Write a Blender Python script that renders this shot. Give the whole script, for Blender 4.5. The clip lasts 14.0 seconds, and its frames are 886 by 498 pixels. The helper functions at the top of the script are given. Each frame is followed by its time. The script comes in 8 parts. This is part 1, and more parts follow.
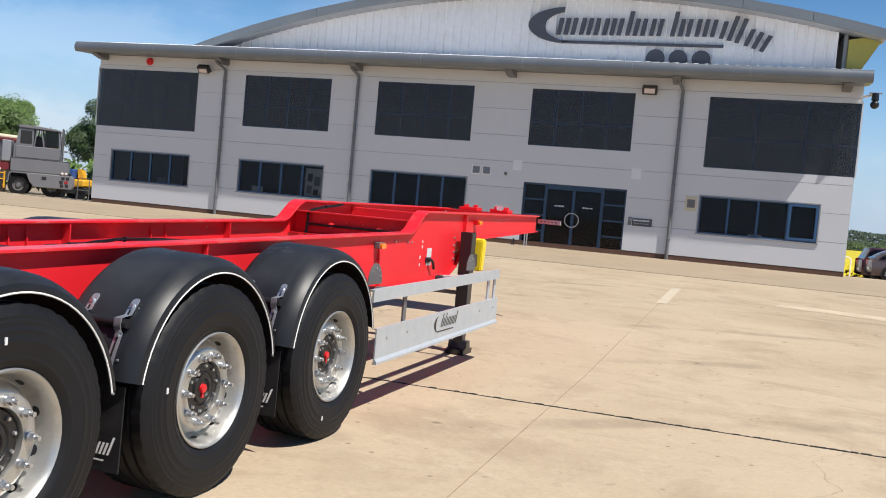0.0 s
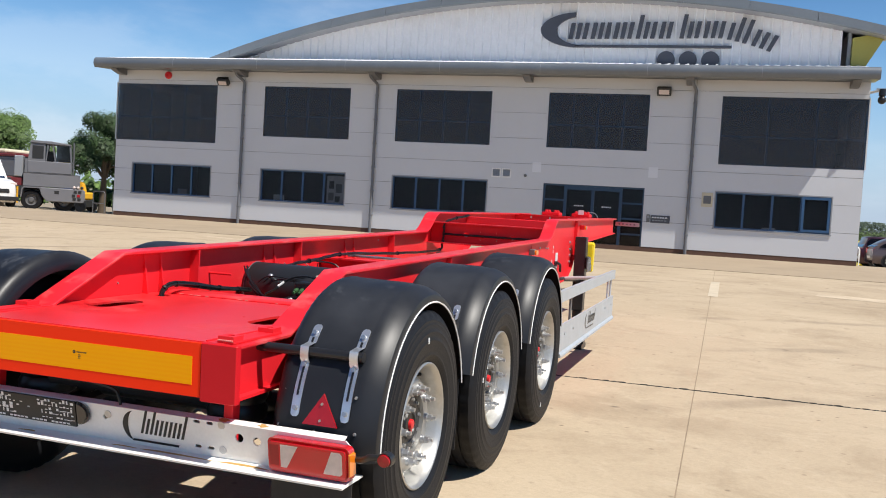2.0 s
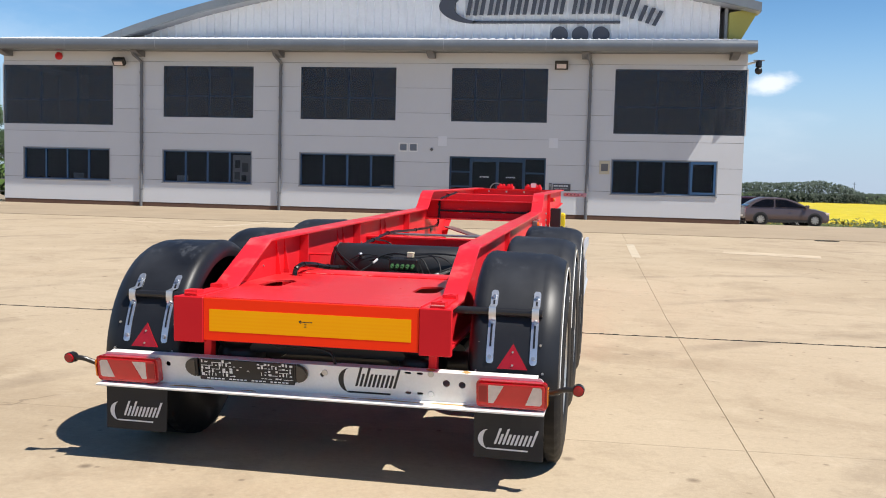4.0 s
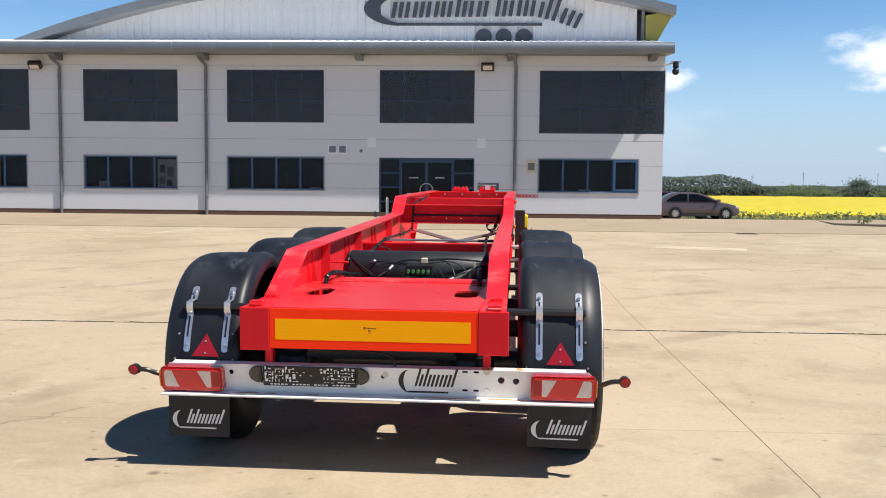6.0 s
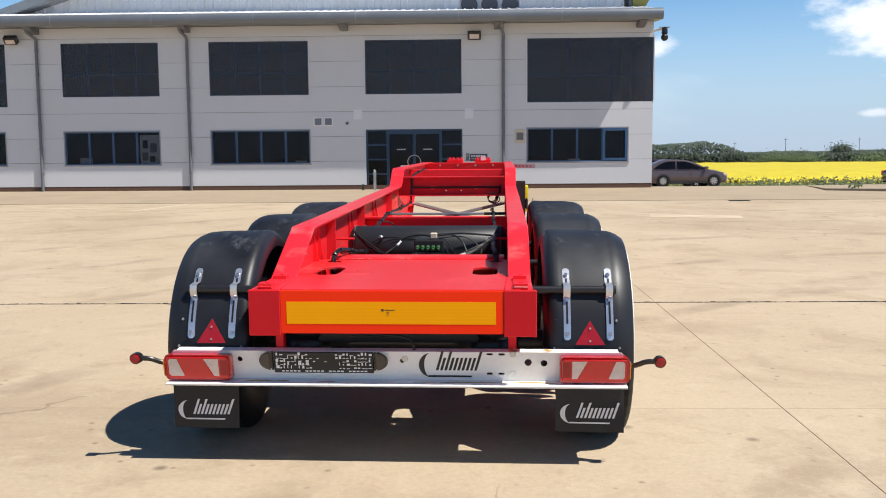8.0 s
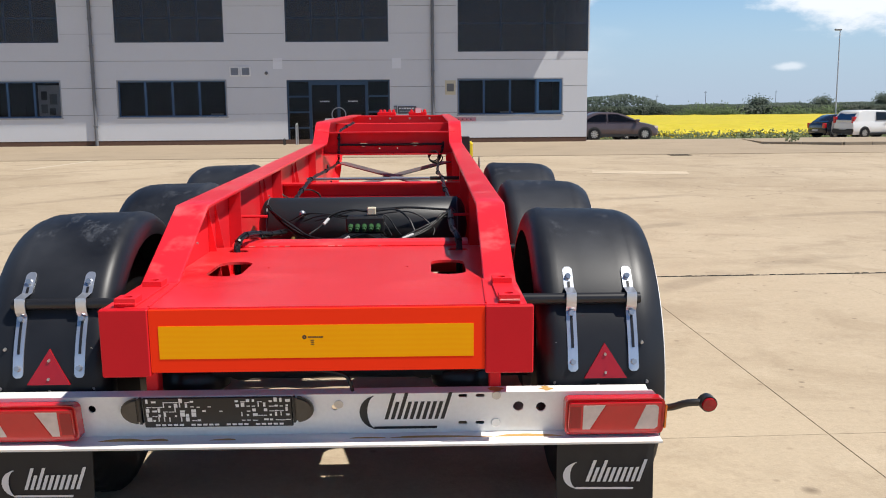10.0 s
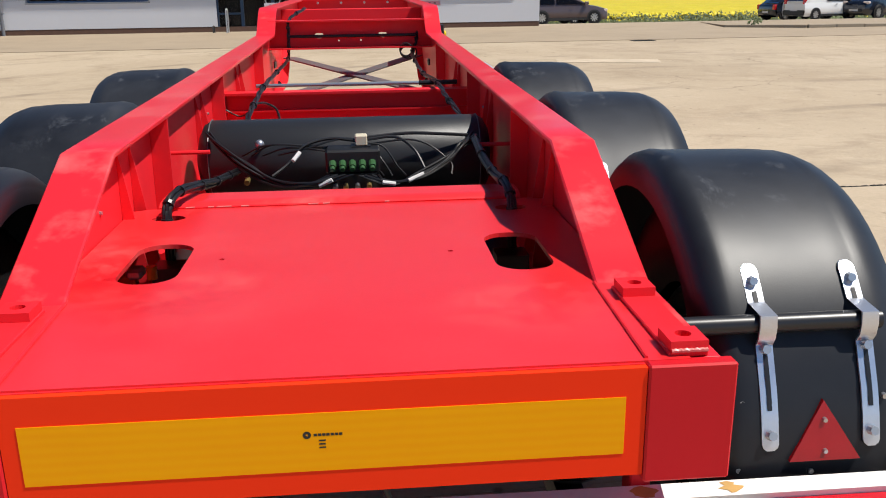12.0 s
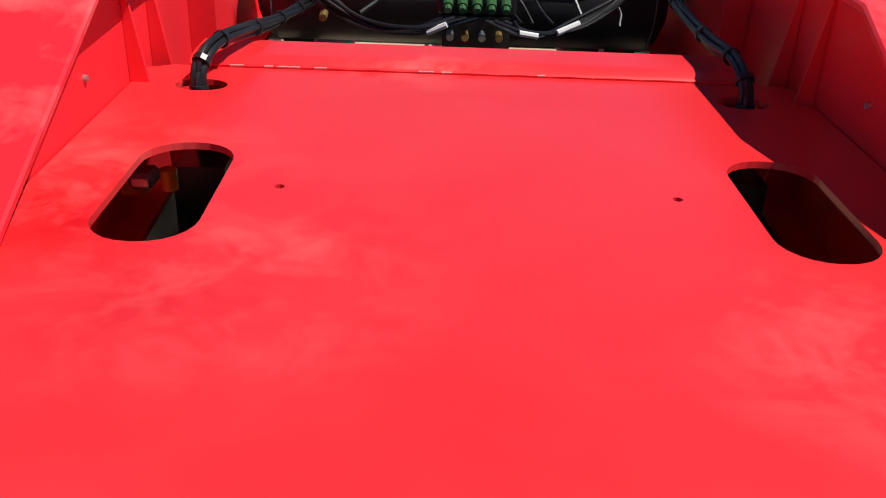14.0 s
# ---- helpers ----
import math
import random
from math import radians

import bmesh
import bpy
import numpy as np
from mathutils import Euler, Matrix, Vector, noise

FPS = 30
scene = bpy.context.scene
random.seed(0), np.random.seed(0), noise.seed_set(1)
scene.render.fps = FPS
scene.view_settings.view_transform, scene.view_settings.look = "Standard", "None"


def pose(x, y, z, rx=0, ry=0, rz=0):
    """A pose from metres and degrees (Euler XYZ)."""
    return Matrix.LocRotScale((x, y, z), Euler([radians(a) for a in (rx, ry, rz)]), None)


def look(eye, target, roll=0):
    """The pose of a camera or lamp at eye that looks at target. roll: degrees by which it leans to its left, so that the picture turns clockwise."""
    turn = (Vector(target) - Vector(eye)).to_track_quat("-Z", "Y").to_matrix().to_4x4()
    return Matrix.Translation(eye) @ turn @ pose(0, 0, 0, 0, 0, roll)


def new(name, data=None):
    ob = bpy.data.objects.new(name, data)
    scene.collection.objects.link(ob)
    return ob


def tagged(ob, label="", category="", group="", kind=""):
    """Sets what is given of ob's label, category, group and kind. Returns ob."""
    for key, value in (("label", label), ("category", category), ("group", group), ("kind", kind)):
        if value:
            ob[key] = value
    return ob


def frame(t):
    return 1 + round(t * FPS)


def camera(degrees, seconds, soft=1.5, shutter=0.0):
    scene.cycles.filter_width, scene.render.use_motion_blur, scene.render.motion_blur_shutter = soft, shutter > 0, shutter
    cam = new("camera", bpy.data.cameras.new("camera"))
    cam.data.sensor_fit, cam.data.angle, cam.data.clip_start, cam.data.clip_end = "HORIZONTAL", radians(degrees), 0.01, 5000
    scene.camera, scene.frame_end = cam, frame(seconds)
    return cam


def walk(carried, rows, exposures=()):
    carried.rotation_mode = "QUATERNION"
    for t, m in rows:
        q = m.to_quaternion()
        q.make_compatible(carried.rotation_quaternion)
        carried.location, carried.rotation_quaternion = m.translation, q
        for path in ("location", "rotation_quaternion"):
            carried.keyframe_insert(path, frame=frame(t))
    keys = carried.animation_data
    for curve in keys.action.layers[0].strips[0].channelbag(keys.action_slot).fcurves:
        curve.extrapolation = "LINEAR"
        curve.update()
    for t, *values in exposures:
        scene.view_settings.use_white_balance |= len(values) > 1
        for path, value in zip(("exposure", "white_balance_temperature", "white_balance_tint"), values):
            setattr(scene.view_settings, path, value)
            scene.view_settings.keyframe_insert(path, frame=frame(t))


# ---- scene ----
cam = camera(52.0, 14.0, soft=1.0)
PATH = [
    (0, (3.719, -1.864, 1.519), (3.1135, 0.0401, 1.4253), 5.12),
    (0.5, (3.409, -2.179, 1.503), (2.8390, -0.2632, 1.4277), 4.95),
    (1, (3.071, -2.466, 1.512), (2.4960, -0.5508, 1.4521), 4.91),
    (1.5, (2.797, -2.885, 1.524), (2.2198, -0.9722, 1.4447), 4.08),
    (2, (2.490, -3.174, 1.504), (1.9260, -1.2576, 1.4146), 3.44),
    (2.5, (2.179, -3.517, 1.516), (1.6558, -1.5897, 1.4162), 3.28),
    (3, (1.899, -3.868, 1.521), (1.4450, -1.9241, 1.4030), 2.53),
    (3.5, (1.582, -4.103, 1.516), (1.1923, -2.1451, 1.4007), 1.93),
    (4, (1.324, -4.396, 1.521), (1.0354, -2.4214, 1.3820), 1.51),
    (6.5, (0.537, -4.837, 1.591), (0.4474, -2.8440, 1.4500), 0.46),
    (7, (0.516, -4.829, 1.581), (0.4146, -2.8378, 1.4267), 0.76),
    (9.3, (0.263, -3.578, 1.584), (0.2709, -1.5968, 1.3092), -1.98),
    (9.5, (0.288, -3.403, 1.567), (0.2976, -1.4239, 1.2819), -1.61),
    (10, (0.266, -2.997, 1.573), (0.3696, -1.0229, 1.2696), -0.44),
    (10.5, (0.186, -2.580, 1.600), (0.4024, -0.6187, 1.2736), -0.30),
    (11, (0.146, -2.184, 1.581), (0.3574, -0.2309, 1.2070), -0.98),
    (11.5, (0.105, -1.797, 1.582), (0.3102, 0.1412, 1.1311), -1.21),
    (12, (0.017, -1.440, 1.565), (0.2496, 0.4707, 1.0200), -0.79),
    (12.5, (0.007, -1.104, 1.515), (0.2305, 0.7785, 0.8771), 0.29),
    (13, (-0.010, -0.806, 1.498), (0.2097, 1.0456, 0.7741), 1.71),
    (13.5, (-0.078, -0.563, 1.471), (0.1313, 1.2465, 0.6456), 2.25),
    (14, (-0.096, -0.385, 1.455), (-0.0037, 1.3871, 0.5329), 2.28),
]
walk(cam, [(t, look(eye, target, roll)) for t, eye, target, roll in PATH],
     exposures=[(0, 0.36), (2.5, 0.38), (4, 0.43), (6.5, 0.46), (7.2, 0.46), (9.5, 0.34), (10.5, 0.30), (12.5, 0.27), (14, 0.23)])

# ---- light ----
SUN_WAY = Vector((0.55, -0.201, 1.0)).normalized()
world = bpy.data.worlds.new("sky")
scene.world = world
world.use_nodes = True
wn, wl = world.node_tree.nodes, world.node_tree.links
wn.clear()
sky = wn.new("ShaderNodeTexSky")
sky.sky_type, sky.sun_disc = "NISHITA", False
sky.sun_elevation, sky.sun_rotation = math.asin(SUN_WAY.z), math.atan2(SUN_WAY.x, SUN_WAY.y)
sky.altitude, sky.air_density, sky.dust_density, sky.ozone_density = 50, 1.0, 0.1, 2.5
sky_back = wn.new("ShaderNodeBackground")
sky_back.inputs["Strength"].default_value = 0.085
coord = wn.new("ShaderNodeTexCoord").outputs["Generated"]


def sky_range(value, lo, hi, a, b):
    q = wn.new("ShaderNodeMapRange")
    q.interpolation_type = "SMOOTHSTEP"
    q.inputs["From Min"].default_value, q.inputs["From Max"].default_value = lo, hi
    q.inputs["To Min"].default_value, q.inputs["To Max"].default_value = a, b
    wl.new(value, q.inputs["Value"])
    return q.outputs["Result"]


def sky_math(op, a, b):
    q = wn.new("ShaderNodeMath")
    q.operation = op
    for socket, v in zip(q.inputs, (a, b)):
        if isinstance(v, float):
            socket.default_value = v
        else:
            wl.new(v, socket)
    return q.outputs[0]


def sky_mix(factor, a, b, blend="MIX"):
    q = wn.new("ShaderNodeMix")
    q.data_type, q.blend_type = "RGBA", blend
    for name, v in (("Factor", factor), ("A", a), ("B", b)):
        if isinstance(v, tuple):
            q.inputs[name].default_value = (*v, 1)
        elif isinstance(v, float):
            q.inputs[name].default_value = v
        else:
            wl.new(v, q.inputs[name])
    return q.outputs["Result"]


def sky_noise(scale, detail, rough, stretch, place=(0, 0, 0)):
    mp, t = wn.new("ShaderNodeMapping"), wn.new("ShaderNodeTexNoise")
    mp.inputs["Scale"].default_value, mp.inputs["Location"].default_value = stretch, place
    t.inputs["Scale"].default_value, t.inputs["Detail"].default_value, t.inputs["Roughness"].default_value = scale, detail, rough
    wl.new(coord, mp.inputs["Vector"]), wl.new(mp.outputs["Vector"], t.inputs["Vector"])
    return t.outputs["Fac"]


def cloud(place, wide, high, lump, amount, edge):
    """One cloud: a flat lens of sky broken up by noise."""
    off, size = wn.new("ShaderNodeVectorMath"), wn.new("ShaderNodeVectorMath")
    off.operation, size.operation = "SUBTRACT", "MULTIPLY"
    wl.new(coord, off.inputs[0])
    off.inputs[1].default_value = place
    wl.new(off.outputs[0], size.inputs[0])
    size.inputs[1].default_value = (1 / wide, 1 / wide, 1 / high)
    far = wn.new("ShaderNodeVectorMath")
    far.operation = "LENGTH"
    wl.new(size.outputs[0], far.inputs[0])
    ragged = sky_math("ADD", far.outputs["Value"], sky_math("MULTIPLY", sky_math("SUBTRACT", lump, 0.5), 2.6))
    return sky_math("MULTIPLY", sky_range(ragged, 1.0 - edge, 1.0 + edge, 1.0, 0.0), amount)


up = wn.new("ShaderNodeSeparateXYZ")
wl.new(coord, up.inputs["Vector"])
tint = wn.new("ShaderNodeHueSaturation")
tint.inputs["Saturation"].default_value = 1.24
wl.new(sky.outputs["Color"], tint.inputs["Color"])
# clear deep blue overhead, paler and brighter towards the horizon
blue = sky_mix(1.0, tint.outputs["Color"], sky_mix(sky_range(up.outputs["Z"], 0.04, 0.60, 0.0, 1.0), (1.14, 1.20, 1.27), (0.45, 0.48, 0.54)), "MULTIPLY")
blue = sky_mix(sky_range(up.outputs["Z"], 0.0, 0.19, 0.85, 0.0), blue, (3.75, 4.95, 6.9))
fine = sky_noise(13.0, 8, 0.60, (1.0, 1.0, 2.2))
wisp = sky_range(sky_noise(2.3, 9, 0.58, (1.0, 1.0, 3.4), (0.35, 0.1, 0.0)), 0.54, 0.82, 0.0, 0.30)
cover = sky_math("MAXIMUM", wisp, cloud((0.465, 0.88, 0.120), 0.110, 0.034, fine, 0.92, 0.35))
cover = sky_math("MAXIMUM", cover, cloud((0.193, 0.975, 0.112), 0.024, 0.010, fine, 0.80, 0.45))
cover = sky_math("MAXIMUM", cover, cloud((0.400, 0.916, 0.041), 0.014, 0.004, fine, 0.55, 0.45))
cover = sky_math("MAXIMUM", cover, cloud((-0.65, 0.75, 0.135), 0.15, 0.030, fine, 0.14, 0.60))
cover = sky_math("MAXIMUM", cover, cloud((-0.69, 0.72, 0.045), 0.13, 0.022, fine, 0.22, 0.60))
wl.new(sky_mix(cover, blue, (9.6, 9.9, 10.4)), sky_back.inputs["Color"])
wout = wn.new("ShaderNodeOutputWorld")
wl.new(sky_back.outputs["Background"], wout.inputs["Surface"])

sun = new("sun", bpy.data.lights.new("sun", "SUN"))
sun.data.energy, sun.data.angle, sun.data.color = 4.7, radians(0.53), (1.0, 0.955, 0.88)
sun.matrix_world = look(SUN_WAY * 60, (0, 0, 0))

# ---- materials ----
def material(name, colour, rough=0.5, metal=0.0, vary=0.12, scale=6.0, bump=0.0, bump_scale=60.0, stain=None, stain_amount=0.0,
             stain_scale=1.2, coat=0.0, per_piece=0.0, fine=0.06):
    """A painted or natural surface: two scales of tone, a stain of its own colour, fine relief."""
    m = bpy.data.materials.new(name)
    m.use_nodes = True
    n, l = m.node_tree.nodes, m.node_tree.links
    b = n["Principled BSDF"]
    b.inputs["Roughness"].default_value, b.inputs["Metallic"].default_value = rough, metal
    b.inputs["Coat Weight"].default_value, b.inputs["Coat Roughness"].default_value = coat, 0.08
    tc = n.new("ShaderNodeTexCoord")
    big, small = n.new("ShaderNodeTexNoise"), n.new("ShaderNodeTexNoise")
    big.inputs["Scale"].default_value, big.inputs["Detail"].default_value = scale, 6
    small.inputs["Scale"].default_value, small.inputs["Detail"].default_value = scale * 17, 4
    for t in (big, small):
        l.new(tc.outputs["Object"], t.inputs["Vector"])
    def math_node(op, a, c):
        q = n.new("ShaderNodeMath")
        q.operation = op
        for socket, v in zip(q.inputs, (a, c)):
            if isinstance(v, (int, float)):
                socket.default_value = v
            else:
                l.new(v, socket)
        return q.outputs[0]
    tone = math_node("ADD", math_node("MULTIPLY", math_node("SUBTRACT", big.outputs["Fac"], 0.5), 2 * vary),
                     math_node("MULTIPLY", math_node("SUBTRACT", small.outputs["Fac"], 0.5), 2 * fine))
    value = math_node("ADD", tone, 1.0)
    if per_piece:
        info = n.new("ShaderNodeObjectInfo")
        value = math_node("ADD", value, math_node("MULTIPLY", math_node("SUBTRACT", info.outputs["Random"], 0.5), 2 * per_piece))
    hsv = n.new("ShaderNodeHueSaturation")
    hsv.inputs["Color"].default_value = (*colour, 1)
    l.new(value, hsv.inputs["Value"])
    out = hsv.outputs["Color"]
    if stain_amount:
        st = n.new("ShaderNodeTexNoise")
        st.inputs["Scale"].default_value, st.inputs["Detail"].default_value, st.inputs["Roughness"].default_value = stain_scale, 8, 0.62
        l.new(tc.outputs["Object"], st.inputs["Vector"])
        rp = n.new("ShaderNodeValToRGB")
        rp.color_ramp.elements[0].position, rp.color_ramp.elements[1].position = 0.52, 0.74
        l.new(st.outputs["Fac"], rp.inputs["Fac"])
        mx = n.new("ShaderNodeMix")
        mx.data_type = "RGBA"
        mx.inputs["B"].default_value = (*stain, 1)
        l.new(math_node("MULTIPLY", rp.outputs["Color"], stain_amount), mx.inputs["Factor"])
        l.new(out, mx.inputs["A"])
        out = mx.outputs["Result"]
        l.new(math_node("ADD", math_node("MULTIPLY", rp.outputs["Color"], 0.25 * stain_amount), rough), b.inputs["Roughness"])
    l.new(out, b.inputs["Base Color"])
    if bump:
        bt = n.new("ShaderNodeTexNoise")
        bt.inputs["Scale"].default_value, bt.inputs["Detail"].default_value = bump_scale, 5
        l.new(tc.outputs["Object"], bt.inputs["Vector"])
        bp = n.new("ShaderNodeBump")
        bp.inputs["Strength"].default_value, bp.inputs["Distance"].default_value = bump, 0.01
        l.new(bt.outputs["Fac"], bp.inputs["Height"])
        l.new(bp.outputs["Normal"], b.inputs["Normal"])
    return m


class Nodes:
    """Short calls for building a node tree."""
    def __init__(self, name, rough):
        self.m = bpy.data.materials.new(name)
        self.m.use_nodes = True
        self.n, self.l = self.m.node_tree.nodes, self.m.node_tree.links
        self.b = self.n["Principled BSDF"]
        self.b.inputs["Roughness"].default_value = rough
        self.tc = self.n.new("ShaderNodeTexCoord").outputs["Object"]

    def put(self, socket, v):
        if isinstance(v, (int, float)):
            socket.default_value = v
        elif isinstance(v, tuple):
            socket.default_value = v if len(v) == 3 and socket.type == "VECTOR" else (*v, 1)
        else:
            self.l.new(v, socket)

    def noise(self, scale, detail=6, rough=0.55, distort=0.0, vector=None):
        t = self.n.new("ShaderNodeTexNoise")
        t.inputs["Scale"].default_value, t.inputs["Detail"].default_value = scale, detail
        t.inputs["Roughness"].default_value, t.inputs["Distortion"].default_value = rough, distort
        self.l.new(vector or self.tc, t.inputs["Vector"])
        return t.outputs["Fac"]

    def math(self, op, a, c=0.0):
        q = self.n.new("ShaderNodeMath")
        q.operation = op
        self.put(q.inputs[0], a), self.put(q.inputs[1], c)
        return q.outputs[0]

    def band(self, v, lo, hi, a=0.0, c=1.0):
        q = self.n.new("ShaderNodeMapRange")
        self.put(q.inputs["Value"], v)
        q.inputs["From Min"].default_value, q.inputs["From Max"].default_value = lo, hi
        q.inputs["To Min"].default_value, q.inputs["To Max"].default_value = a, c
        return q.outputs["Result"]

    def mix(self, f, a, c):
        q = self.n.new("ShaderNodeMix")
        q.data_type = "RGBA"
        self.put(q.inputs["Factor"], f), self.put(q.inputs["A"], a), self.put(q.inputs["B"], c)
        return q.outputs["Result"]

    def voronoi(self, scale, feature="F1", vector=None):
        t = self.n.new("ShaderNodeTexVoronoi")
        t.feature = feature
        t.inputs["Scale"].default_value = scale
        self.l.new(vector or self.tc, t.inputs["Vector"])
        return t.outputs["Distance"]

    def far_from(self, place, radius):
        """1 at a place, falling to 0 at the radius."""
        q = self.n.new("ShaderNodeVectorMath")
        q.operation = "DISTANCE"
        self.l.new(self.tc, q.inputs[0])
        q.inputs[1].default_value = place
        return self.band(q.outputs["Value"], 0.0, radius, 1.0, 0.0)

    def mapped(self, scale, turn=0.0):
        q = self.n.new("ShaderNodeMapping")
        q.inputs["Scale"].default_value, q.inputs["Rotation"].default_value = scale, (0, 0, turn)
        self.l.new(self.tc, q.inputs["Vector"])
        return q.outputs["Vector"]

    def relief(self, height, strength, distance=0.01):
        q = self.n.new("ShaderNodeBump")
        q.inputs["Strength"].default_value, q.inputs["Distance"].default_value = strength, distance
        self.l.new(height, q.inputs["Height"])
        self.l.new(q.outputs["Normal"], self.b.inputs["Normal"])


def yard_concrete():
    """Tan brushed concrete: pale and brown fields, oily blots, tyre arcs, pitted spots, hairline cracks."""
    k = Nodes("sunlit_concrete", 0.86)
    info = k.n.new("ShaderNodeObjectInfo").outputs["Random"]
    col = k.mix(k.band(k.noise(0.22, 5, 0.55, 0.6), 0.36, 0.66), (0.515, 0.412, 0.288), (0.435, 0.338, 0.228))
    col = k.mix(k.math("MULTIPLY", k.band(k.noise(0.75, 9, 0.66, 0.8), 0.50, 0.70), 0.74), col, (0.345, 0.26, 0.172))
    col = k.mix(k.math("MULTIPLY", k.band(k.noise(2.9, 7, 0.7, 0.4), 0.54, 0.72), 0.45), col, (0.60, 0.495, 0.36))
    streak = k.noise(1.0, 8, 0.7, 1.2, k.mapped((0.5, 1.3, 1.0), 0.4))
    col = k.mix(k.math("MULTIPLY", k.band(streak, 0.54, 0.72), 0.33), col, (0.27, 0.20, 0.135))
    col = k.mix(k.math("MULTIPLY", k.band(k.noise(6.5, 8, 0.72, 0.3), 0.55, 0.72), 0.42), col, (0.33, 0.25, 0.168))
    ring = k.n.new("ShaderNodeTexWave")
    ring.wave_type, ring.rings_direction = "RINGS", "Z"
    ring.inputs["Scale"].default_value, ring.inputs["Distortion"].default_value, ring.inputs["Detail Scale"].default_value = 0.11, 2.2, 0.4
    shift = k.n.new("ShaderNodeMapping")
    shift.inputs["Location"].default_value = (-9.0, 3.0, 0)
    k.l.new(k.tc, shift.inputs["Vector"])
    k.l.new(shift.outputs["Vector"], ring.inputs["Vector"])
    arcs = k.math("MULTIPLY", k.band(ring.outputs["Fac"], 0.955, 0.995), k.band(k.noise(0.45, 6, 0.7), 0.46, 0.64))
    col = k.mix(k.math("MULTIPLY", arcs, 0.55), col, (0.20, 0.15, 0.105))
    spots = k.math("MULTIPLY", k.band(k.voronoi(1.45, vector=k.mapped((1.0, 1.0, 0.0))), 0.03, 0.075, 1.0, 0.0), k.band(k.noise(0.6, 3), 0.36, 0.46))
    col = k.mix(k.math("MULTIPLY", spots, 0.72), col, (0.135, 0.095, 0.062))
    small = k.math("MULTIPLY", k.band(k.voronoi(5.2, vector=k.mapped((1.0, 1.0, 0.0))), 0.05, 0.12, 1.0, 0.0), k.band(k.noise(0.9, 4), 0.42, 0.55))
    col = k.mix(k.math("MULTIPLY", small, 0.8), col, (0.20, 0.15, 0.10))
    wander = k.n.new("ShaderNodeVectorMath")
    wander.operation = "MULTIPLY_ADD"
    bend = k.n.new("ShaderNodeTexNoise")
    bend.inputs["Scale"].default_value, bend.inputs["Detail"].default_value = 1.1, 8
    k.l.new(k.tc, bend.inputs["Vector"])
    k.l.new(bend.outputs["Color"], wander.inputs[0])
    wander.inputs[1].default_value = (0.9, 0.9, 0.0)
    flat = k.mapped((1.0, 1.0, 0.0))
    k.l.new(flat, wander.inputs[2])
    crack = k.math("MULTIPLY", k.band(k.voronoi(0.21, "DISTANCE_TO_EDGE", wander.outputs["Vector"]), 0.0009, 0.0024, 1.0, 0.0), k.band(k.noise(0.18, 3), 0.50, 0.56))
    col = k.mix(k.math("MULTIPLY", crack, 0.45), col, (0.16, 0.115, 0.075))
    hsv = k.n.new("ShaderNodeHueSaturation")
    k.put(hsv.inputs["Color"], col)
    grain = k.math("ADD", k.math("MULTIPLY", k.noise(30, 6, 0.8), 0.42), k.math("MULTIPLY", info, 0.05))
    k.put(hsv.inputs["Value"], k.math("ADD", grain, 0.70))
    k.put(k.b.inputs["Base Color"], hsv.outputs["Color"])
    k.relief(k.math("ADD", k.noise(70, 5), k.math("MULTIPLY", crack, -1.5)), 0.25)
    return k.m


def red_deck():
    """Glossy red paint on a slightly buckled plate, with dusty smears and rubbed darker patches."""
    k = Nodes("red_deck_paint", 0.34)
    k.b.inputs["Coat Weight"].default_value, k.b.inputs["Coat Roughness"].default_value = 0.15, 0.15
    col = k.mix(k.band(k.noise(2.2, 5, 0.6, 0.5), 0.40, 0.68), (0.73, 0.021, 0.025), (0.74, 0.030, 0.035))
    rub = k.math("MAXIMUM", k.math("MULTIPLY", k.far_from((-0.40, 0.50, 0.91), 0.22), 0.5), k.far_from((-0.56, 0.68, 0.91), 0.14))
    rub = k.math("MULTIPLY", rub, k.band(k.noise(9, 7, 0.62, 0.9), 0.42, 0.58))
    col = k.mix(k.math("MULTIPLY", rub, 1.0), col, (0.56, 0.003, 0.008))
    dust = k.math("MAXIMUM", k.math("MAXIMUM", k.far_from((-0.33, 0.55, 0.91), 0.34), k.far_from((-0.55, 0.80, 0.91), 0.40)),
                  k.math("MAXIMUM", k.far_from((0.42, 0.40, 0.91), 0.25), k.far_from((-0.1, 1.42, 0.93), 0.30)))
    dust = k.math("MULTIPLY", dust, k.band(k.noise(7.0, 9, 0.70, 0.3), 0.45, 0.66))
    haze = k.math("MULTIPLY", k.band(k.noise(1.1, 3, 0.5, 0.2), 0.45, 0.75), 0.025)
    f = k.math("MAXIMUM", k.math("MULTIPLY", dust, 0.46), haze)
    col = k.mix(f, col, (0.74, 0.15, 0.14))
    chips = k.math("MULTIPLY", k.band(k.voronoi(13.0), 0.02, 0.05, 1.0, 0.0), k.band(k.noise(3.0, 3), 0.55, 0.62))
    col = k.mix(k.math("MULTIPLY", chips, 0.5), col, (0.72, 0.36, 0.33))
    k.put(k.b.inputs["Base Color"], col)
    k.put(k.b.inputs["Roughness"], k.band(f, 0.0, 0.6, 0.30, 0.60))
    k.relief(k.math("ADD", k.noise(2.0, 1), k.math("MULTIPLY", k.noise(120, 3), 0.02)), 0.22, 0.02)
    return k.m


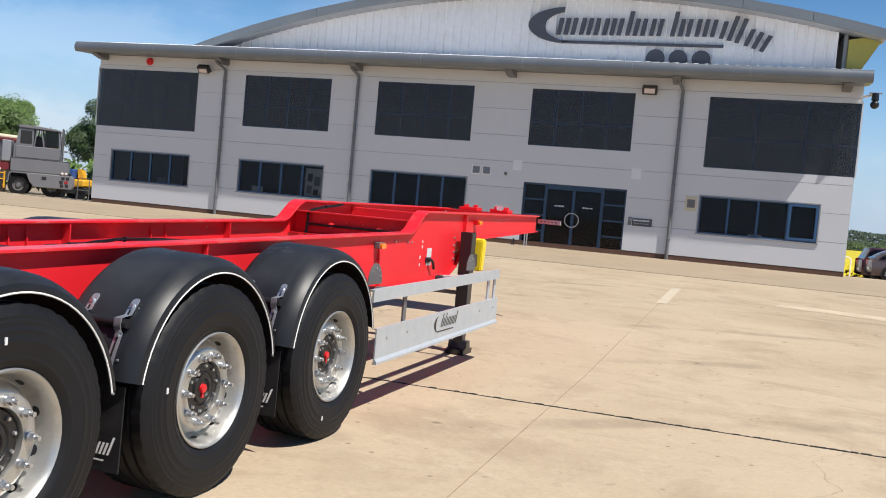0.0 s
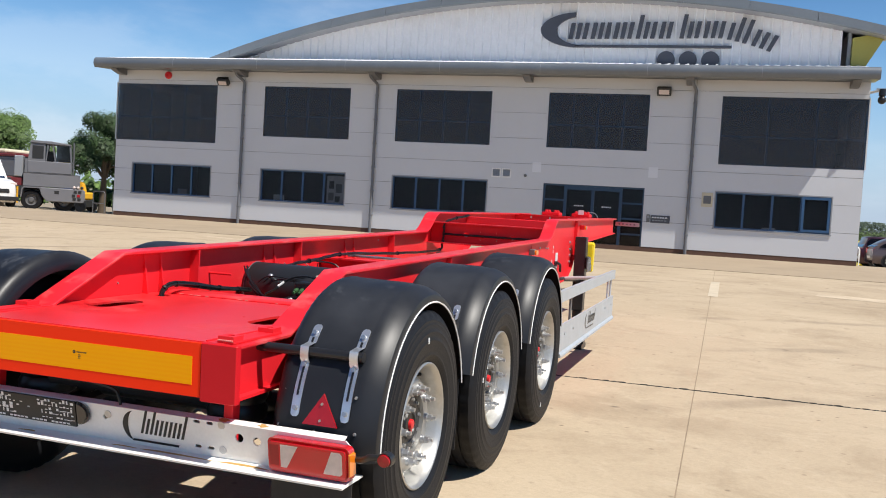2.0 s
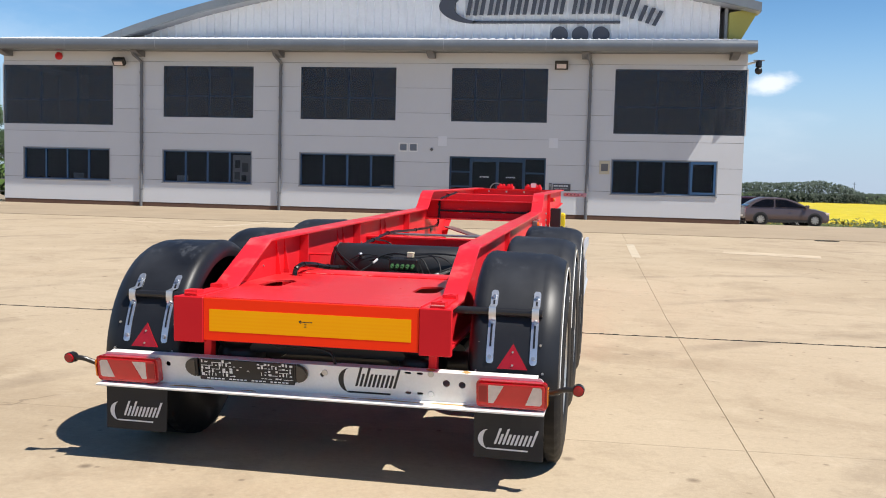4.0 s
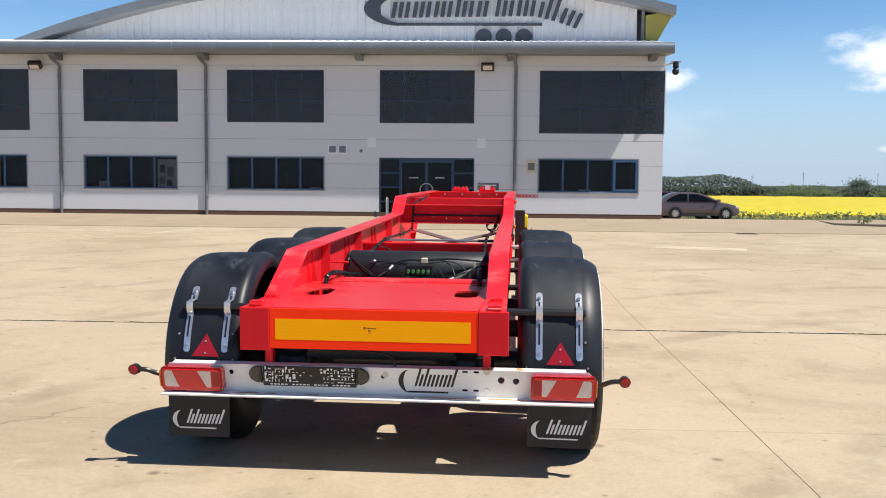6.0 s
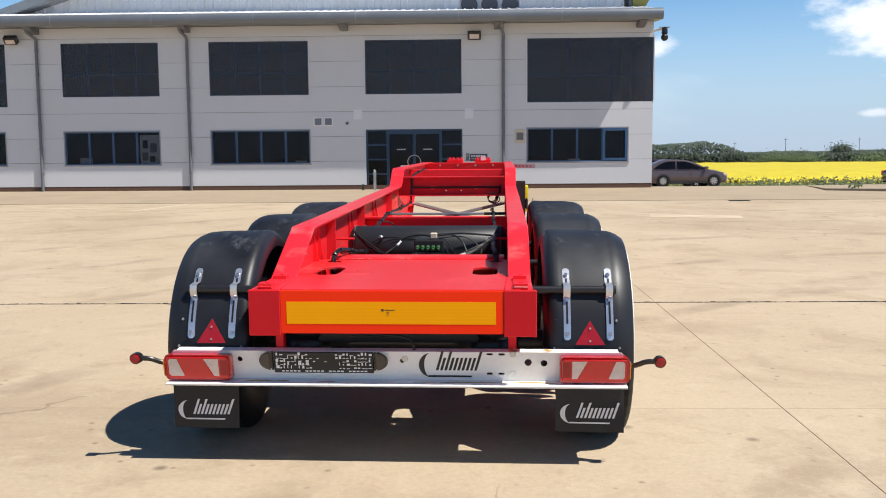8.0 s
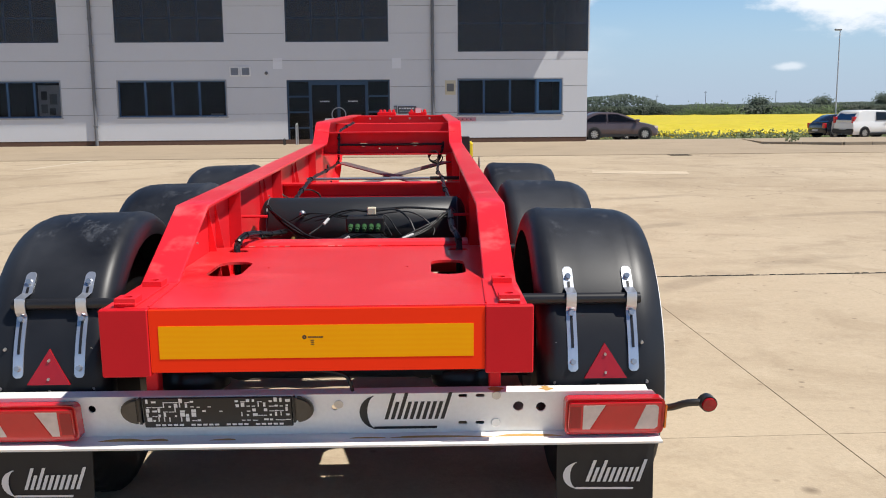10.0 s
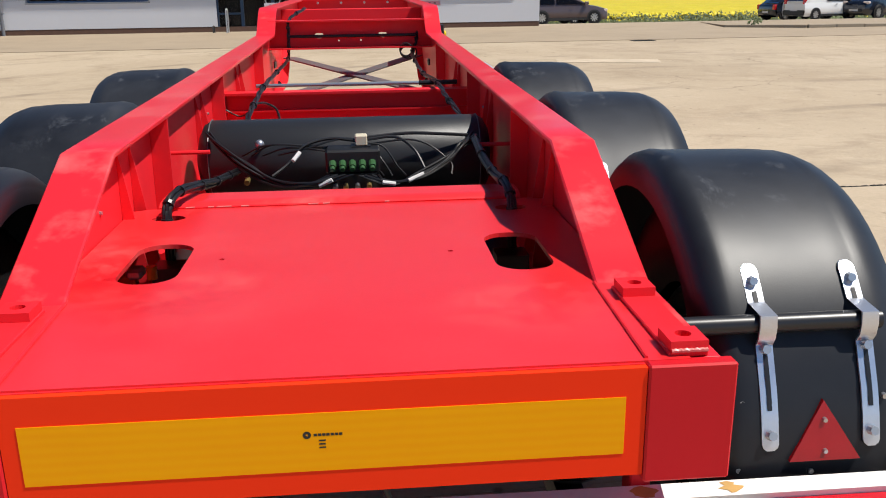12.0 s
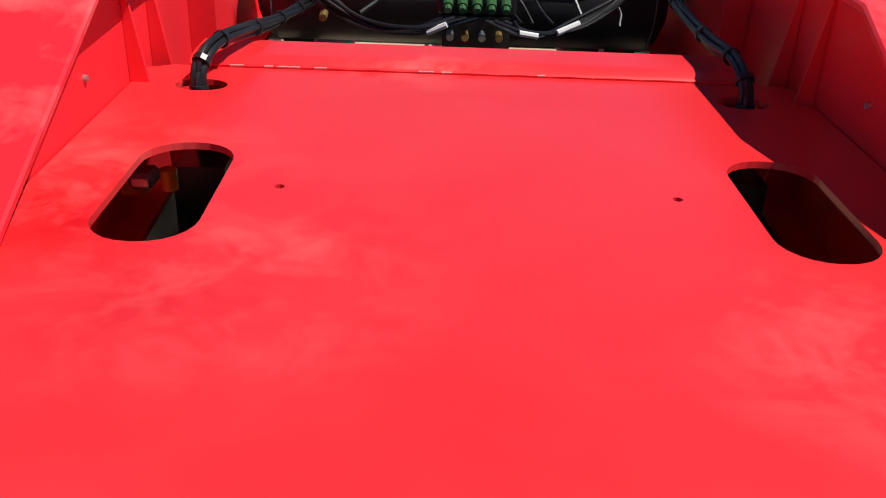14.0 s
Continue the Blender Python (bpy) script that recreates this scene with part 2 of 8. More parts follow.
def guard_plastic():
    """Black moulded plastic; pale dust, scuffs and a painted sky sheen lie where the top is level."""
    k = Nodes("mudguard_plastic", 0.36)
    k.b.inputs["Specular IOR Level"].default_value = 0.36
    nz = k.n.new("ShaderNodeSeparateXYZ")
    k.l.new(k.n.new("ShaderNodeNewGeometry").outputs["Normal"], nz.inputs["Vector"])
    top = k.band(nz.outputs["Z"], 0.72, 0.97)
    scuff = k.math("MULTIPLY", k.band(k.noise(9.0, 12, 0.80, 0.25, k.mapped((1.0, 0.55, 1.0), 0.5)), 0.50, 0.64), k.math("MULTIPLY", top, k.band(k.noise(2.3, 3), 0.36, 0.56)))
    film = k.math("MULTIPLY", k.band(k.noise(1.8, 6, 0.6), 0.25, 0.7), 0.26)
    f = k.math("MAXIMUM", k.math("MULTIPLY", scuff, 0.60), k.math("MULTIPLY", film, k.band(nz.outputs["Z"], -0.1, 0.9, 0.0, 1.0)))
    # dust colour is bluish to paint the sky's sheen on level tops
    col = k.mix(f, (0.0055, 0.0062, 0.0088), (0.130, 0.140, 0.162))
    k.put(k.b.inputs["Base Color"], col)
    under = k.band(nz.outputs["Z"], -0.25, -0.05, 0.55, 0.0)   # rougher where it faces down, so the inside looks darker
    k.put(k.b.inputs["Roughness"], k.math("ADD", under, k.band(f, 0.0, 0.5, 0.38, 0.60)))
    k.relief(k.noise(260, 4), 0.02)
    return k.m


def striped_film():
    """Reflective yellow film with faint level bands."""
    k = Nodes("yellow_reflective_film", 0.30)
    k.b.inputs["Specular IOR Level"].default_value = 0.10
    w = k.n.new("ShaderNodeTexWave")
    w.bands_direction = "Z"
    w.inputs["Scale"].default_value, w.inputs["Distortion"].default_value, w.inputs["Detail Scale"].default_value = 17.0, 1.5, 0.6
    k.l.new(k.tc, w.inputs["Vector"])
    f = k.math("ADD", k.math("MULTIPLY", w.outputs["Fac"], 0.22), k.math("MULTIPLY", k.noise(2.4, 5), 0.7))
    k.put(k.b.inputs["Base Color"], k.mix(k.band(f, 0.2, 0.9), (0.98, 0.37, 0.001), (1.0, 0.45, 0.003)))
    k.relief(k.noise(420, 3), 0.05)
    return k.m


def glass(name, colour, clear, rough=0.02, gloss=1.0):
    """A tinted pane: part clear, with the gloss of glass."""
    m = bpy.data.materials.new(name)
    m.use_nodes = True
    n, l = m.node_tree.nodes, m.node_tree.links
    n.clear()
    tr, df, gl = n.new("ShaderNodeBsdfTransparent"), n.new("ShaderNodeBsdfDiffuse"), n.new("ShaderNodeBsdfGlossy")
    tr.inputs["Color"].default_value = (*clear, 1)
    df.inputs["Color"].default_value = (*colour, 1)
    gl.inputs["Roughness"].default_value, gl.inputs["Color"].default_value = rough, (gloss, gloss, gloss, 1)
    add, mx, fr = n.new("ShaderNodeAddShader"), n.new("ShaderNodeMixShader"), n.new("ShaderNodeFresnel")
    fr.inputs["IOR"].default_value = 1.5
    out = n.new("ShaderNodeOutputMaterial")
    l.new(tr.outputs[0], add.inputs[0])
    l.new(df.outputs[0], add.inputs[1])
    l.new(fr.outputs[0], mx.inputs[0])
    l.new(add.outputs[0], mx.inputs[1])
    l.new(gl.outputs[0], mx.inputs[2])
    l.new(mx.outputs[0], out.inputs[0])
    return m


RED = material("red_paint", (0.78, 0.020, 0.030), 0.44, vary=0.10, scale=1.7, bump=0.015, bump_scale=180, stain=(0.70, 0.10, 0.10), stain_amount=0.22, stain_scale=1.6, coat=0.02, fine=0.03)
RED.node_tree.nodes["Principled BSDF"].inputs["Specular IOR Level"].default_value = 0.22
WELD = material("pale_pink_weld", (0.66, 0.22, 0.20), 0.4, vary=0.4, scale=60)
RED_TOP = material("red_paint_scuffed_top", (0.76, 0.018, 0.029), 0.36, vary=0.10, scale=2.2, bump=0.012, bump_scale=140, stain=(0.70, 0.20, 0.19), stain_amount=0.60, stain_scale=4.6, coat=0.2, fine=0.04)
TANK = material("dull_black_tank_paint", (0.019, 0.020, 0.023), 0.42, vary=0.25, scale=4, bump=0.05, bump_scale=200, stain=(0.055, 0.055, 0.058), stain_amount=0.45, stain_scale=3)
# a darker red than RED for end plates, locks and small parts
RED_DEEP = material("red_paint_darker", (0.60, 0.012, 0.02), 0.42, vary=0.12, scale=4, fine=0.02)
RED_DEEP.node_tree.nodes["Principled BSDF"].inputs["Specular IOR Level"].default_value = 0.16
BLACK_PLASTIC = material("black_plastic", (0.011, 0.011, 0.0125), 0.36, vary=0.2, scale=3, bump=0.05, bump_scale=250, stain=(0.10, 0.097, 0.093), stain_amount=0.30, stain_scale=2.6)
BLACK_PAINT = material("black_paint", (0.016, 0.016, 0.018), 0.35, vary=0.2, scale=5)
RUBBER = material("tyre_rubber", (0.0068, 0.0072, 0.0092), 0.55, vary=0.2, scale=5, bump=0.12, bump_scale=220, stain=(0.045, 0.044, 0.042), stain_amount=0.08, stain_scale=5)
RUBBER.node_tree.nodes["Principled BSDF"].inputs["Specular IOR Level"].default_value = 0.28
FLAP = material("mudflap_rubber", (0.007, 0.007, 0.010), 0.6, vary=0.15, scale=5, stain=(0.07, 0.065, 0.06), stain_amount=0.2, stain_scale=4)
RIM = material("silver_rim", (0.52, 0.515, 0.495), 0.40, metal=0.80, vary=0.14, scale=8, stain=(0.30, 0.275, 0.24), stain_amount=0.5, stain_scale=9)
ZINC = material("zinc_steel", (0.52, 0.53, 0.55), 0.34, metal=0.85, vary=0.12, scale=20, bump=0.05, bump_scale=200)
STRAP = material("zinc_strap", (0.66, 0.69, 0.75), 0.30, metal=0.8, vary=0.14, scale=20, bump=0.06, bump_scale=120)
GALV = material("galvanised_steel", (0.50, 0.53, 0.56), 0.48, metal=0.35, vary=0.12, scale=8, stain=(0.62, 0.64, 0.66), stain_amount=0.4, stain_scale=18)
WHITE_STEEL = material("white_painted_steel", (0.85, 0.838, 0.80), 0.38, vary=0.03, scale=4, stain=(0.60, 0.55, 0.46), stain_amount=0.18, stain_scale=5)
RUST = material("rust_stain", (0.48, 0.29, 0.085), 0.7, vary=0.35, scale=22)
WHITE = material("white_paint", (0.80, 0.80, 0.79), 0.45, vary=0.05, scale=9)
DECAL_BLACK = material("black_decal", (0.012, 0.012, 0.013), 0.4, vary=0.1, scale=9)
DECAL_WHITE = material("white_decal", (0.70, 0.70, 0.72), 0.45, vary=0.06, scale=20)
ORANGE_RED = material("fluorescent_red_film", (1.0, 0.040, 0.006), 0.60, vary=0.02, scale=6, fine=0.01)
ORANGE_RED.node_tree.nodes["Principled BSDF"].inputs["Specular IOR Level"].default_value = 0.12
YELLOW_FILM = striped_film()
LENS_RED = material("red_lens", (0.58, 0.006, 0.012), 0.17, vary=0.10, scale=30, coat=0.7)
LENS_DARK = material("dark_red_lens", (0.33, 0.005, 0.010), 0.26, vary=0.12, scale=30, coat=0.2)
LENS_WHITE = material("clear_lens", (0.66, 0.55, 0.51), 0.2, vary=0.18, scale=40, coat=0.3)
SMOKED = material("smoked_lens", (0.035, 0.033, 0.032), 0.15, vary=0.3, scale=30, coat=0.6)
LENS_ORANGE = material("orange_lens", (0.85, 0.22, 0.01), 0.14, vary=0.1, scale=30, coat=0.8)
RED_PLASTIC = material("red_plastic", (0.62, 0.015, 0.02), 0.35, vary=0.08, scale=20)
CABLE = material("cable_sleeve", (0.009, 0.009, 0.010), 0.38, vary=0.2, scale=40, bump=0.1, bump_scale=300)
GREEN = material("green_fittings", (0.035, 0.10, 0.035), 0.35, vary=0.15, scale=60)
BRASS = material("brass_fitting", (0.62, 0.45, 0.16), 0.32, metal=0.8, vary=0.1, scale=60)
CREAM = material("cream_plastic", (0.60, 0.54, 0.40), 0.5, vary=0.08, scale=40)
YELLOW_PLASTIC = material("yellow_plastic", (0.82, 0.62, 0.02), 0.4, vary=0.08, scale=15)
GREY_STEEL = material("grey_steel", (0.15, 0.15, 0.155), 0.45, metal=0.3, vary=0.15, scale=7)
CONCRETE = yard_concrete()
DECK_RED = red_deck()
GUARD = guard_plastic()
FILLER = material("sandy_joint_filler", (0.285, 0.22, 0.152), 0.95, vary=0.45, scale=6, bump=0.5, bump_scale=60)
JOINT = material("black_joint_sealant", (0.034, 0.031, 0.027), 0.9, vary=0.3, scale=20, bump=0.6, bump_scale=45)
EARTH = material("gravel_ground", (0.27, 0.22, 0.155), 0.95, vary=0.2, scale=0.4, bump=0.4, bump_scale=30)
PAVING = material("pavement_concrete", (0.34, 0.265, 0.182), 0.9, vary=0.14, scale=0.8, bump=0.25, bump_scale=60, stain=(0.26, 0.21, 0.15), stain_amount=0.5, stain_scale=0.9, per_piece=0.05)
KERB = material("kerb_concrete", (0.29, 0.24, 0.175), 0.9, vary=0.15, scale=2, bump=0.3, bump_scale=60, per_piece=0.06)
ROAD_PAINT = material("worn_road_paint", (0.54, 0.46, 0.345), 0.8, vary=0.15, scale=3, bump=0.2, bump_scale=80, stain=(0.46, 0.39, 0.28), stain_amount=0.8, stain_scale=2.2)
PANEL = material("grey_cladding_panel", (0.63, 0.64, 0.67), 0.42, vary=0.03, scale=0.5, stain=(0.58, 0.585, 0.605), stain_amount=0.35, stain_scale=0.6, per_piece=0.02, fine=0.015)
PATCH = material("pale_grey_plate", (0.76, 0.77, 0.81), 0.4, vary=0.04, scale=3)
PANEL_GAP = material("cladding_joint", (0.24, 0.24, 0.25), 0.7)
TRIM_GREY = material("grey_metal_trim", (0.30, 0.31, 0.33), 0.4, metal=0.2, vary=0.06, scale=2)
PIPE_GREY = material("dark_grey_pipe", (0.15, 0.155, 0.17), 0.45, vary=0.08, scale=3)
GUTTER = material("grey_eaves_metal", (0.165, 0.185, 0.21), 0.36, metal=0.3, vary=0.06, scale=0.7, stain=(0.28, 0.30, 0.32), stain_amount=0.3, stain_scale=0.9)
CLADDING = material("white_corrugated_cladding", (0.83, 0.835, 0.85), 0.32, vary=0.03, scale=0.6, stain=(0.58, 0.58, 0.56), stain_amount=0.35, stain_scale=0.7)
ROOF = material("grey_roof_sheet", (0.20, 0.225, 0.25), 0.42, metal=0.2, vary=0.08, scale=0.5, stain=(0.29, 0.31, 0.32), stain_amount=0.4, stain_scale=0.6)
YELLOW_SOFFIT = material("yellow_soffit", (0.36, 0.34, 0.085), 0.6, vary=0.06, scale=1)
SIGN_DARK = material("dark_grey_sign_face", (0.075, 0.078, 0.095), 0.4, vary=0.05, scale=2)
DOOR_BLUE = material("dark_blue_door_frame", (0.014, 0.050, 0.115), 0.35, vary=0.06, scale=6)
BLUE_FRAME = material("blue_window_frame", (0.030, 0.092, 0.205), 0.35, vary=0.06, scale=6)
PLINTH = material("brown_brick_plinth", (0.12, 0.065, 0.045), 0.85, vary=0.3, scale=9, bump=0.3, bump_scale=40)
# near-black albedo puts the unlit look of the offices into the colour
ROOM = material("painted_dim_room", (0.022, 0.022, 0.026), 0.9, vary=0.2, scale=0.8)
PAPER = material("paper_white", (0.62, 0.62, 0.62), 0.8, vary=0.15, scale=5)
SCREEN = glass("solar_screen_glass", (0.029, 0.029, 0.035), (0.58, 0.58, 0.60), 0.08, 0.35)
WINDOW = glass("window_glass", (0.002, 0.002, 0.003), (0.74, 0.75, 0.77), 0.01, 0.30)
CAR_GLASS = glass("car_glass", (0.004, 0.004, 0.005), (0.18, 0.19, 0.20), 0.01, 0.6)

# ---- mesh helpers ----
def box(bm, x0, x1, y0, y1, z0, z1, m=None):
    vs = [bm.verts.new(Vector(p)) for p in ((x0, y0, z0), (x1, y0, z0), (x1, y1, z0), (x0, y1, z0), (x0, y0, z1), (x1, y0, z1), (x1, y1, z1), (x0, y1, z1))]
    for f in ((3, 2, 1, 0), (4, 5, 6, 7), (0, 1, 5, 4), (1, 2, 6, 5), (2, 3, 7, 6), (3, 0, 4, 7)):
        bm.faces.new([vs[i] for i in f])
    if m is not None:
        for v in vs:
            v.co = m @ v.co
    return vs


def prism(bm, outline, a, b, axis="x"):
    """An outline of 2D points, drawn out along an axis from a to b."""
    def at(p, s):
        return {"x": (s, p[0], p[1]), "y": (p[0], s, p[1]), "z": (p[0], p[1], s)}[axis]
    lo, hi = ([bm.verts.new(at(p, s)) for p in outline] for s in (a, b))
    n = len(outline)
    bm.faces.new(lo), bm.faces.new(list(reversed(hi)))
    for i in range(n):
        bm.faces.new((lo[(i + 1) % n], lo[i], hi[i], hi[(i + 1) % n]))


def rod(bm, p, q, r, seg=12, r2=None, caps=True):
    p, q = Vector(p), Vector(q)
    turn = (q - p).to_track_quat("Z", "Y").to_matrix()
    rings = []
    for c, rad in ((p, r), (q, r if r2 is None else r2)):
        rings.append([bm.verts.new(c + turn @ Vector((rad * math.cos(2 * math.pi * i / seg), rad * math.sin(2 * math.pi * i / seg), 0))) for i in range(seg)])
    for i in range(seg):
        bm.faces.new((rings[0][i], rings[0][(i + 1) % seg], rings[1][(i + 1) % seg], rings[1][i]))
    if caps:
        bm.faces.new(list(reversed(rings[0]))), bm.faces.new(rings[1])


def pipe(bm, points, r, seg=8):
    """A bent pipe through the points."""
    pts = [Vector(p) for p in points]
    rings, up = [], None
    for i, p in enumerate(pts):
        d = (pts[min(i + 1, len(pts) - 1)] - pts[max(i - 1, 0)]).normalized()
        if up is None:
            up = d.orthogonal().normalized()
        up = (up - d * up.dot(d)).normalized()
        side = d.cross(up)
        rings.append([bm.verts.new(p + r * (math.cos(2 * math.pi * k / seg) * up + math.sin(2 * math.pi * k / seg) * side)) for k in range(seg)])
    for a, b in zip(rings, rings[1:]):
        for k in range(seg):
            bm.faces.new((a[k], a[(k + 1) % seg], b[(k + 1) % seg], b[k]))
    bm.faces.new(list(reversed(rings[0]))), bm.faces.new(rings[-1])


def curve_points(points, steps=6):
    """A smooth line through the points."""
    p = [Vector(q) for q in points]
    p = [2 * p[0] - p[1]] + p + [2 * p[-1] - p[-2]]
    out = []
    for i in range(1, len(p) - 2):
        for s in range(steps):
            t = s / steps
            out.append(0.5 * (2 * p[i] + (p[i + 1] - p[i - 1]) * t + (2 * p[i - 1] - 5 * p[i] + 4 * p[i + 1] - p[i + 2]) * t**2 + (3 * p[i] - p[i - 1] - 3 * p[i + 1] + p[i + 2]) * t**3))
    return out + [p[-2]]


def lathe(bm, profile, centre, axis="x", seg=40, side=1):
    """Turn (distance along the axis, radius) round the axis through centre."""
    rings = []
    for d, r in profile:
        ring = []
        for i in range(seg):
            a = 2 * math.pi * i / seg
            o = {"x": (side * d, r * math.cos(a), r * math.sin(a)), "y": (r * math.cos(a), side * d, r * math.sin(a)), "z": (r * math.cos(a), r * math.sin(a), side * d)}[axis]
            ring.append(bm.verts.new(Vector(centre) + Vector(o)))
        rings.append(ring)
    for a, b in zip(rings, rings[1:]):
        for k in range(seg):
            bm.faces.new((a[k], a[(k + 1) % seg], b[(k + 1) % seg], b[k]))
    return rings


def ball(bm, centre, r, seg=10):
    bmesh.ops.create_uvsphere(bm, u_segments=seg, v_segments=max(4, seg // 2), radius=r, matrix=Matrix.Translation(centre))


def soften(bm, width, segments=1, angle=40):
    bm.normal_update()
    edges = [e for e in bm.edges if len(e.link_faces) == 2 and e.calc_face_angle(0) > radians(angle)]
    bmesh.ops.bevel(bm, geom=edges, offset=width, segments=segments, affect="EDGES", clamp_overlap=True)


def part(name, bm, mat, parent=None, label="", smooth=True):
    """Link a bmesh as one mesh object under a thing or a part."""
    bmesh.ops.recalc_face_normals(bm, faces=bm.faces)
    me = bpy.data.meshes.new(name)
    bm.to_mesh(me)
    bm.free()
    me.materials.append(mat)
    if smooth:
        for p in me.polygons:
            p.use_smooth = True
        me.set_sharp_from_angle(angle=radians(35))
    ob = new(name, me)
    ob.parent = parent
    return tagged(ob, label)


def thing(name, label, category, group="", kind="", m=None):
    ob = new(name)
    ob.empty_display_size = 0.2
    if m is not None:
        ob.matrix_basis = m
    return tagged(ob, label, category, group, kind)


def boxpart(name, mat, parent, dims, label="", bevel=0.0):
    bm = bmesh.new()
    box(bm, *dims)
    if bevel:
        soften(bm, bevel)
    return part(name, bm, mat, parent, label, smooth=bool(bevel))


# ---- ground ----
def ground_z(y):
    """The yard is level round the trailer, rises to the building, and falls behind it."""
    steps = ((-3000, -0.025), (7, -0.025), (29.6, 0.416), (44, -0.05), (48, -0.22), (58, -0.5), (3000, -0.5))
    return float(np.interp(y, [s[0] for s in steps], [s[1] for s in steps]))


def ground_sheet():
    xs = [-3000, -600, -150, -60, -30, -10, 10, 30, 60, 150, 600, 3000]
    ys = [-3000, -300, -60, -20, 7, 15, 22.5, 29.5, 36, 46, 58, 120, 400, 3000]
    bm = bmesh.new()
    grid = [[bm.verts.new((x, y, ground_z(y) - (0.06 if -40 < y < 46 else 0.1))) for x in xs] for y in ys]
    for a, b in zip(grid, grid[1:]):
        for i in range(len(xs) - 1):
            bm.faces.new((a[i], a[i + 1], b[i + 1], b[i]))
    return tagged(part("ground", bm, EARTH, None, smooth=False), "pale stony ground around the concrete yard", "ground", kind="structure")


ground = ground_sheet()

# ---- building ----
FY, BASE = 29.20, 0.44          # facade plane and foot
BX0, BX1 = -21.44, 7.10
WALL_TOP = 6.42
BAYS = (BX0, -15.59, -9.98, -4.33, 1.65, BX1)
ROWS_Z = (0.58, 1.47, 2.38, 3.29, 4.20, 5.12, 6.03, WALL_TOP)
UPPER = [(BX0 - 0.01, -16.78, 3.56, 5.88), (-14.71, -11.05, 3.91, 5.88), (-9.2, -5.5, 3.91, 5.88), (-3.43, 0.13, 3.91, 5.88), (2.51, BX1 + 0.01, 3.56, 5.88)]
LOWER = [(-20.59, -16.94, 1.395, 2.625), (-14.71, -11.12, 1.395, 2.625), (-9.19, -5.51, 1.395, 2.625), (2.52, 6.205, 1.395, 2.625)]
DOOR = (-3.43, 0.14, BASE - 0.02, 2.625)
OPENINGS = UPPER + LOWER + [DOOR]


def without_openings(x0, x1, z0, z1):
    """The rectangle less the openings, as rectangles."""
    xs = sorted({x0, x1} | {v for o in OPENINGS for v in o[:2] if x0 < v < x1})
    out = []
    for a, b in zip(xs, xs[1:]):
        cuts = sorted([(max(z0, o[2]), min(z1, o[3])) for o in OPENINGS if o[0] < (a + b) / 2 < o[1] and o[2] < z1 and o[3] > z0])
        low = z0
        for c, d in cuts:
            if c > low + 1e-4:
                out.append((a, b, low, c))
            low = d
        if z1 > low + 1e-4:
            out.append((a, b, low, z1))
    return out


def facade():
    bm = bmesh.new()
    for x0, x1, z0, z1 in without_openings(BX0, BX1, BASE - 0.02, WALL_TOP):
        box(bm, x0, x1, FY + 0.03, FY + 0.22, z0, z1)
    wall = tagged(part("wall_front", bm, PANEL_GAP, None, smooth=False), "light grey panel-clad front wall of a two-storey office block", "wall", kind="structure")
    return wall


wall_front = facade()

for name, x0, x1, y0, y1 in (("wall_left", BX0, BX0 + 0.2, FY + 0.221, 58), ("wall_right", BX1 - 0.2, BX1, FY + 0.221, 58), ("wall_back", BX0, BX1, 58.001, 58.2)):
    bm = bmesh.new()
    if name == "wall_back":
        box(bm, x0, x1, y0, y1, -0.2, 7.3)
    else:
        w = UPPER[0 if name == "wall_left" else -1]
        box(bm, x0, x1, y0, y1, -0.2, w[2]), box(bm, x0, x1, y0, y1, w[3], WALL_TOP), box(bm, x0, x1, y0 + 3.4, y1, w[2], w[3])
    tagged(part(name, bm, PANEL, None, smooth=False), "light grey panel-clad side wall", "wall", kind="structure")

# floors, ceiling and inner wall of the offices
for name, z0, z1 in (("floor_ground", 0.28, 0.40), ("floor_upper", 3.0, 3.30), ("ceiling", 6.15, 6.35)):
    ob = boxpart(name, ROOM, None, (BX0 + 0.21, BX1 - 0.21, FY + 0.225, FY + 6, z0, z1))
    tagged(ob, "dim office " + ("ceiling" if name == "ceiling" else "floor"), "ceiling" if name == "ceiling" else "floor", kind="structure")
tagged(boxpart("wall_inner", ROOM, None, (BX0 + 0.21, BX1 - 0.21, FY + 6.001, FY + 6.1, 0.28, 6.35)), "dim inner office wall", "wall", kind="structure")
tagged(boxpart("plinth", PLINTH, None, (BX0 + 0.02, BX1 - 0.02, FY + 0.010, FY + 0.0285, 0.25, 0.578)), "dark brown brick plinth under the cladding", "plinth", kind="structure")


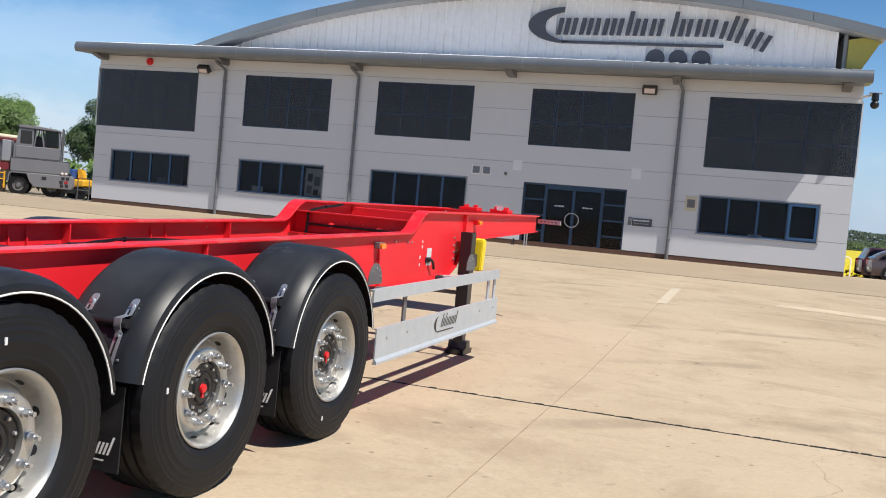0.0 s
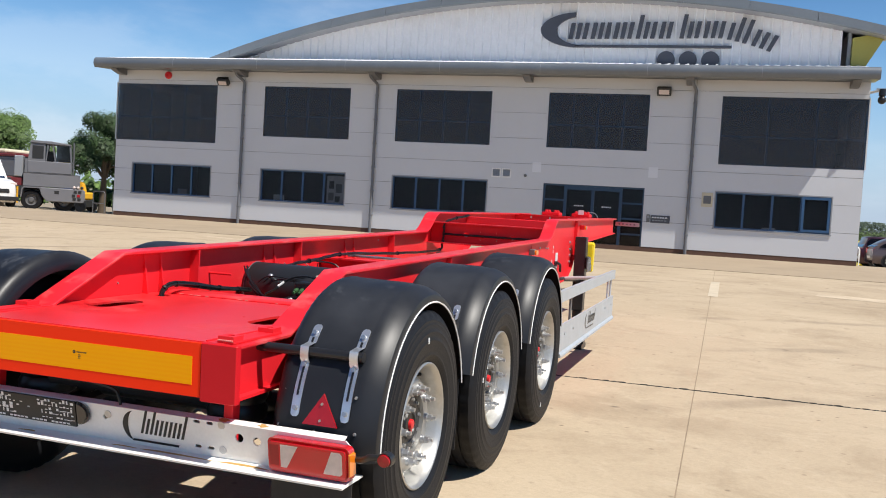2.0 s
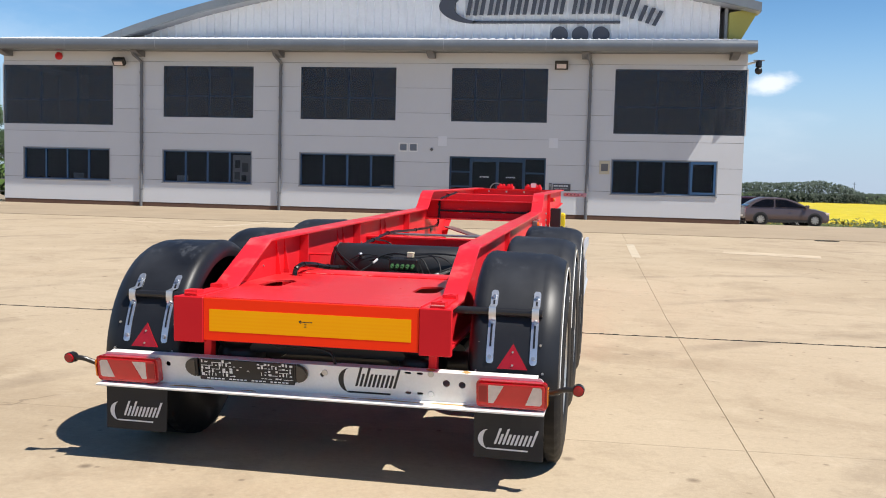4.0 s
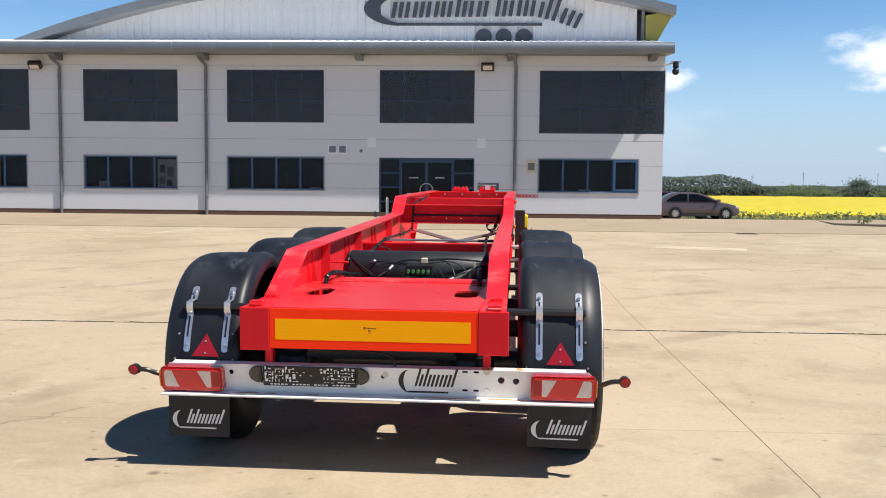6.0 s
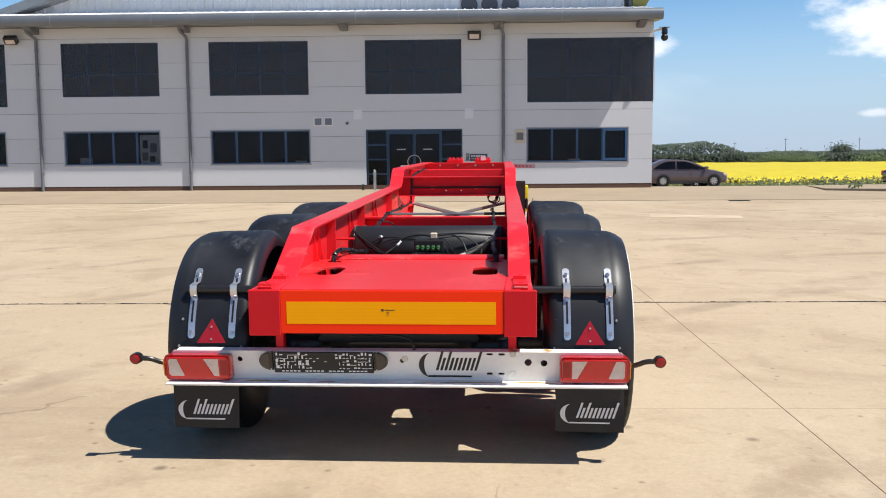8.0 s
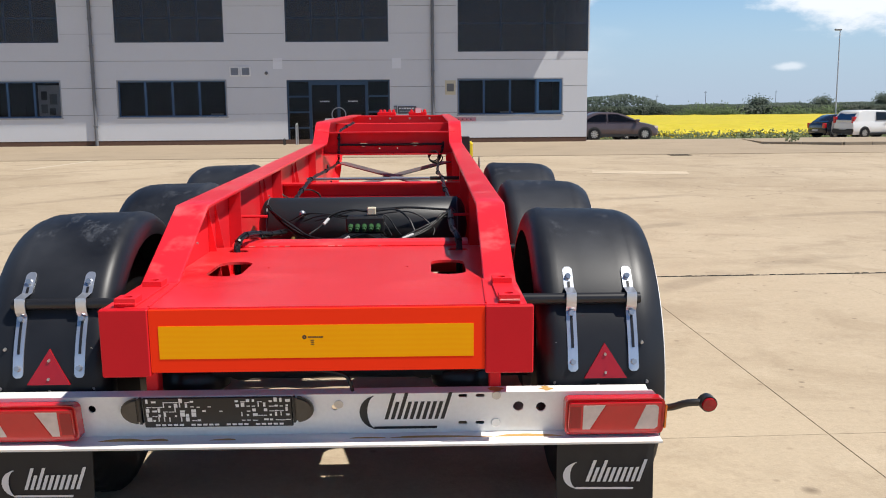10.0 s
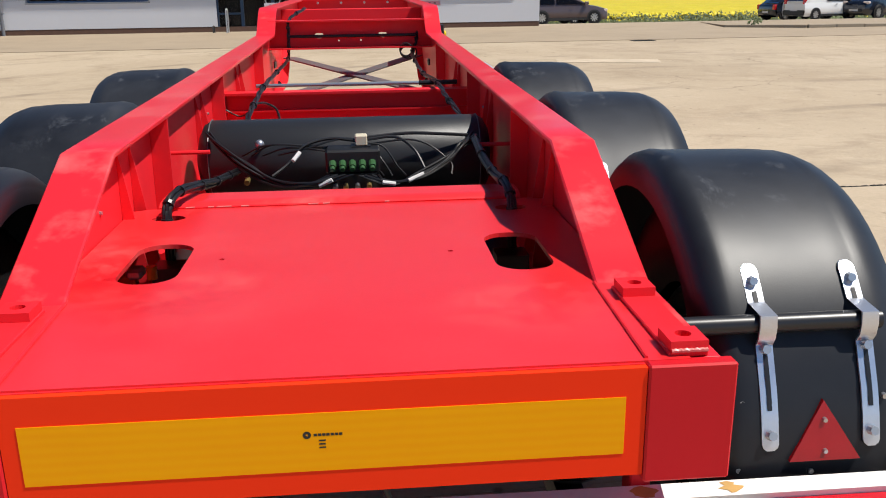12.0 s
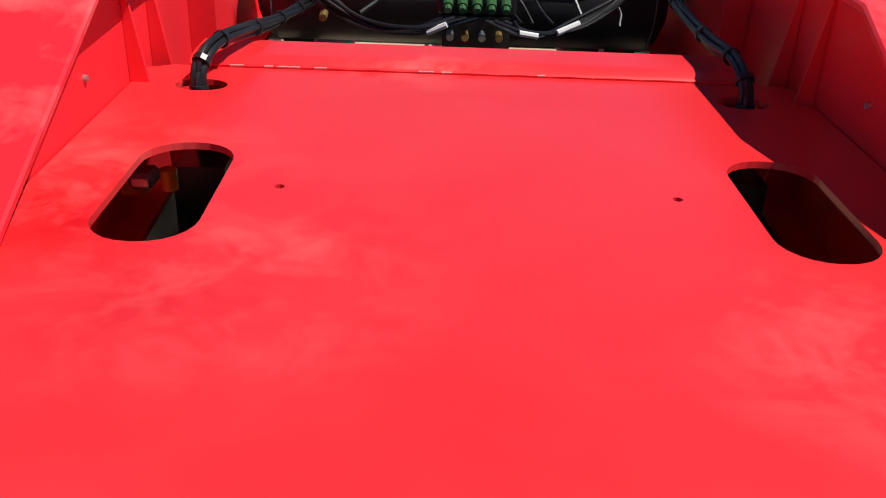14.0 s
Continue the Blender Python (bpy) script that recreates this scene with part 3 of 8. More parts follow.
def window(name, o, panes, screen, label):
    """A window: trim round it, blue frame with mullions, a pane to each light."""
    x0, x1, z0, z1 = o
    w = thing(name, label, "window", kind="structure")
    bm = bmesh.new()
    t = 0.05
    if not screen:
        box(bm, x0 - 0.05, x1 + 0.05, FY - 0.035, FY + 0.05, z0 - 0.05, z0 - 0.002)
    box(bm, x0 - 0.03, x0 + 0.012, FY - 0.012, FY + 0.06, z0, z1)
    box(bm, x1 - 0.012, x1 + 0.03, FY - 0.012, FY + 0.06, z0, z1)
    box(bm, x0 - 0.03, x1 + 0.03, FY - 0.014, FY + 0.06, z1 - 0.012, z1 + 0.03)
    part("window_trim", bm, TRIM_GREY if not screen else PANEL, w, smooth=False)
    bm = bmesh.new()
    yb = FY + (0.10 if screen else 0.07)
    for a, b, c, d in ((x0, x0 + t, z0, z1), (x1 - t, x1, z0, z1), (x0 + t, x1 - t, z0, z0 + t), (x0 + t, x1 - t, z1 - t, z1)):
        box(bm, a, b, yb, yb + 0.07, c, d)
    edges = [x0 + (x1 - x0) * p for p in panes]
    for e in edges[1:-1]:
        box(bm, e - 0.035, e + 0.035, yb, yb + 0.07, z0 + t, z1 - t)
    if screen:
        zt = z0 + (z1 - z0) * 0.42
        for a, b in zip(edges, edges[1:]):
            box(bm, a + 0.036, b - 0.036, yb + 0.002, yb + 0.066, zt - 0.03, zt + 0.03)
    part("window_frame", bm, BLUE_FRAME, w, "blue metal frame", smooth=False)
    if screen:
        bm = bmesh.new()
        box(bm, x0 + 0.013, x1 - 0.013, FY + 0.012, FY + 0.02, z0 + 0.004, z1 - 0.013)
        part("solar_screen", bm, SCREEN, w, "dark tinted solar screen", smooth=False)
    for a, b in zip(edges, edges[1:]):
        bm = bmesh.new()
        box(bm, a + 0.02, b - 0.02, yb + 0.03, yb + 0.042, z0 + 0.02, z1 - 0.02)
        part("pane", bm, WINDOW, w, smooth=False)
    return w


def side_light(name, x, way):
    """The return of a corner window: screen, blue frame and panes in the side wall."""
    z0, z1 = UPPER[0][2], UPPER[0][3]
    y0, y1 = FY + 0.222, FY + 3.62
    w = thing(name, "side return of a corner window behind a dark solar screen", "window", kind="structure")
    bm = bmesh.new()
    box(bm, *sorted((x - way * 0.012, x - way * 0.022)), y0, y1, z0 + 0.004, z1 - 0.004)
    part("solar_screen", bm, SCREEN, w, "dark tinted solar screen", smooth=False)
    bm = bmesh.new()
    xs = sorted((x - way * 0.09, x - way * 0.16))
    for k in range(4):
        yy = y0 + (y1 - y0 - 0.07) * k / 3
        box(bm, *xs, yy, yy + 0.07, z0 + 0.05, z1 - 0.05)
    box(bm, *xs, y0, y1, z0 + 0.002, z0 + 0.05), box(bm, *xs, y0, y1, z1 - 0.05, z1 - 0.002)
    part("window_frame", bm, BLUE_FRAME, w, "blue metal frame", smooth=False)
    for k in range(3):
        a = y0 + 0.07 + (y1 - y0 - 0.07) * k / 3
        bm = bmesh.new()
        box(bm, *sorted((x - way * 0.12, x - way * 0.132)), a - 0.02, a + (y1 - y0 - 0.07) / 3 - 0.05, z0 + 0.04, z1 - 0.04)
        part("pane", bm, WINDOW, w, smooth=False)


side_light("window_10", BX0, -1)
side_light("window_11", BX1, 1)
for i, o in enumerate(UPPER):
    n = 3 if i in (0, 4) else 4
    window(f"window_{i + 1}", o, [k / n for k in range(n + 1)], True, "large upper window behind a dark flush solar screen")
for i, o in enumerate(LOWER):
    w = window(f"window_{i + 6}", o, [0, 0.25, 0.5, 0.75, 1], False, "ribbon window with four lights in blue metal frames")
    if i == 3:   # the opening light stands a little proud
        x0, x1, z0, z1 = 5.29, 6.18, 1.44, 2.595
        bm = bmesh.new()
        for a, b, c, d in ((x0, x0 + 0.08, z0, z1), (x1 - 0.08, x1, z0, z1), (x0 + 0.08, x1 - 0.08, z0, z0 + 0.08), (x0 + 0.08, x1 - 0.08, z1 - 0.08, z1)):
            box(bm, a, b, FY - 0.03, FY + 0.068, c, d)
        part("casement", bm, BLUE_FRAME, w, "bright blue opening casement", smooth=False)
    if i == 1:
        bm = bmesh.new()
        box(bm, -11.98, -11.25, FY + 0.30, FY + 0.32, 0.401, 2.50)
        board = tagged(part("notice_board", bm, PAPER, smooth=False), "white notice board with papers behind the window", "notice board")
        for q, (u, v, w, h) in enumerate(((-11.90, 1.55, 0.22, 0.3), (-11.62, 1.50, 0.2, 0.22), (-11.60, 1.85, 0.25, 0.35), (-11.88, 2.0, 0.2, 0.3))):
            boxpart("pinned_sheet", ROOM if q % 2 else GREY_STEEL, board, (u, u + w, FY + 0.296, FY + 0.2995, v, v + h))
    # cabinets in the rooms behind
    for k in range(3):
        bx = o[0] + 0.3 + k * 1.1 + 0.2 * ((i * 3 + k) % 3)
        bm = bmesh.new()
        box(bm, bx, bx + 0.45, FY + 0.6 + 0.3 * k, FY + 0.65 + 0.3 * k, 0.401, 1.5 + 0.16 * ((k + i) % 4))
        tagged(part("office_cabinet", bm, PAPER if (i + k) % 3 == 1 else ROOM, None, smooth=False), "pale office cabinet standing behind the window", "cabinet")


def entrance():
    x0, x1, z0, z1 = DOOR
    d = thing("door_1", "double glazed entrance door in a blue frame with side lights", "door", kind="structure")
    yb = FY + 0.10
    edges = [x0, x0 + 0.80, x0 + 1.78, x0 + 2.76, x1]
    bm = bmesh.new()
    box(bm, x0, x0 + 0.06, yb, yb + 0.08, z0, z1), box(bm, x1 - 0.06, x1, yb, yb + 0.08, z0, z1), box(bm, x0 + 0.06, x1 - 0.06, yb, yb + 0.08, z1 - 0.06, z1)
    for e in edges[1:-1]:
        box(bm, e - 0.05, e + 0.05, yb - 0.002, yb + 0.08, z0, z1 - 0.06)
    for a, b in ((edges[0], edges[1]), (edges[3], edges[4])):
        for z in (0.98, 1.52, 2.06):
            box(bm, a + 0.06, b - 0.06, yb + 0.004, yb + 0.07, z - 0.03, z + 0.03)
    part("door_frame", bm, DOOR_BLUE, d, "blue metal frame", smooth=False)
    for a, b in zip(edges, edges[1:]):
        leaf = (a, b) in ((edges[1], edges[2]), (edges[2], edges[3]))
        bm = bmesh.new()
        box(bm, a + 0.04, b - 0.04, yb + 0.03, yb + 0.042, z0 + 0.02, z1 - 0.04)
        pane = part("door_leaf" if leaf else "side_light", bm, WINDOW, d, smooth=False)
        if leaf:
            bm = bmesh.new()
            for p, q, r, s in ((a + 0.05, b - 0.05, z0 + 0.02, z0 + 0.16), (a + 0.05, b - 0.05, 2.45, 2.56)):
                box(bm, p, q, yb + 0.006, yb + 0.064, r, s)
            part("door_rail", bm, DOOR_BLUE, pane, smooth=False)
            bm = bmesh.new()
            for k in range(5):
                box(bm, a + 0.33 + 0.07 * k, a + 0.385 + 0.07 * k, yb + 0.024, yb + 0.029, 1.86 + 0.01 * (k % 2), 1.91)
            part("door_lettering", bm, DECAL_WHITE, pane, "white lettering drawn as bars", smooth=False)
    bm = bmesh.new()
    c = Vector((edges[2], yb - 0.05, 1.43))
    pipe(bm, [c + 0.24 * Vector((math.cos(a), 0, math.sin(a))) for a in np.linspace(0, 2 * math.pi, 33)], 0.018, 8)
    part("door_handle", bm, ZINC, d, "round chrome pull handle")
    return d


entrance()

# ---- eaves, gable and roof ----
EY, EZ = 28.12, 6.545            # nose of the eaves


def eaves():
    prof = [(FY + 0.2, 6.44), (EY + 0.30, 6.38)]
    prof += [(EY + 0.17 + 0.17 * math.cos(a), EZ + 0.215 * math.sin(a)) for a in np.linspace(radians(240), radians(95), 12)]
    prof += [(FY + 0.2, 6.80), (FY + 0.2, 6.60)]
    bm = bmesh.new()
    prism(bm, prof, -21.86, 7.22, "x")
    e = tagged(part("eaves", bm, GUTTER), "grey rounded metal eaves along the office roof", "roof edge", kind="structure")
    bm = bmesh.new()
    prism(bm, [(EY + 0.34, 6.762), (31.49, 7.300), (31.49, 7.26), (EY + 0.34, 6.735)], -21.8, 7.16, "x")
    tagged(part("roof_low", bm, CLADDING, smooth=False), "pale metal sheet roof over the office", "roof", kind="structure")
    bm = bmesh.new()
    x = -21.76
    while x < 7.1:                    # standing seams of the low roof
        prism(bm, [(EY + 0.36, 6.768), (31.44, 7.290), (31.44, 7.332), (EY + 0.36, 6.795)], x, x + 0.05, "x")
        x += 0.333
    tagged(part("roof_rib", bm, CLADDING, e, "pale roof sheet ribs", smooth=False), kind="stuff")
    for x in [-21.86 + 3.65 * k for k in range(1, 8)]:
        bm = bmesh.new()
        prism(bm, [(EY + 0.17 + 0.173 * math.cos(a), EZ + 0.218 * math.sin(a)) for a in np.linspace(radians(250), radians(95), 10)] + [(EY + 0.2, EZ)], x - 0.006, x + 0.006, "x")
        part("eaves_joint", bm, TRIM_GREY, e)
    return e


eaves()
for x in (-15.59, -9.98, -4.16, 1.44, -21.16, 6.59):
    bm = bmesh.new()
    prism(bm, [(EY + 0.32, 6.37), (FY + 0.02, 6.43), (FY + 0.02, 6.20), (FY - 0.30, 6.20), (EY + 0.40, 6.30)], x - 0.13, x + 0.13, "x")
    tagged(part("eaves_bracket", bm, PIPE_GREY), "dark grey steel bracket under the eaves", "bracket", group="brackets under the eaves")

AX, AZ, AR, GY = -3.08, -33.91, 43.78, 31.5       # centre and radius of the roof arc, gable plane


def arc_z(x, r=AR):
    return AZ + math.sqrt(r * r - (x - AX) ** 2)


def gable():
    """Upright corrugated sheets up to the arc."""
    bm = bmesh.new()
    x, pts = -18.9, []
    while x < 6.39:
        for dx, dy in ((0, 0), (0.235, 0), (0.262, -0.07), (0.306, -0.07)):
            pts.append((x + dx, GY + dy))
        x += 0.333
    low = [bm.verts.new((px, py, 6.7)) for px, py in pts]
    high = [bm.verts.new((px, py, max(arc_z(px, AR - 0.29), 6.75))) for px, py in pts]
    for k in range(len(pts) - 1):
        bm.faces.new((low[k], low[k + 1], high[k + 1], high[k]))
    g = tagged(part("wall_gable", bm, CLADDING, smooth=False), "white corrugated metal gable above the office roof", "wall", kind="structure")
    return g


gable()
bm = bmesh.new()
xs = np.linspace(-19.5, 7.76, 60)
for y0, y1, t in ((30.75, 58.5, 0.06),):
    rows = [[bm.verts.new((x, y, arc_z(x, AR + o))) for y, o in ((y0, 0), (y1, 0), (y1, -t), (y0, -t))] for x in xs]
    for p, q in zip(rows, rows[1:]):
        for k in range(4):
            bm.faces.new((p[k], p[(k + 1) % 4], q[(k + 1) % 4], q[k]))
    bm.faces.new(rows[0]), bm.faces.new(list(reversed(rows[-1])))
main_roof = tagged(part("roof_main", bm, ROOF), "grey curved metal roof of the hall", "roof", kind="structure")
cuts = [-19.5 + 2.2715 * k for k in range(13)]
for a, b in zip(cuts, cuts[1:]):            # fascia sheets, one by one
    bm = bmesh.new()
    steps = np.linspace(a + 0.008, b - 0.008, 6)
    rows = [[bm.verts.new((x, y, arc_z(x, AR + o))) for y, o in ((30.70, 0.015), (30.70, -0.28), (30.78, -0.31), (30.80, 0.02))] for x in steps]
    for p, q in zip(rows, rows[1:]):
        for k in range(4):
            bm.faces.new((p[k], p[(k + 1) % 4], q[(k + 1) % 4], q[k]))
    bm.faces.new(rows[0]), bm.faces.new(list(reversed(rows[-1])))
    part("fascia_sheet", bm, ROOF, main_roof)
bm = bmesh.new()
rows = [[bm.verts.new((x, y, arc_z(x, AR - 0.30))) for y in (30.78, 31.6)] for x in xs]
for p, q in zip(rows, rows[1:]):
    bm.faces.new((p[0], p[1], q[1], q[0]))
tagged(part("roof_soffit", bm, TRIM_GREY), "dark grey underside of the roof overhang", "soffit", kind="structure")
for name, x in (("wall_hall_right", 6.58), ("wall_hall_left", -19.0)):
    bm = bmesh.new()
    prism(bm, [(31.56, 6.3), (58, 6.3), (58, arc_z(x) - 0.32), (31.56, arc_z(x) - 0.32)], x, x + 0.12, "x")
    tagged(part(name, bm, TRIM_GREY, smooth=False), "grey side wall of the hall", "wall", kind="structure")
bm = bmesh.new()                 # flaring edge of the roof at its low end
prism(bm, [(6.71, arc_z(6.7) - 0.50), (7.74, arc_z(7.74) - 0.06), (7.80, arc_z(7.74) - 0.10), (6.99, 6.95), (6.71, 6.95)], 31.3, 57.9, "y")
tagged(part("verge", bm, YELLOW_SOFFIT, smooth=False), "dull yellow sloping verge under the roof edge", "soffit", kind="structure")


# ---- the sign on the gable ----
def fascia_sign():
    """The firm's name as plain raised bars, with a crescent, a line and three discs."""
    sgn = thing("fascia_sign", "dark grey raised sign with crescent, bars and three discs", "sign")
    y0, y1 = GY - 0.16, GY - 0.05
    bm = bmesh.new()
    n = 20
    outer = [(-2.81 + 1.50 * math.cos(a), 8.53 + 0.66 * math.sin(a)) for a in np.linspace(radians(97), radians(265), n)]
    inner = [(-2.58 + 1.12 * math.cos(a), 8.50 + 0.56 * math.sin(a)) for a in np.linspace(radians(262), radians(112), n)]
    prism(bm, outer + inner, y0, y1, "y")
    part("crescent", bm, SIGN_DARK, sgn, smooth=False)
    bm = bmesh.new()
    box(bm, -2.96, 2.70, y0, y1, 7.88, 7.97)
    part("line", bm, SIGN_DARK, sgn, smooth=False)
    for x in (0.42, 1.20, 1.99):
        bm = bmesh.new()
        rod(bm, (x, y1, 7.44), (x, y0, 7.44), 0.32, 28)
        part("disc", bm, SIGN_DARK, sgn)
    bm = bmesh.new()
    prism(bm, [(-1.76 + 0.75 * math.cos(a), 7.10 + 0.14 * math.sin(a)) for a in np.linspace(0, math.pi, 14)], y0, y1, "y")
    part("small_arc", bm, SIGN_DARK, sgn, smooth=False)
    # upright slanted bars stand for the lettering: place and height
    strokes = []
    for x0, x1, tall in ((-3.16, 0.56, (9,)), (0.92, 4.14, (0, 7, 8))):
        k, x = 0, x0
        while x < x1:
            strokes.append((x, 0.86 if k in tall else 0.60))
            x += 0.262 + 0.05 * (k % 3 == 2)
            k += 1
    for x, h in strokes:
        drop = max(0.0, (x - 2.2) / 1.6)
        m = Matrix.Translation((x, 0, 8.19 + 0.012 * (x + 3) - 0.42 * drop ** 1.4)) @ Matrix.Rotation(radians(16 * drop), 4, "Y")
        bm = bmesh.new()
        for v in box(bm, -0.075, 0.075, y0, y1, 0, h):
            v.co.x += 0.16 * v.co.z
            v.co = m @ v.co
        part("letter_bar", bm, SIGN_DARK, sgn, smooth=False)
    return sgn


fascia_sign()


# ---- fittings on the front wall ----
def downpipe(x):
    d = thing("downpipe", "dark grey rainwater pipe with a swan neck", "pipe", group="downpipes on the front wall")
    bm = bmesh.new()
    pipe(bm, curve_points([(x - 0.10, EY + 0.5, 6.36), (x - 0.10, EY + 0.55, 6.22), (x + 0.0, FY - 0.12, 6.02), (x, FY - 0.075, 5.80), (x, FY - 0.075, 5.5)], 5) + [Vector((x, FY - 0.075, 0.42))], 0.055, 12)
    part("pipe", bm, PIPE_GREY, d)
    for z in (5.6, 4.7, 3.8, 2.9, 2.0, 1.1):
        bm = bmesh.new()
        box(bm, x - 0.068, x + 0.068, FY - 0.132, FY - 0.002, z - 0.02, z + 0.02)
        soften(bm, 0.008)
        part("pipe_clip", bm, PIPE_GREY, d)
    return d


for x in (-15.58, -9.97, 1.64):
    downpipe(x)


def floodlight(x, z, turn):
    f = thing("floodlight", "dark floodlight with a pale lens fixed under the eaves", "floodlight", group="floodlights on the front wall")
    m = Matrix.Translation((x, FY - 0.30, z)) @ Matrix.Rotation(radians(turn), 4, "X")
    bm = bmesh.new()
    vs = box(bm, -0.24, 0.24, -0.06, 0.14, -0.15, 0.15)
    soften(bm, 0.02)
    bm.transform(m)
    part("housing", bm, BLACK_PLASTIC, f)
    bm = bmesh.new()
    box(bm, -0.17, 0.17, -0.068, -0.0605, -0.10, 0.06)
    bm.transform(m)
    part("lens", bm, LENS_WHITE, f, "pale glass lens")
    bm = bmesh.new()
    box(bm, x - 0.04, x + 0.04, FY - 0.2, FY - 0.002, z - 0.04, z + 0.04)
    part("wall_arm", bm, GREY_STEEL, f)


floodlight(0.59, 5.95, 18)
floodlight(-16.41, 5.96, 40)


def wall_vent(x):
    v = thing("wall_vent", "white framed square louvre vent in the front wall", "vent", group="wall vents")
    bm = bmesh.new()
    for a, b, c, d in ((x - 0.17, x + 0.17, 2.76, 2.80), (x - 0.17, x + 0.17, 3.05, 3.09), (x - 0.17, x - 0.13, 2.80, 3.05), (x + 0.13, x + 0.17, 2.80, 3.05)):
        box(bm, a, b, FY - 0.02, FY - 0.002, c, d)
    part("frame", bm, WHITE, v, smooth=False)
    boxpart("backing", GREY_STEEL, v, (x - 0.13, x + 0.13, FY - 0.006, FY - 0.002, 2.80, 3.05))
    for k in range(6):
        bm = bmesh.new()
        prism(bm, [(FY - 0.018, 2.805 + 0.041 * k), (FY - 0.0065, 2.835 + 0.041 * k), (FY - 0.0065, 2.842 + 0.041 * k), (FY - 0.018, 2.812 + 0.041 * k)], x - 0.129, x + 0.129, "x")
        part("louvre", bm, TRIM_GREY, v, smooth=False)


wall_vent(-5.19)
wall_vent(-4.81)

bm = bmesh.new()
lathe(bm, [(0, 0.055), (-0.03, 0.055), (-0.04, 0.04), (-0.04, 0.0)], (-4.11, FY - 0.002, 2.86), "y", 16)
tagged(part("flue_cap", bm, GREY_STEEL), "small dark round flue cap on the wall", "flue")
for x in (-3.71, 0.39):
    tagged(boxpart("pale_patch", PATCH, None, (x - 0.16, x + 0.16, FY - 0.005, FY - 0.001, 3.0, 3.36)), "pale square blanking plate on the grey wall", "plate", group="blanking plates")
sg = thing("notice_board", "small cream notice with a grey panel on the wall", "sign")
boxpart("board", CREAM, sg, (2.07, 2.44, FY - 0.02, FY - 0.002, 2.09, 2.58), "", 0.004)
boxpart("print", GREY_STEEL, sg, (2.13, 2.38, FY - 0.024, FY - 0.0205, 2.20, 2.47))
sg = thing("name_plate", "dark grey name plate with pale bars beside the entrance", "sign")
boxpart("board", SIGN_DARK, sg, (0.41, 1.06, FY - 0.02, FY - 0.002, 1.44, 1.70), "", 0.004)
for k in range(6):
    boxpart("letter_bar", DECAL_WHITE, sg, (0.45 + 0.09 * k, 0.52 + 0.09 * k, FY - 0.023, FY - 0.0205, 1.60, 1.65))
for k in range(5):
    boxpart("letter_bar", TRIM_GREY, sg, (0.47 + 0.10 * k, 0.55 + 0.10 * k, FY - 0.023, FY - 0.0205, 1.51, 1.54))
sg = thing("entry_panel", "small steel door entry panel beside the entrance", "intercom")
boxpart("box", GREY_STEEL, sg, (0.27, 0.38, FY - 0.04, FY - 0.002, 1.45, 1.72), "", 0.006)
boxpart("speaker", TRIM_GREY, sg, (0.29, 0.36, FY - 0.044, FY - 0.0405, 1.60, 1.68))
sg = thing("alarm_bell", "round red alarm sounder on the wall under the eaves", "alarm")
bm = bmesh.new()
lathe(bm, [(0, 0.15), (-0.06, 0.15), (-0.11, 0.11), (-0.12, 0.0)], (-19.06, FY - 0.002, 6.22), "y", 20)
part("dome", bm, RED_PLASTIC, sg)
bm = bmesh.new()
box(bm, -19.10, -19.02, FY - 0.13, FY - 0.122, 6.17, 6.25)
part("badge", bm, RED_DEEP, sg)
sg = thing("security_camera", "dark dome security camera on a white arm at the corner", "camera")
bm = bmesh.new()
pipe(bm, [(BX1 + 0.001, FY + 0.3, 6.12), (BX1 + 0.10, FY - 0.05, 6.10), (BX1 + 0.28, FY - 0.35, 6.12)], 0.04, 8)
part("arm", bm, WHITE, sg, "white arm")
bm = bmesh.new()
lathe(bm, [(0.10, 0.05), (0.08, 0.10), (-0.12, 0.11), (-0.14, 0.09)], (BX1 + 0.30, FY - 0.38, 6.06), "z", 16)
ball(bm, (BX1 + 0.30, FY - 0.38, 5.80), 0.13, 16)
rod(bm, (BX1 + 0.30, FY - 0.38, 5.95), (BX1 + 0.30, FY - 0.38, 5.85), 0.06, 10)
part("dome", bm, BLACK_PLASTIC, sg)
bm = bmesh.new()
box(bm, BX1 + 0.12, BX1 + 0.48, FY - 0.42, FY - 0.34, 6.13, 6.17)
part("cap", bm, TRIM_GREY, sg)


def hoop(x, y, w, h, name, label, mat, turn=0):
    g = ground_z(y)
    bm = bmesh.new()
    r = min(0.12, w / 2 - 0.01)
    pts = [(-w / 2, 0, -0.05), (-w / 2, 0, h - r)] + [(-w / 2 + r - r * math.cos(a), 0, h - r + r * math.sin(a)) for a in np.linspace(0.3, math.pi / 2, 4)]
    pts += [(w / 2 - r + r * math.sin(a), 0, h - r + r * math.cos(a)) for a in np.linspace(0, math.pi / 2 - 0.3, 4)] + [(w / 2, 0, h - r), (w / 2, 0, -0.05)]
    pipe(bm, pts, 0.022, 10)
    if w > 0.6:
        rod(bm, (-w / 2, 0, h * 0.45), (w / 2, 0, h * 0.45), 0.022, 8)
    bm.transform(Matrix.Translation((x, y, g)) @ Matrix.Rotation(radians(turn), 4, "Z"))
    return tagged(part(name, bm, mat), label, "barrier")


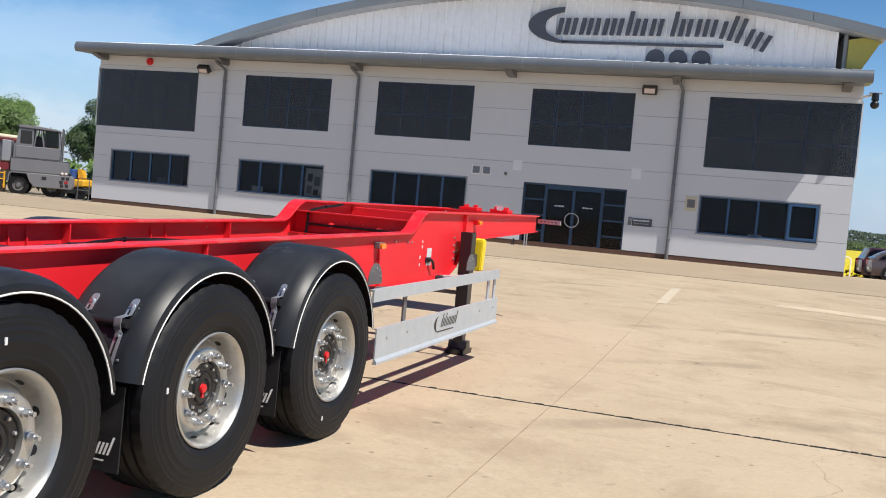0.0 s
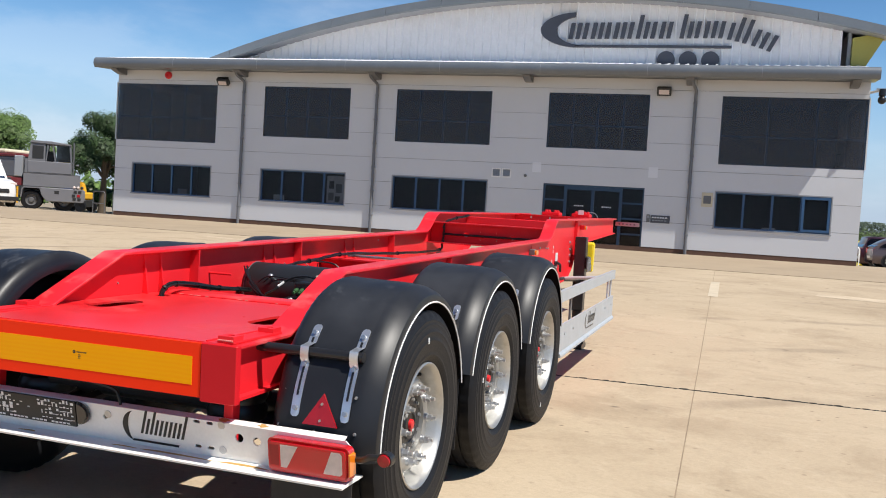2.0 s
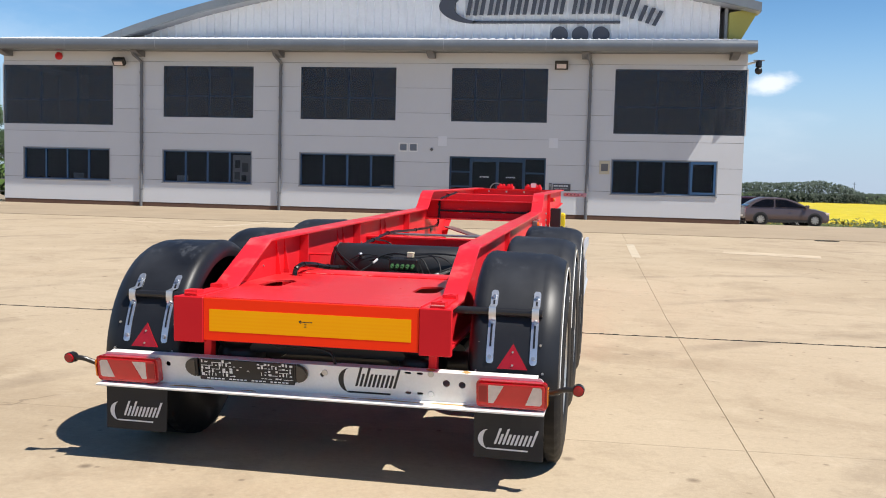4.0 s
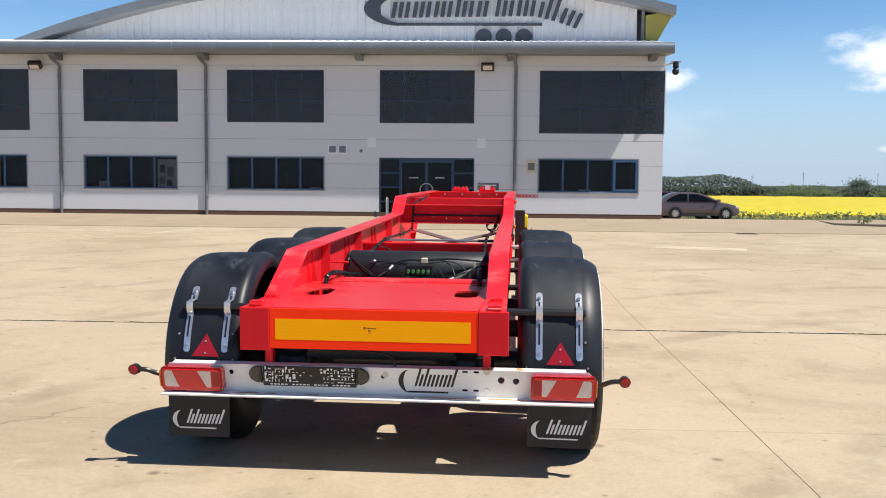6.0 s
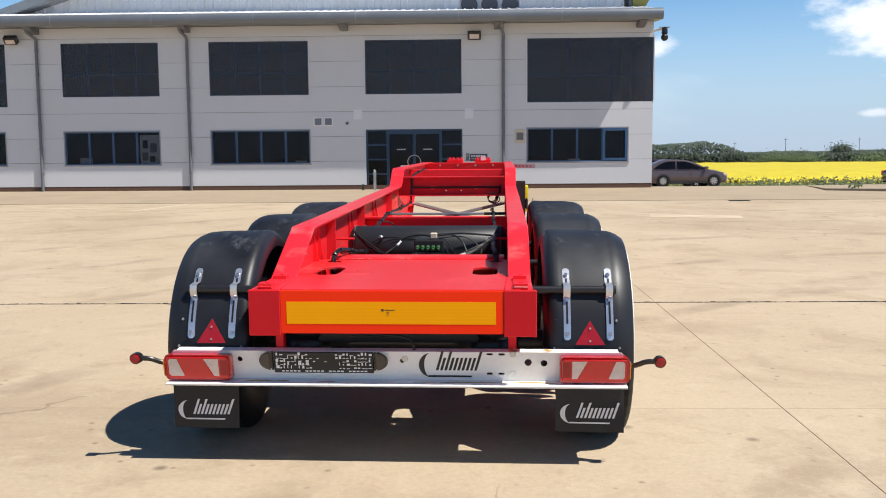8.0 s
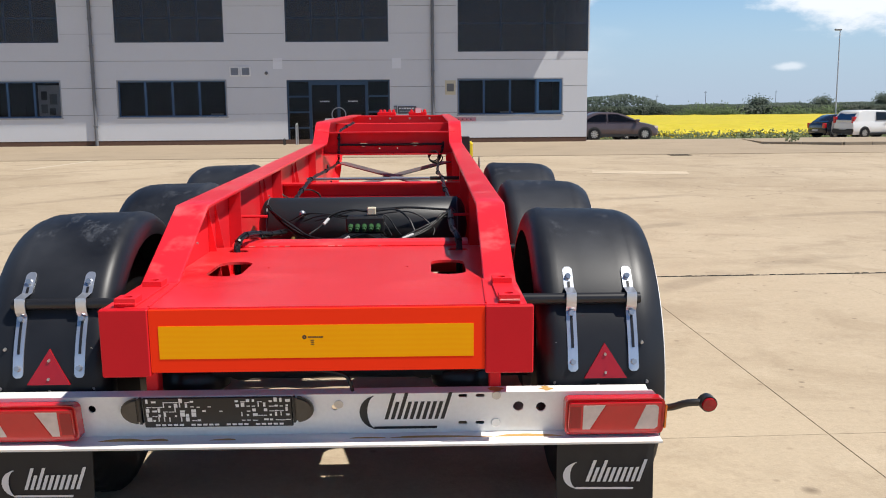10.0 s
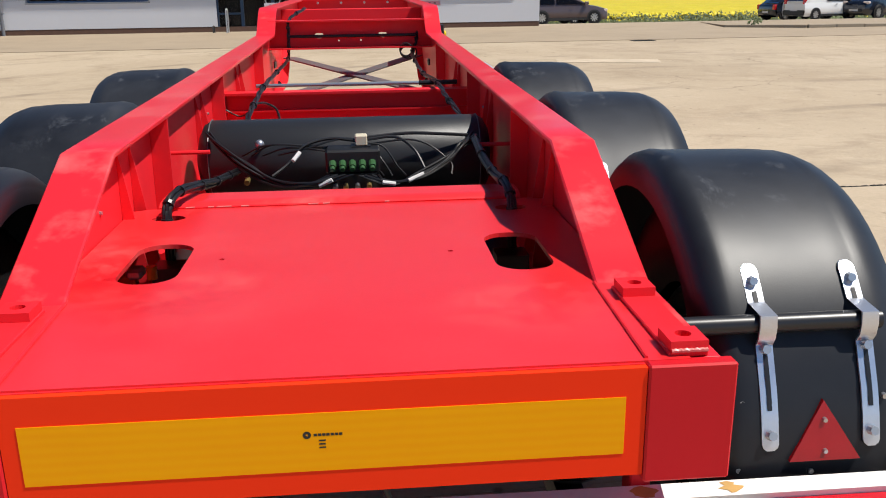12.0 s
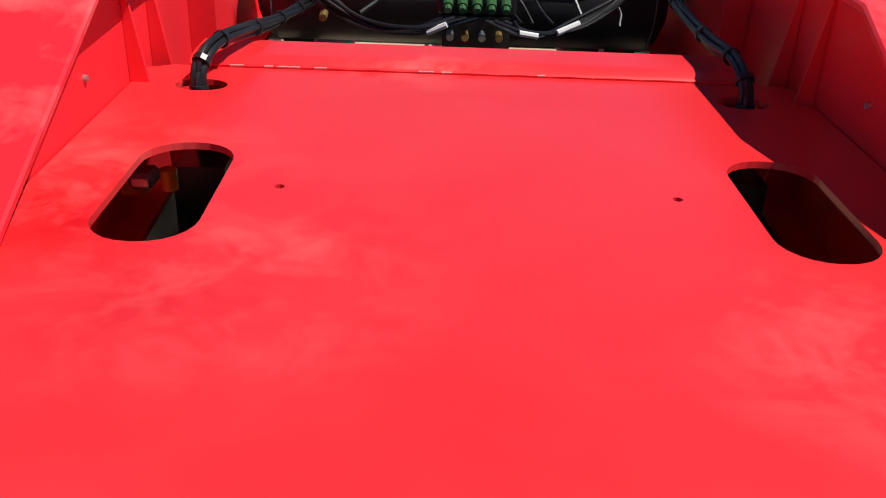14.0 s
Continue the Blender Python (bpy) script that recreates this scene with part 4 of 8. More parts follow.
hoop(-3.06, FY - 0.55, 0.20, 0.74, "door_guard", "slim steel hoop guard beside the entrance", ZINC, 80)
hoop(-3.5, FY - 0.50, 0.16, 0.22, "boot_scraper", "small dark boot scraper by the entrance", BLACK_PAINT, 80)
hoop(7.50, 33.0, 0.40, 0.70, "corner_guard", "small white tubular hoop at the foot of the building corner", WHITE)
for x in (-25.8, -24.68):
    hoop(x, 34.0, 0.66, 1.05, "hoop_barrier", "brown steel hoop barrier beside the building", GREY_STEEL)

# ---- the trailer ----
trailer = thing("container_trailer", "bright red three-axle skeletal container trailer parked on the concrete", "trailer", m=pose(-0.006, 0.045, 0, 0, 0, -2.05))


def beam_top(y):
    return float(np.interp(y, (-1, 0.47, 1.02, 5.94, 6.02, 6.12, 6.22, 6.32, 10.7), (0.905, 0.909, 1.160, 1.255, 1.285, 1.355, 1.425, 1.458, 1.506)))


def beam_bottom(y):
    return float(np.interp(y, (-1, 0.9, 1.5, 5.2, 6.5, 6.8, 7.06, 7.3, 7.45, 7.7, 8.0, 8.3, 10.7), (0.675, 0.675, 0.70, 0.758, 0.765, 0.770, 0.797, 0.895, 1.02, 1.12, 1.165, 1.19, 1.275)))


BEAM_Y = [0.03, 0.25, 0.47, 0.60, 0.75, 0.9, 1.02, 1.25, 1.5, 2.2, 3.0, 3.7, 4.4, 5.2, 5.80, 5.94, 5.98, 6.02, 6.07, 6.12, 6.17, 6.22, 6.27, 6.32, 6.5, 6.65, 6.8, 6.94, 7.06, 7.14, 7.22, 7.3, 7.38, 7.45, 7.55, 7.7, 7.85, 8.0, 8.15, 8.3, 9.0, 9.6, 10.7]


def strip(bm, ys, top, bottom, x0, x1):
    """A plate that runs along y: between two heights, from x0 to x1."""
    rings = []
    for y in ys:
        rings.append([bm.verts.new(p) for p in ((x0, y, bottom(y)), (x1, y, bottom(y)), (x1, y, top(y)), (x0, y, top(y)))])
    for a, b in zip(rings, rings[1:]):
        for k in range(4):
            bm.faces.new((a[k], a[(k + 1) % 4], b[(k + 1) % 4], b[k]))
    bm.faces.new(list(reversed(rings[0]))), bm.faces.new(rings[-1])


def plate(bm, outline, holes, a, b, axis="z"):
    """A flat plate with holes cut through it, from a to b along the axis."""
    def at(p, s):
        return {"x": (s, p[0], p[1]), "y": (p[0], s, p[1]), "z": (p[0], p[1], s)}[axis]
    edges = []
    loops = []
    for loop in (outline, *holes):
        vs = [bm.verts.new(at(p, a)) for p in loop]
        loops.append(vs)
        edges += [bm.edges.new((vs[i], vs[(i + 1) % len(vs)])) for i in range(len(vs))]
    fill = bmesh.ops.triangle_fill(bm, use_beauty=True, use_dissolve=False, edges=edges)
    faces = [f for f in fill["geom"] if isinstance(f, bmesh.types.BMFace)]
    twin = {}
    for vs in loops:
        for v, p in zip(vs, (outline, *holes)[loops.index(vs)]):
            twin[v] = bm.verts.new(at(p, b))
    for f in faces:
        bm.faces.new([twin[v] for v in reversed(f.verts)])
    for vs in loops:
        for i in range(len(vs)):
            v, w = vs[i], vs[(i + 1) % len(vs)]
            bm.faces.new((v, w, twin[w], twin[v]))


def rounded(cx, cy, w, h, r, n=6):
    """A rounded rectangle."""
    out = []
    for sx, sy, start in ((1, 1, 0), (-1, 1, 90), (-1, -1, 180), (1, -1, 270)):
        for k in range(n + 1):
            a = radians(start + 90 * k / n)
            out.append((cx + sx * (w / 2 - r) + r * math.cos(a), cy + sy * (h / 2 - r) + r * math.sin(a)))
    return out


def lay_logo(bm, x0, x1, z0, z1, at_plane, flip=1):
    """The maker's mark as plain shapes: a crescent, slanted bars and a line. at_plane(u, v) gives the point."""
    w, h = x1 - x0, z1 - z0

    def shape(points):
        vs = [bm.verts.new(at_plane(x0 + w * u, z0 + h * v)) for u, v in points]
        bm.faces.new(vs)
    n = 10
    for i in range(n):
        a0, a1 = (radians(105 + 150 * k / n) for k in (i, i + 1))
        t0, t1 = (0.02 + 0.075 * math.sin(math.pi * k / n) for k in (i, i + 1))
        def ring(a, t):
            return (0.20 + 0.20 * math.cos(a) + t * 0.9, 0.48 + 0.46 * math.sin(a))
        def outer(a):
            return (0.20 + 0.20 * math.cos(a), 0.48 + 0.46 * math.sin(a))
        shape((outer(a0), outer(a1), ring(a1, t1), ring(a0, t0)))
    shape(((0.14, 0.02), (0.84, 0.02), (0.85, 0.09), (0.16, 0.09)))
    u, k = 0.27, 0
    while u < 0.90:      # slanted upright bars in place of the letters
        v1 = 1.0 if k in (0, 2, 9) else 0.76
        shape(((u, 0.28), (u + 0.040, 0.28), (u + 0.040 + 0.13 * (v1 - 0.28), v1), (u + 0.13 * (v1 - 0.28), v1)))
        u += 0.068
        k += 1


def bolt(bm, at, way, r=0.012, h=0.012):
    at, way = Vector(at), Vector(way).normalized()
    rod(bm, at - way * 0.004, at + way * h, r, 8, r * 0.8)


def bolts(name, mat, parent, places, way, r, h, label=""):
    """Bolt heads, each one a part."""
    for p in places:
        bm = bmesh.new()
        bolt(bm, p, way, r, h)
        part(name, bm, mat, parent, label)


# chassis -------------------------------------------------------------
for s in (-1, 1):
    bm = bmesh.new()
    strip(bm, BEAM_Y, lambda y: beam_top(y) - 0.018, lambda y: beam_bottom(y) + 0.014, s * 0.664, s * 0.678)
    beam = part("main_beam", bm, RED, trailer, "red welded longitudinal beam")
    bm = bmesh.new()
    strip(bm, BEAM_Y, beam_top, lambda y: beam_top(y) - 0.018, s * 0.597, s * (0.724 if s > 0 else 0.742))
    soften(bm, 0.004)
    part("top_flange", bm, RED_TOP, beam)
    bm = bmesh.new()
    strip(bm, BEAM_Y, lambda y: beam_bottom(y) + 0.014, beam_bottom, s * 0.597, s * 0.712)
    part("bottom_flange", bm, RED, beam)
    # three-cornered gussets in pairs and upright stiffeners, welded to the web
    for side in (-1, 1):
        web, lip = (s * 0.663, s * 0.600) if side == -1 else (s * 0.679, s * 0.715)
        for y in ((1.27, 1.42, 2.62, 2.77, 4.0, 4.18) if side == -1 else (5.3,)):
            t, b = beam_top(y) - 0.019, beam_bottom(y) + 0.02
            bm = bmesh.new()
            prism(bm, [(web, t), (lip, b + 0.03), (lip, b), (web, b)], y, y + 0.01, "y")
            part("gusset", bm, RED, beam, smooth=False)
        for y in (1.73, 3.09, 5.0) if side == -1 else (2.75, 7.50):
            t, b = beam_top(y) - 0.019, beam_bottom(y) + 0.015
            bm = bmesh.new()
            prism(bm, [(web, t), (lip, t), (lip, b), (web, b)], y, y + 0.012, "y")
            part("stiffener", bm, RED, beam, smooth=False)
    # bolts and small holes in the web
    web = ((1.05, 0.985), (4.75, 1.17), (5.05, 1.16), (5.15, 1.16), (2.95, 1.02))
    bolts("beam_bolt", ZINC, beam, [(s * 0.663, y, z) for y, z in web], (-s, 0, 0), 0.007, 0.006)
    bolts("beam_bolt", ZINC, beam, [(s * 0.679, y + 0.9, z) for y, z in web], (s, 0, 0), 0.011, 0.012)

outline = [(-0.660, 0.02), (0.660, 0.02), (0.660, 1.37), (0.61, 1.395), (-0.61, 1.395), (-0.660, 1.37)]
holes = [rounded(s * (0.460 if s < 0 else 0.465), 0.783, 0.146, 0.355, 0.069) for s in (-1, 1)]
holes += [[(s * 0.525 + 0.05 * math.cos(a), 1.267 + 0.036 * math.sin(a)) for a in np.linspace(0, 2 * math.pi, 20, endpoint=False)] for s in (-1, 1)]
holes += [[(s * 0.29 + 0.008 * math.cos(a), 0.795 + 0.008 * math.sin(a)) for a in np.linspace(0, 2 * math.pi, 8, endpoint=False)] for s in (-1.03, 1)]
bm = bmesh.new()
plate(bm, outline, holes, 0.900, 0.912, "z")
deck = part("rear_deck", bm, DECK_RED, trailer, "red deck plate with slotted holes, dusty and smeared", smooth=False)
bm = bmesh.new()
prism(bm, [(1.396, 0.78), (1.396, 0.916), (1.410, 0.926), (1.44, 0.930), (1.54, 0.930), (1.54, 0.80), (1.525, 0.78)], -0.580, 0.580, "x")
part("deck_lip", bm, DECK_RED, trailer)
# weld beads where the plates meet
bm = bmesh.new()
pipe(bm, [(-0.55 + 0.05 * k, 1.393, 0.914 + 0.0015 * (k % 2)) for k in range(23)], 0.005, 6)
part("weld_seam", bm, RED, trailer)
rnd = random.Random(77)       # pale specks paint the highlights on the lip's weld
for k in range(9):
    x = rnd.uniform(-0.52, 0.30)
    bm = bmesh.new()
    pipe(bm, [(x, 1.3905, 0.9155), (x + rnd.uniform(0.008, 0.03), 1.3905, 0.916)], 0.0028, 6)
    part("weld_speck", bm, WELD, trailer, "pale pink weld")
for s in (-1, 1):
    bm = bmesh.new()
    pipe(bm, [(s * (0.578 + 0.0016 * k), 0.03 + 0.045 * k, 0.9135 + 0.001 * (k % 2)) for k in range(11)], 0.004, 6)
    part("weld_seam", bm, RED, trailer)
boxpart("deck_underside_beam", RED_DEEP, trailer, (-0.56, 0.56, 0.10, 0.18, 0.70, 0.899))
boxpart("rear_face", RED, trailer, (-0.572, 0.572, 0.014, 0.026, 0.682, 0.908))
for s in (-1, 1):
    boxpart("end_plate", RED_DEEP, trailer, (*sorted((s * 0.574, s * 0.740)), -0.006, 0.029, 0.672, 0.911), "plain red end plate of the beam", 0.004)
    boxpart("bumper_hanger", RED, trailer, (*sorted((s * 0.597, s * 0.640)), 0.15, 0.21, 0.42, 0.70), "", 0.004)
    # container lock seat: plate with two drilled blocks
    bm = bmesh.new()
    box(bm, *sorted((s * 0.622, s * 0.698)), 0.035, 0.435, 0.909, 0.920)
    soften(bm, 0.002)
    seat = part("lock_seat", bm, RED, trailer)
    for y0 in (0.035, 0.35):
        cx, cy = s * 0.661, y0 + 0.04
        bm = bmesh.new()
        plate(bm, [(cx - 0.036, y0), (cx + 0.036, y0), (cx + 0.036, y0 + 0.076), (cx - 0.036, y0 + 0.076)],
              [[(cx + 0.016 * math.cos(a), cy + 0.016 * math.sin(a)) for a in np.linspace(0, 2 * math.pi, 14, endpoint=False)]], 0.9205, 0.940, "z")
        part("lock_block", bm, RED, seat, smooth=False)
    bm = bmesh.new()
    pipe(bm, [(s * 0.661 - 0.034 + 0.0034 * k, 0.0335 - 0.0006 * (k % 2), 0.9225 + 0.0007 * ((k * 7) % 3 - 1)) for k in range(21)], 0.0042, 6)
    part("weld_bead", bm, WELD if s > 0 else RED, seat, "pale pink weld" if s > 0 else "")

bm = bmesh.new()
box(bm, -0.572, 0.572, -0.002, 0.0135, 0.688, 0.907)
board = part("marker_board", bm, ORANGE_RED, trailer, "fluorescent red rear marker board", smooth=False)
boxpart("yellow_film", YELLOW_FILM, board, (-0.541, 0.534, -0.0032, -0.0021, 0.735, 0.851), "yellow reflective centre field")
bm = bmesh.new()
lathe(bm, [(0, 0.0075), (0, 0.002)], (-0.045, -0.0035, 0.808), "y", 14)
for k in range(7):
    box(bm, -0.033 + 0.0075 * k, -0.027 + 0.0075 * k, -0.0036, -0.0033, 0.8055, 0.8105)
for k in range(3):
    box(bm, -0.024, -0.012, -0.0036, -0.0033, 0.781 + 0.007 * k, 0.784 + 0.007 * k)
part("marker_print", bm, DECAL_BLACK, board, "tiny black approval mark drawn as bars", smooth=False)

# the rear face leans in towards its foot
for ob in trailer.children_recursive:
    if ob.name.split(".")[0] in ("rear_face", "end_plate", "marker_board", "yellow_film", "marker_print"):
        for v in ob.data.vertices:
            v.co.y += 0.03 * (0.911 - v.co.z)

# cross members -------------------------------------------------------
bm = bmesh.new()
prism(bm, [(3.50, 0.845), (3.66, 0.845), (3.66, 0.86), (3.60, 0.86), (3.60, 1.04), (3.64, 1.04), (3.64, 1.053), (3.52, 1.053), (3.52, 1.04), (3.56, 1.04), (3.56, 0.96), (3.535, 0.957), (3.535, 0.948), (3.56, 0.945), (3.56, 0.86), (3.50, 0.86)], -0.663, 0.663, "x")
part("cross_member", bm, RED, trailer)
bm = bmesh.new()
holes = [[(x + 0.035 * math.cos(a), 1.235 + 0.026 * math.sin(a)) for a in np.linspace(0, 2 * math.pi, 14, endpoint=False)] for x in (-0.26, 0.26)]
holes += [[(x + 0.007 * math.cos(a), z + 0.007 * math.sin(a)) for a in np.linspace(0, 2 * math.pi, 8, endpoint=False)] for x in (-0.10, 0.08) for z in (1.19, 1.27)]
plate(bm, [(-0.663, 1.14), (0.663, 1.14), (0.663, 1.345), (-0.663, 1.345)], holes, 6.24, 6.252, "y")
neck = part("neck_cross_member", bm, RED, trailer, smooth=False)
boxpart("neck_flange", RED, neck, (-0.663, 0.663, 6.12, 6.30, 1.128, 1.1395))
boxpart("neck_flange", RED, neck, (-0.663, 0.663, 6.12, 6.30, 1.3455, 1.357))
# pale strips added to stand for sunlit ground seen through the holes
for x in (-0.26, 0.26):
    boxpart("hole_strip", PAPER, neck, (x - 0.04, x + 0.04, 6.30, 6.31, 1.21, 1.225), "added pale strip standing for sunlit ground behind the hole")
# black rod along the dark band that crosses the neck plate
bm = bmesh.new()
rod(bm, (-0.52, 6.218, 1.228), (0.53, 6.218, 1.228), 0.012, 10)
part("neck_conduit", bm, CABLE, neck, "black rod across the neck")
boxpart("neck_cross_member", RED, trailer, (-0.663, 0.663, 7.50, 7.60, 1.20, 1.424), "", 0.006)
bm = bmesh.new()
prism(bm, [(9.96, 1.29), (9.985, 1.29), (9.985, 1.483), (10.62, 1.483), (10.62, 1.27), (10.72, 1.27), (10.72, 1.495), (9.92, 1.495), (9.92, 1.483), (9.96, 1.483)], -0.663, 0.663, "x")
front = part("front_bolster", bm, RED, trailer, smooth=False)
bolts("bolster_rivet", PAPER, front, [(x, 9.958, 1.455) for x in (-0.42, -0.14, 0.14, 0.42)], (0, -1, 0), 0.016, 0.008)
for s in (-1, 1):
    bm = bmesh.new()
    prism(bm, [(s * 0.725, 10.66), (s * 1.10, 10.40), (s * 1.10, 10.36), (s * 0.725, 10.60)], 1.40, 1.46, "z")
    arm = part("corner_arm", bm, GALV, front, "grey galvanised side arm")
    for k in range(5):
        x = 0.79 + 0.06 * k
        y = 10.60 - (x - 0.725) * 0.64 - 0.004
        boxpart("arm_slot", GREY_STEEL, arm, (s * x - 0.014, s * x + 0.014, y - 0.003, y + 0.003, 1.42, 1.44))
# twist locks standing on the front bolster
for x in (-0.20, 0.25):
    bm = bmesh.new()
    box(bm, x - 0.13, x + 0.13, 10.25, 10.50, 1.4955, 1.545)
    soften(bm, 0.008)
    lock = part("twist_lock", bm, RED_DEEP, front, "dark red twist lock")
    for q in (-0.09, -0.03, 0.04, 0.10):
        bm = bmesh.new()
        lathe(bm, [(0, 0.024), (0.022, 0.022), (0.034, 0.012), (0.036, 0.0)], (x + q, 10.37 + 0.05 * math.sin(40 * q), 1.5455), "z", 10)
        part("lock_head", bm, RED_DEEP, lock)
    if x > 0:
        boxpart("lock_label", PAPER, lock, (x - 0.03, x + 0.05, 10.245, 10.25, 1.53, 1.60), "white paper label")
for s in (-1, 1):   # diagonal bracing between the beams, low down
    bm = bmesh.new()
    a, b = Vector((-s * 0.60, 7.35, 0.98)), Vector((s * 0.60, 5.2, 0.82 + 0.015 * s))
    d = (b - a).normalized()
    q = Vector((-d.y, d.x, 0)).normalized() * 0.062
    vs = [bm.verts.new(p) for p in (a - q, a + q, b + q, b - q)]
    up = [bm.verts.new(v.co + Vector((0, 0, 0.012))) for v in vs]
    bm.faces.new(list(reversed(vs))), bm.faces.new(up)
    for k in range(4):
        bm.faces.new((vs[k], vs[(k + 1) % 4], up[(k + 1) % 4], up[k]))
    part("diagonal_brace", bm, GREY_STEEL, trailer, "dark grey flat steel brace")

bm = bmesh.new()
rod(bm, (-0.52, 3.78, 1.066), (0.40, 3.78, 1.066), 0.011, 10)
conduit = part("conduit", bm, ZINC, trailer, "pale zinc conduit across the frame")
bm = bmesh.new()
rod(bm, (0.401, 3.78, 1.066), (0.62, 3.78, 1.066), 0.014, 10)
part("conduit_sleeve", bm, CABLE, conduit, "black rubber sleeve")

# wheels --------------------------------------------------------------
AXLES = (0.77, 2.085, 3.43)


def build_wheel(s, y):
    """Tyre, dished silver rim, dark hub with its red cap, ten nuts."""
    bm = bmesh.new()
    c = (0, y, 0.505)
    tread = [(0.835, 0.46), (0.85, 0.488)]
    for k in range(5):
        a = 0.862 + 0.066 * k
        tread += [(a, 0.497), (a + 0.05, 0.499), (a + 0.052, 0.487), (a + 0.064, 0.487)]
    tread = tread[:-2]
    side = [(1.185, 0.492), (1.197, 0.478), (1.203, 0.463), (1.2055, 0.460), (1.2055, 0.457), (1.2045, 0.453), (1.206, 0.446), (1.2085, 0.443), (1.2085, 0.440), (1.208, 0.437), (1.212, 0.418), (1.2142, 0.415), (1.2142, 0.413), (1.213, 0.410), (1.2145, 0.385), (1.2168, 0.382), (1.2168, 0.380), (1.2155, 0.376), (1.2135, 0.350), (1.211, 0.338), (1.2085, 0.328), (1.2098, 0.325), (1.2098, 0.322), (1.205, 0.315), (1.196, 0.300), (1.186, 0.291)]
    rings = lathe(bm, [(d + 0.066, 0.29 + (q - 0.29) * 1.148) for d, q in [(0.86, 0.29), (0.835, 0.33), (0.825, 0.40)] + tread + side], c, "x", 160, s)
    for ring in rings:          # lugs cut into both shoulders of the tread
        d0 = abs(ring[0].co.x)
        rad = (ring[0].co - Vector((ring[0].co.x, y, 0.505))).length
        if rad > 0.50 and (d0 > 1.186 or d0 < 0.986):
            for i, v in enumerate(ring):
                if i % 4 == 0:
                    v.co.yz = (y + (v.co.y - y) * 0.990, 0.505 + (v.co.z - 0.505) * 0.990)
    wheel = part("wheel", bm, RUBBER, trailer, "black rubber tyre")
    bm = bmesh.new()
    rim = [(0.88, 0.275), (0.90, 0.292), (1.180, 0.2905), (1.192, 0.291), (1.196, 0.285), (1.190, 0.277), (1.165, 0.268), (1.13, 0.260), (1.095, 0.253), (1.082, 0.244), (1.086, 0.232), (1.108, 0.222), (1.126, 0.213), (1.134, 0.202), (1.136, 0.190), (1.136, 0.141), (1.10, 0.139)]
    lathe(bm, [(d + (0.070 if q > 0.24 else 0.078), q) for d, q in rim], c, "x", 56, s)
    r = part("rim", bm, RIM, wheel, "silver steel rim, slightly stained")
    bm = bmesh.new()
    lathe(bm, [(1.15, 0.137), (1.192, 0.135), (1.198, 0.128), (1.200, 0.090), (1.194, 0.084), (1.196, 0.074), (1.206, 0.070), (1.208, 0.050), (1.200, 0.046), (1.200, 0.0)], c, "x", 36, s)
    hub = part("hub", bm, CABLE, wheel, "black wheel hub")
    bolts("hub_bolt", ZINC, hub, [(s * 1.198, y + 0.112 * math.cos(a), 0.505 + 0.112 * math.sin(a)) for a in [2 * math.pi * k / 10 + 0.2 for k in range(10)]], (s, 0, 0), 0.0095, 0.012)
    bm = bmesh.new()
    lathe(bm, [(1.199, 0.024), (1.214, 0.021), (1.216, 0.0)], c, "x", 18, s)
    box(bm, *sorted((s * 1.200, s * 1.208)), y - 0.008, y + 0.008, 0.457, 0.505)
    part("hub_cap", bm, RED_PLASTIC, hub, "small red hub cap")
    for k in range(10):
        a = 2 * math.pi * k / 10
        p = Vector((s * 1.213, y + 0.1675 * math.cos(a), 0.505 + 0.1675 * math.sin(a)))
        bm = bmesh.new()
        rod(bm, p, p + Vector((s * 0.014, 0, 0)), 0.021, 14)
        rod(bm, p + Vector((s * 0.014, 0, 0)), p + Vector((s * 0.036, 0, 0)), 0.016, 6)
        rod(bm, p + Vector((s * 0.036, 0, 0)), p + Vector((s * 0.056, 0, 0)), 0.0095, 10)
        part("wheel_nut", bm, ZINC, wheel)
    for k in range(10):         # hand holes in the foot of the dish
        a = 2 * math.pi * (k + 0.5) / 10
        bm = bmesh.new()
        mm = Matrix.Translation((s * 1.172, y, 0.505)) @ Matrix.Rotation(a, 4, "X")
        ring = [mm @ Vector((s * 0.016 * q, 0.2530 + 0.004 * q, 0.023 * w)) for q, w in [(math.sin(u), math.cos(u)) for u in np.linspace(0, 2 * math.pi, 14, endpoint=False)]]
        back = [p + (p - Vector((p.x, y, 0.505))).normalized() * 0.01 for p in ring]
        f0, f1 = [bm.verts.new(p) for p in ring], [bm.verts.new(p) for p in back]
        bm.faces.new(f0), bm.faces.new(list(reversed(f1)))
        for q in range(14):
            bm.faces.new((f0[q], f0[(q + 1) % 14], f1[(q + 1) % 14], f1[q]))
        part("vent_hole", bm, BLACK_PAINT, r)
    bm = bmesh.new()
    a = 0.9 + y
    p = Vector((s * 1.2825, y + 0.40 * math.cos(a), 0.505 + 0.40 * math.sin(a)))
    box(bm, p.x - 0.002, p.x + 0.002, p.y - 0.006, p.y + 0.006, p.z - 0.014, p.z + 0.014)
    part("tyre_tag", bm, DECAL_WHITE, wheel, "small white tyre tag")
    return wheel


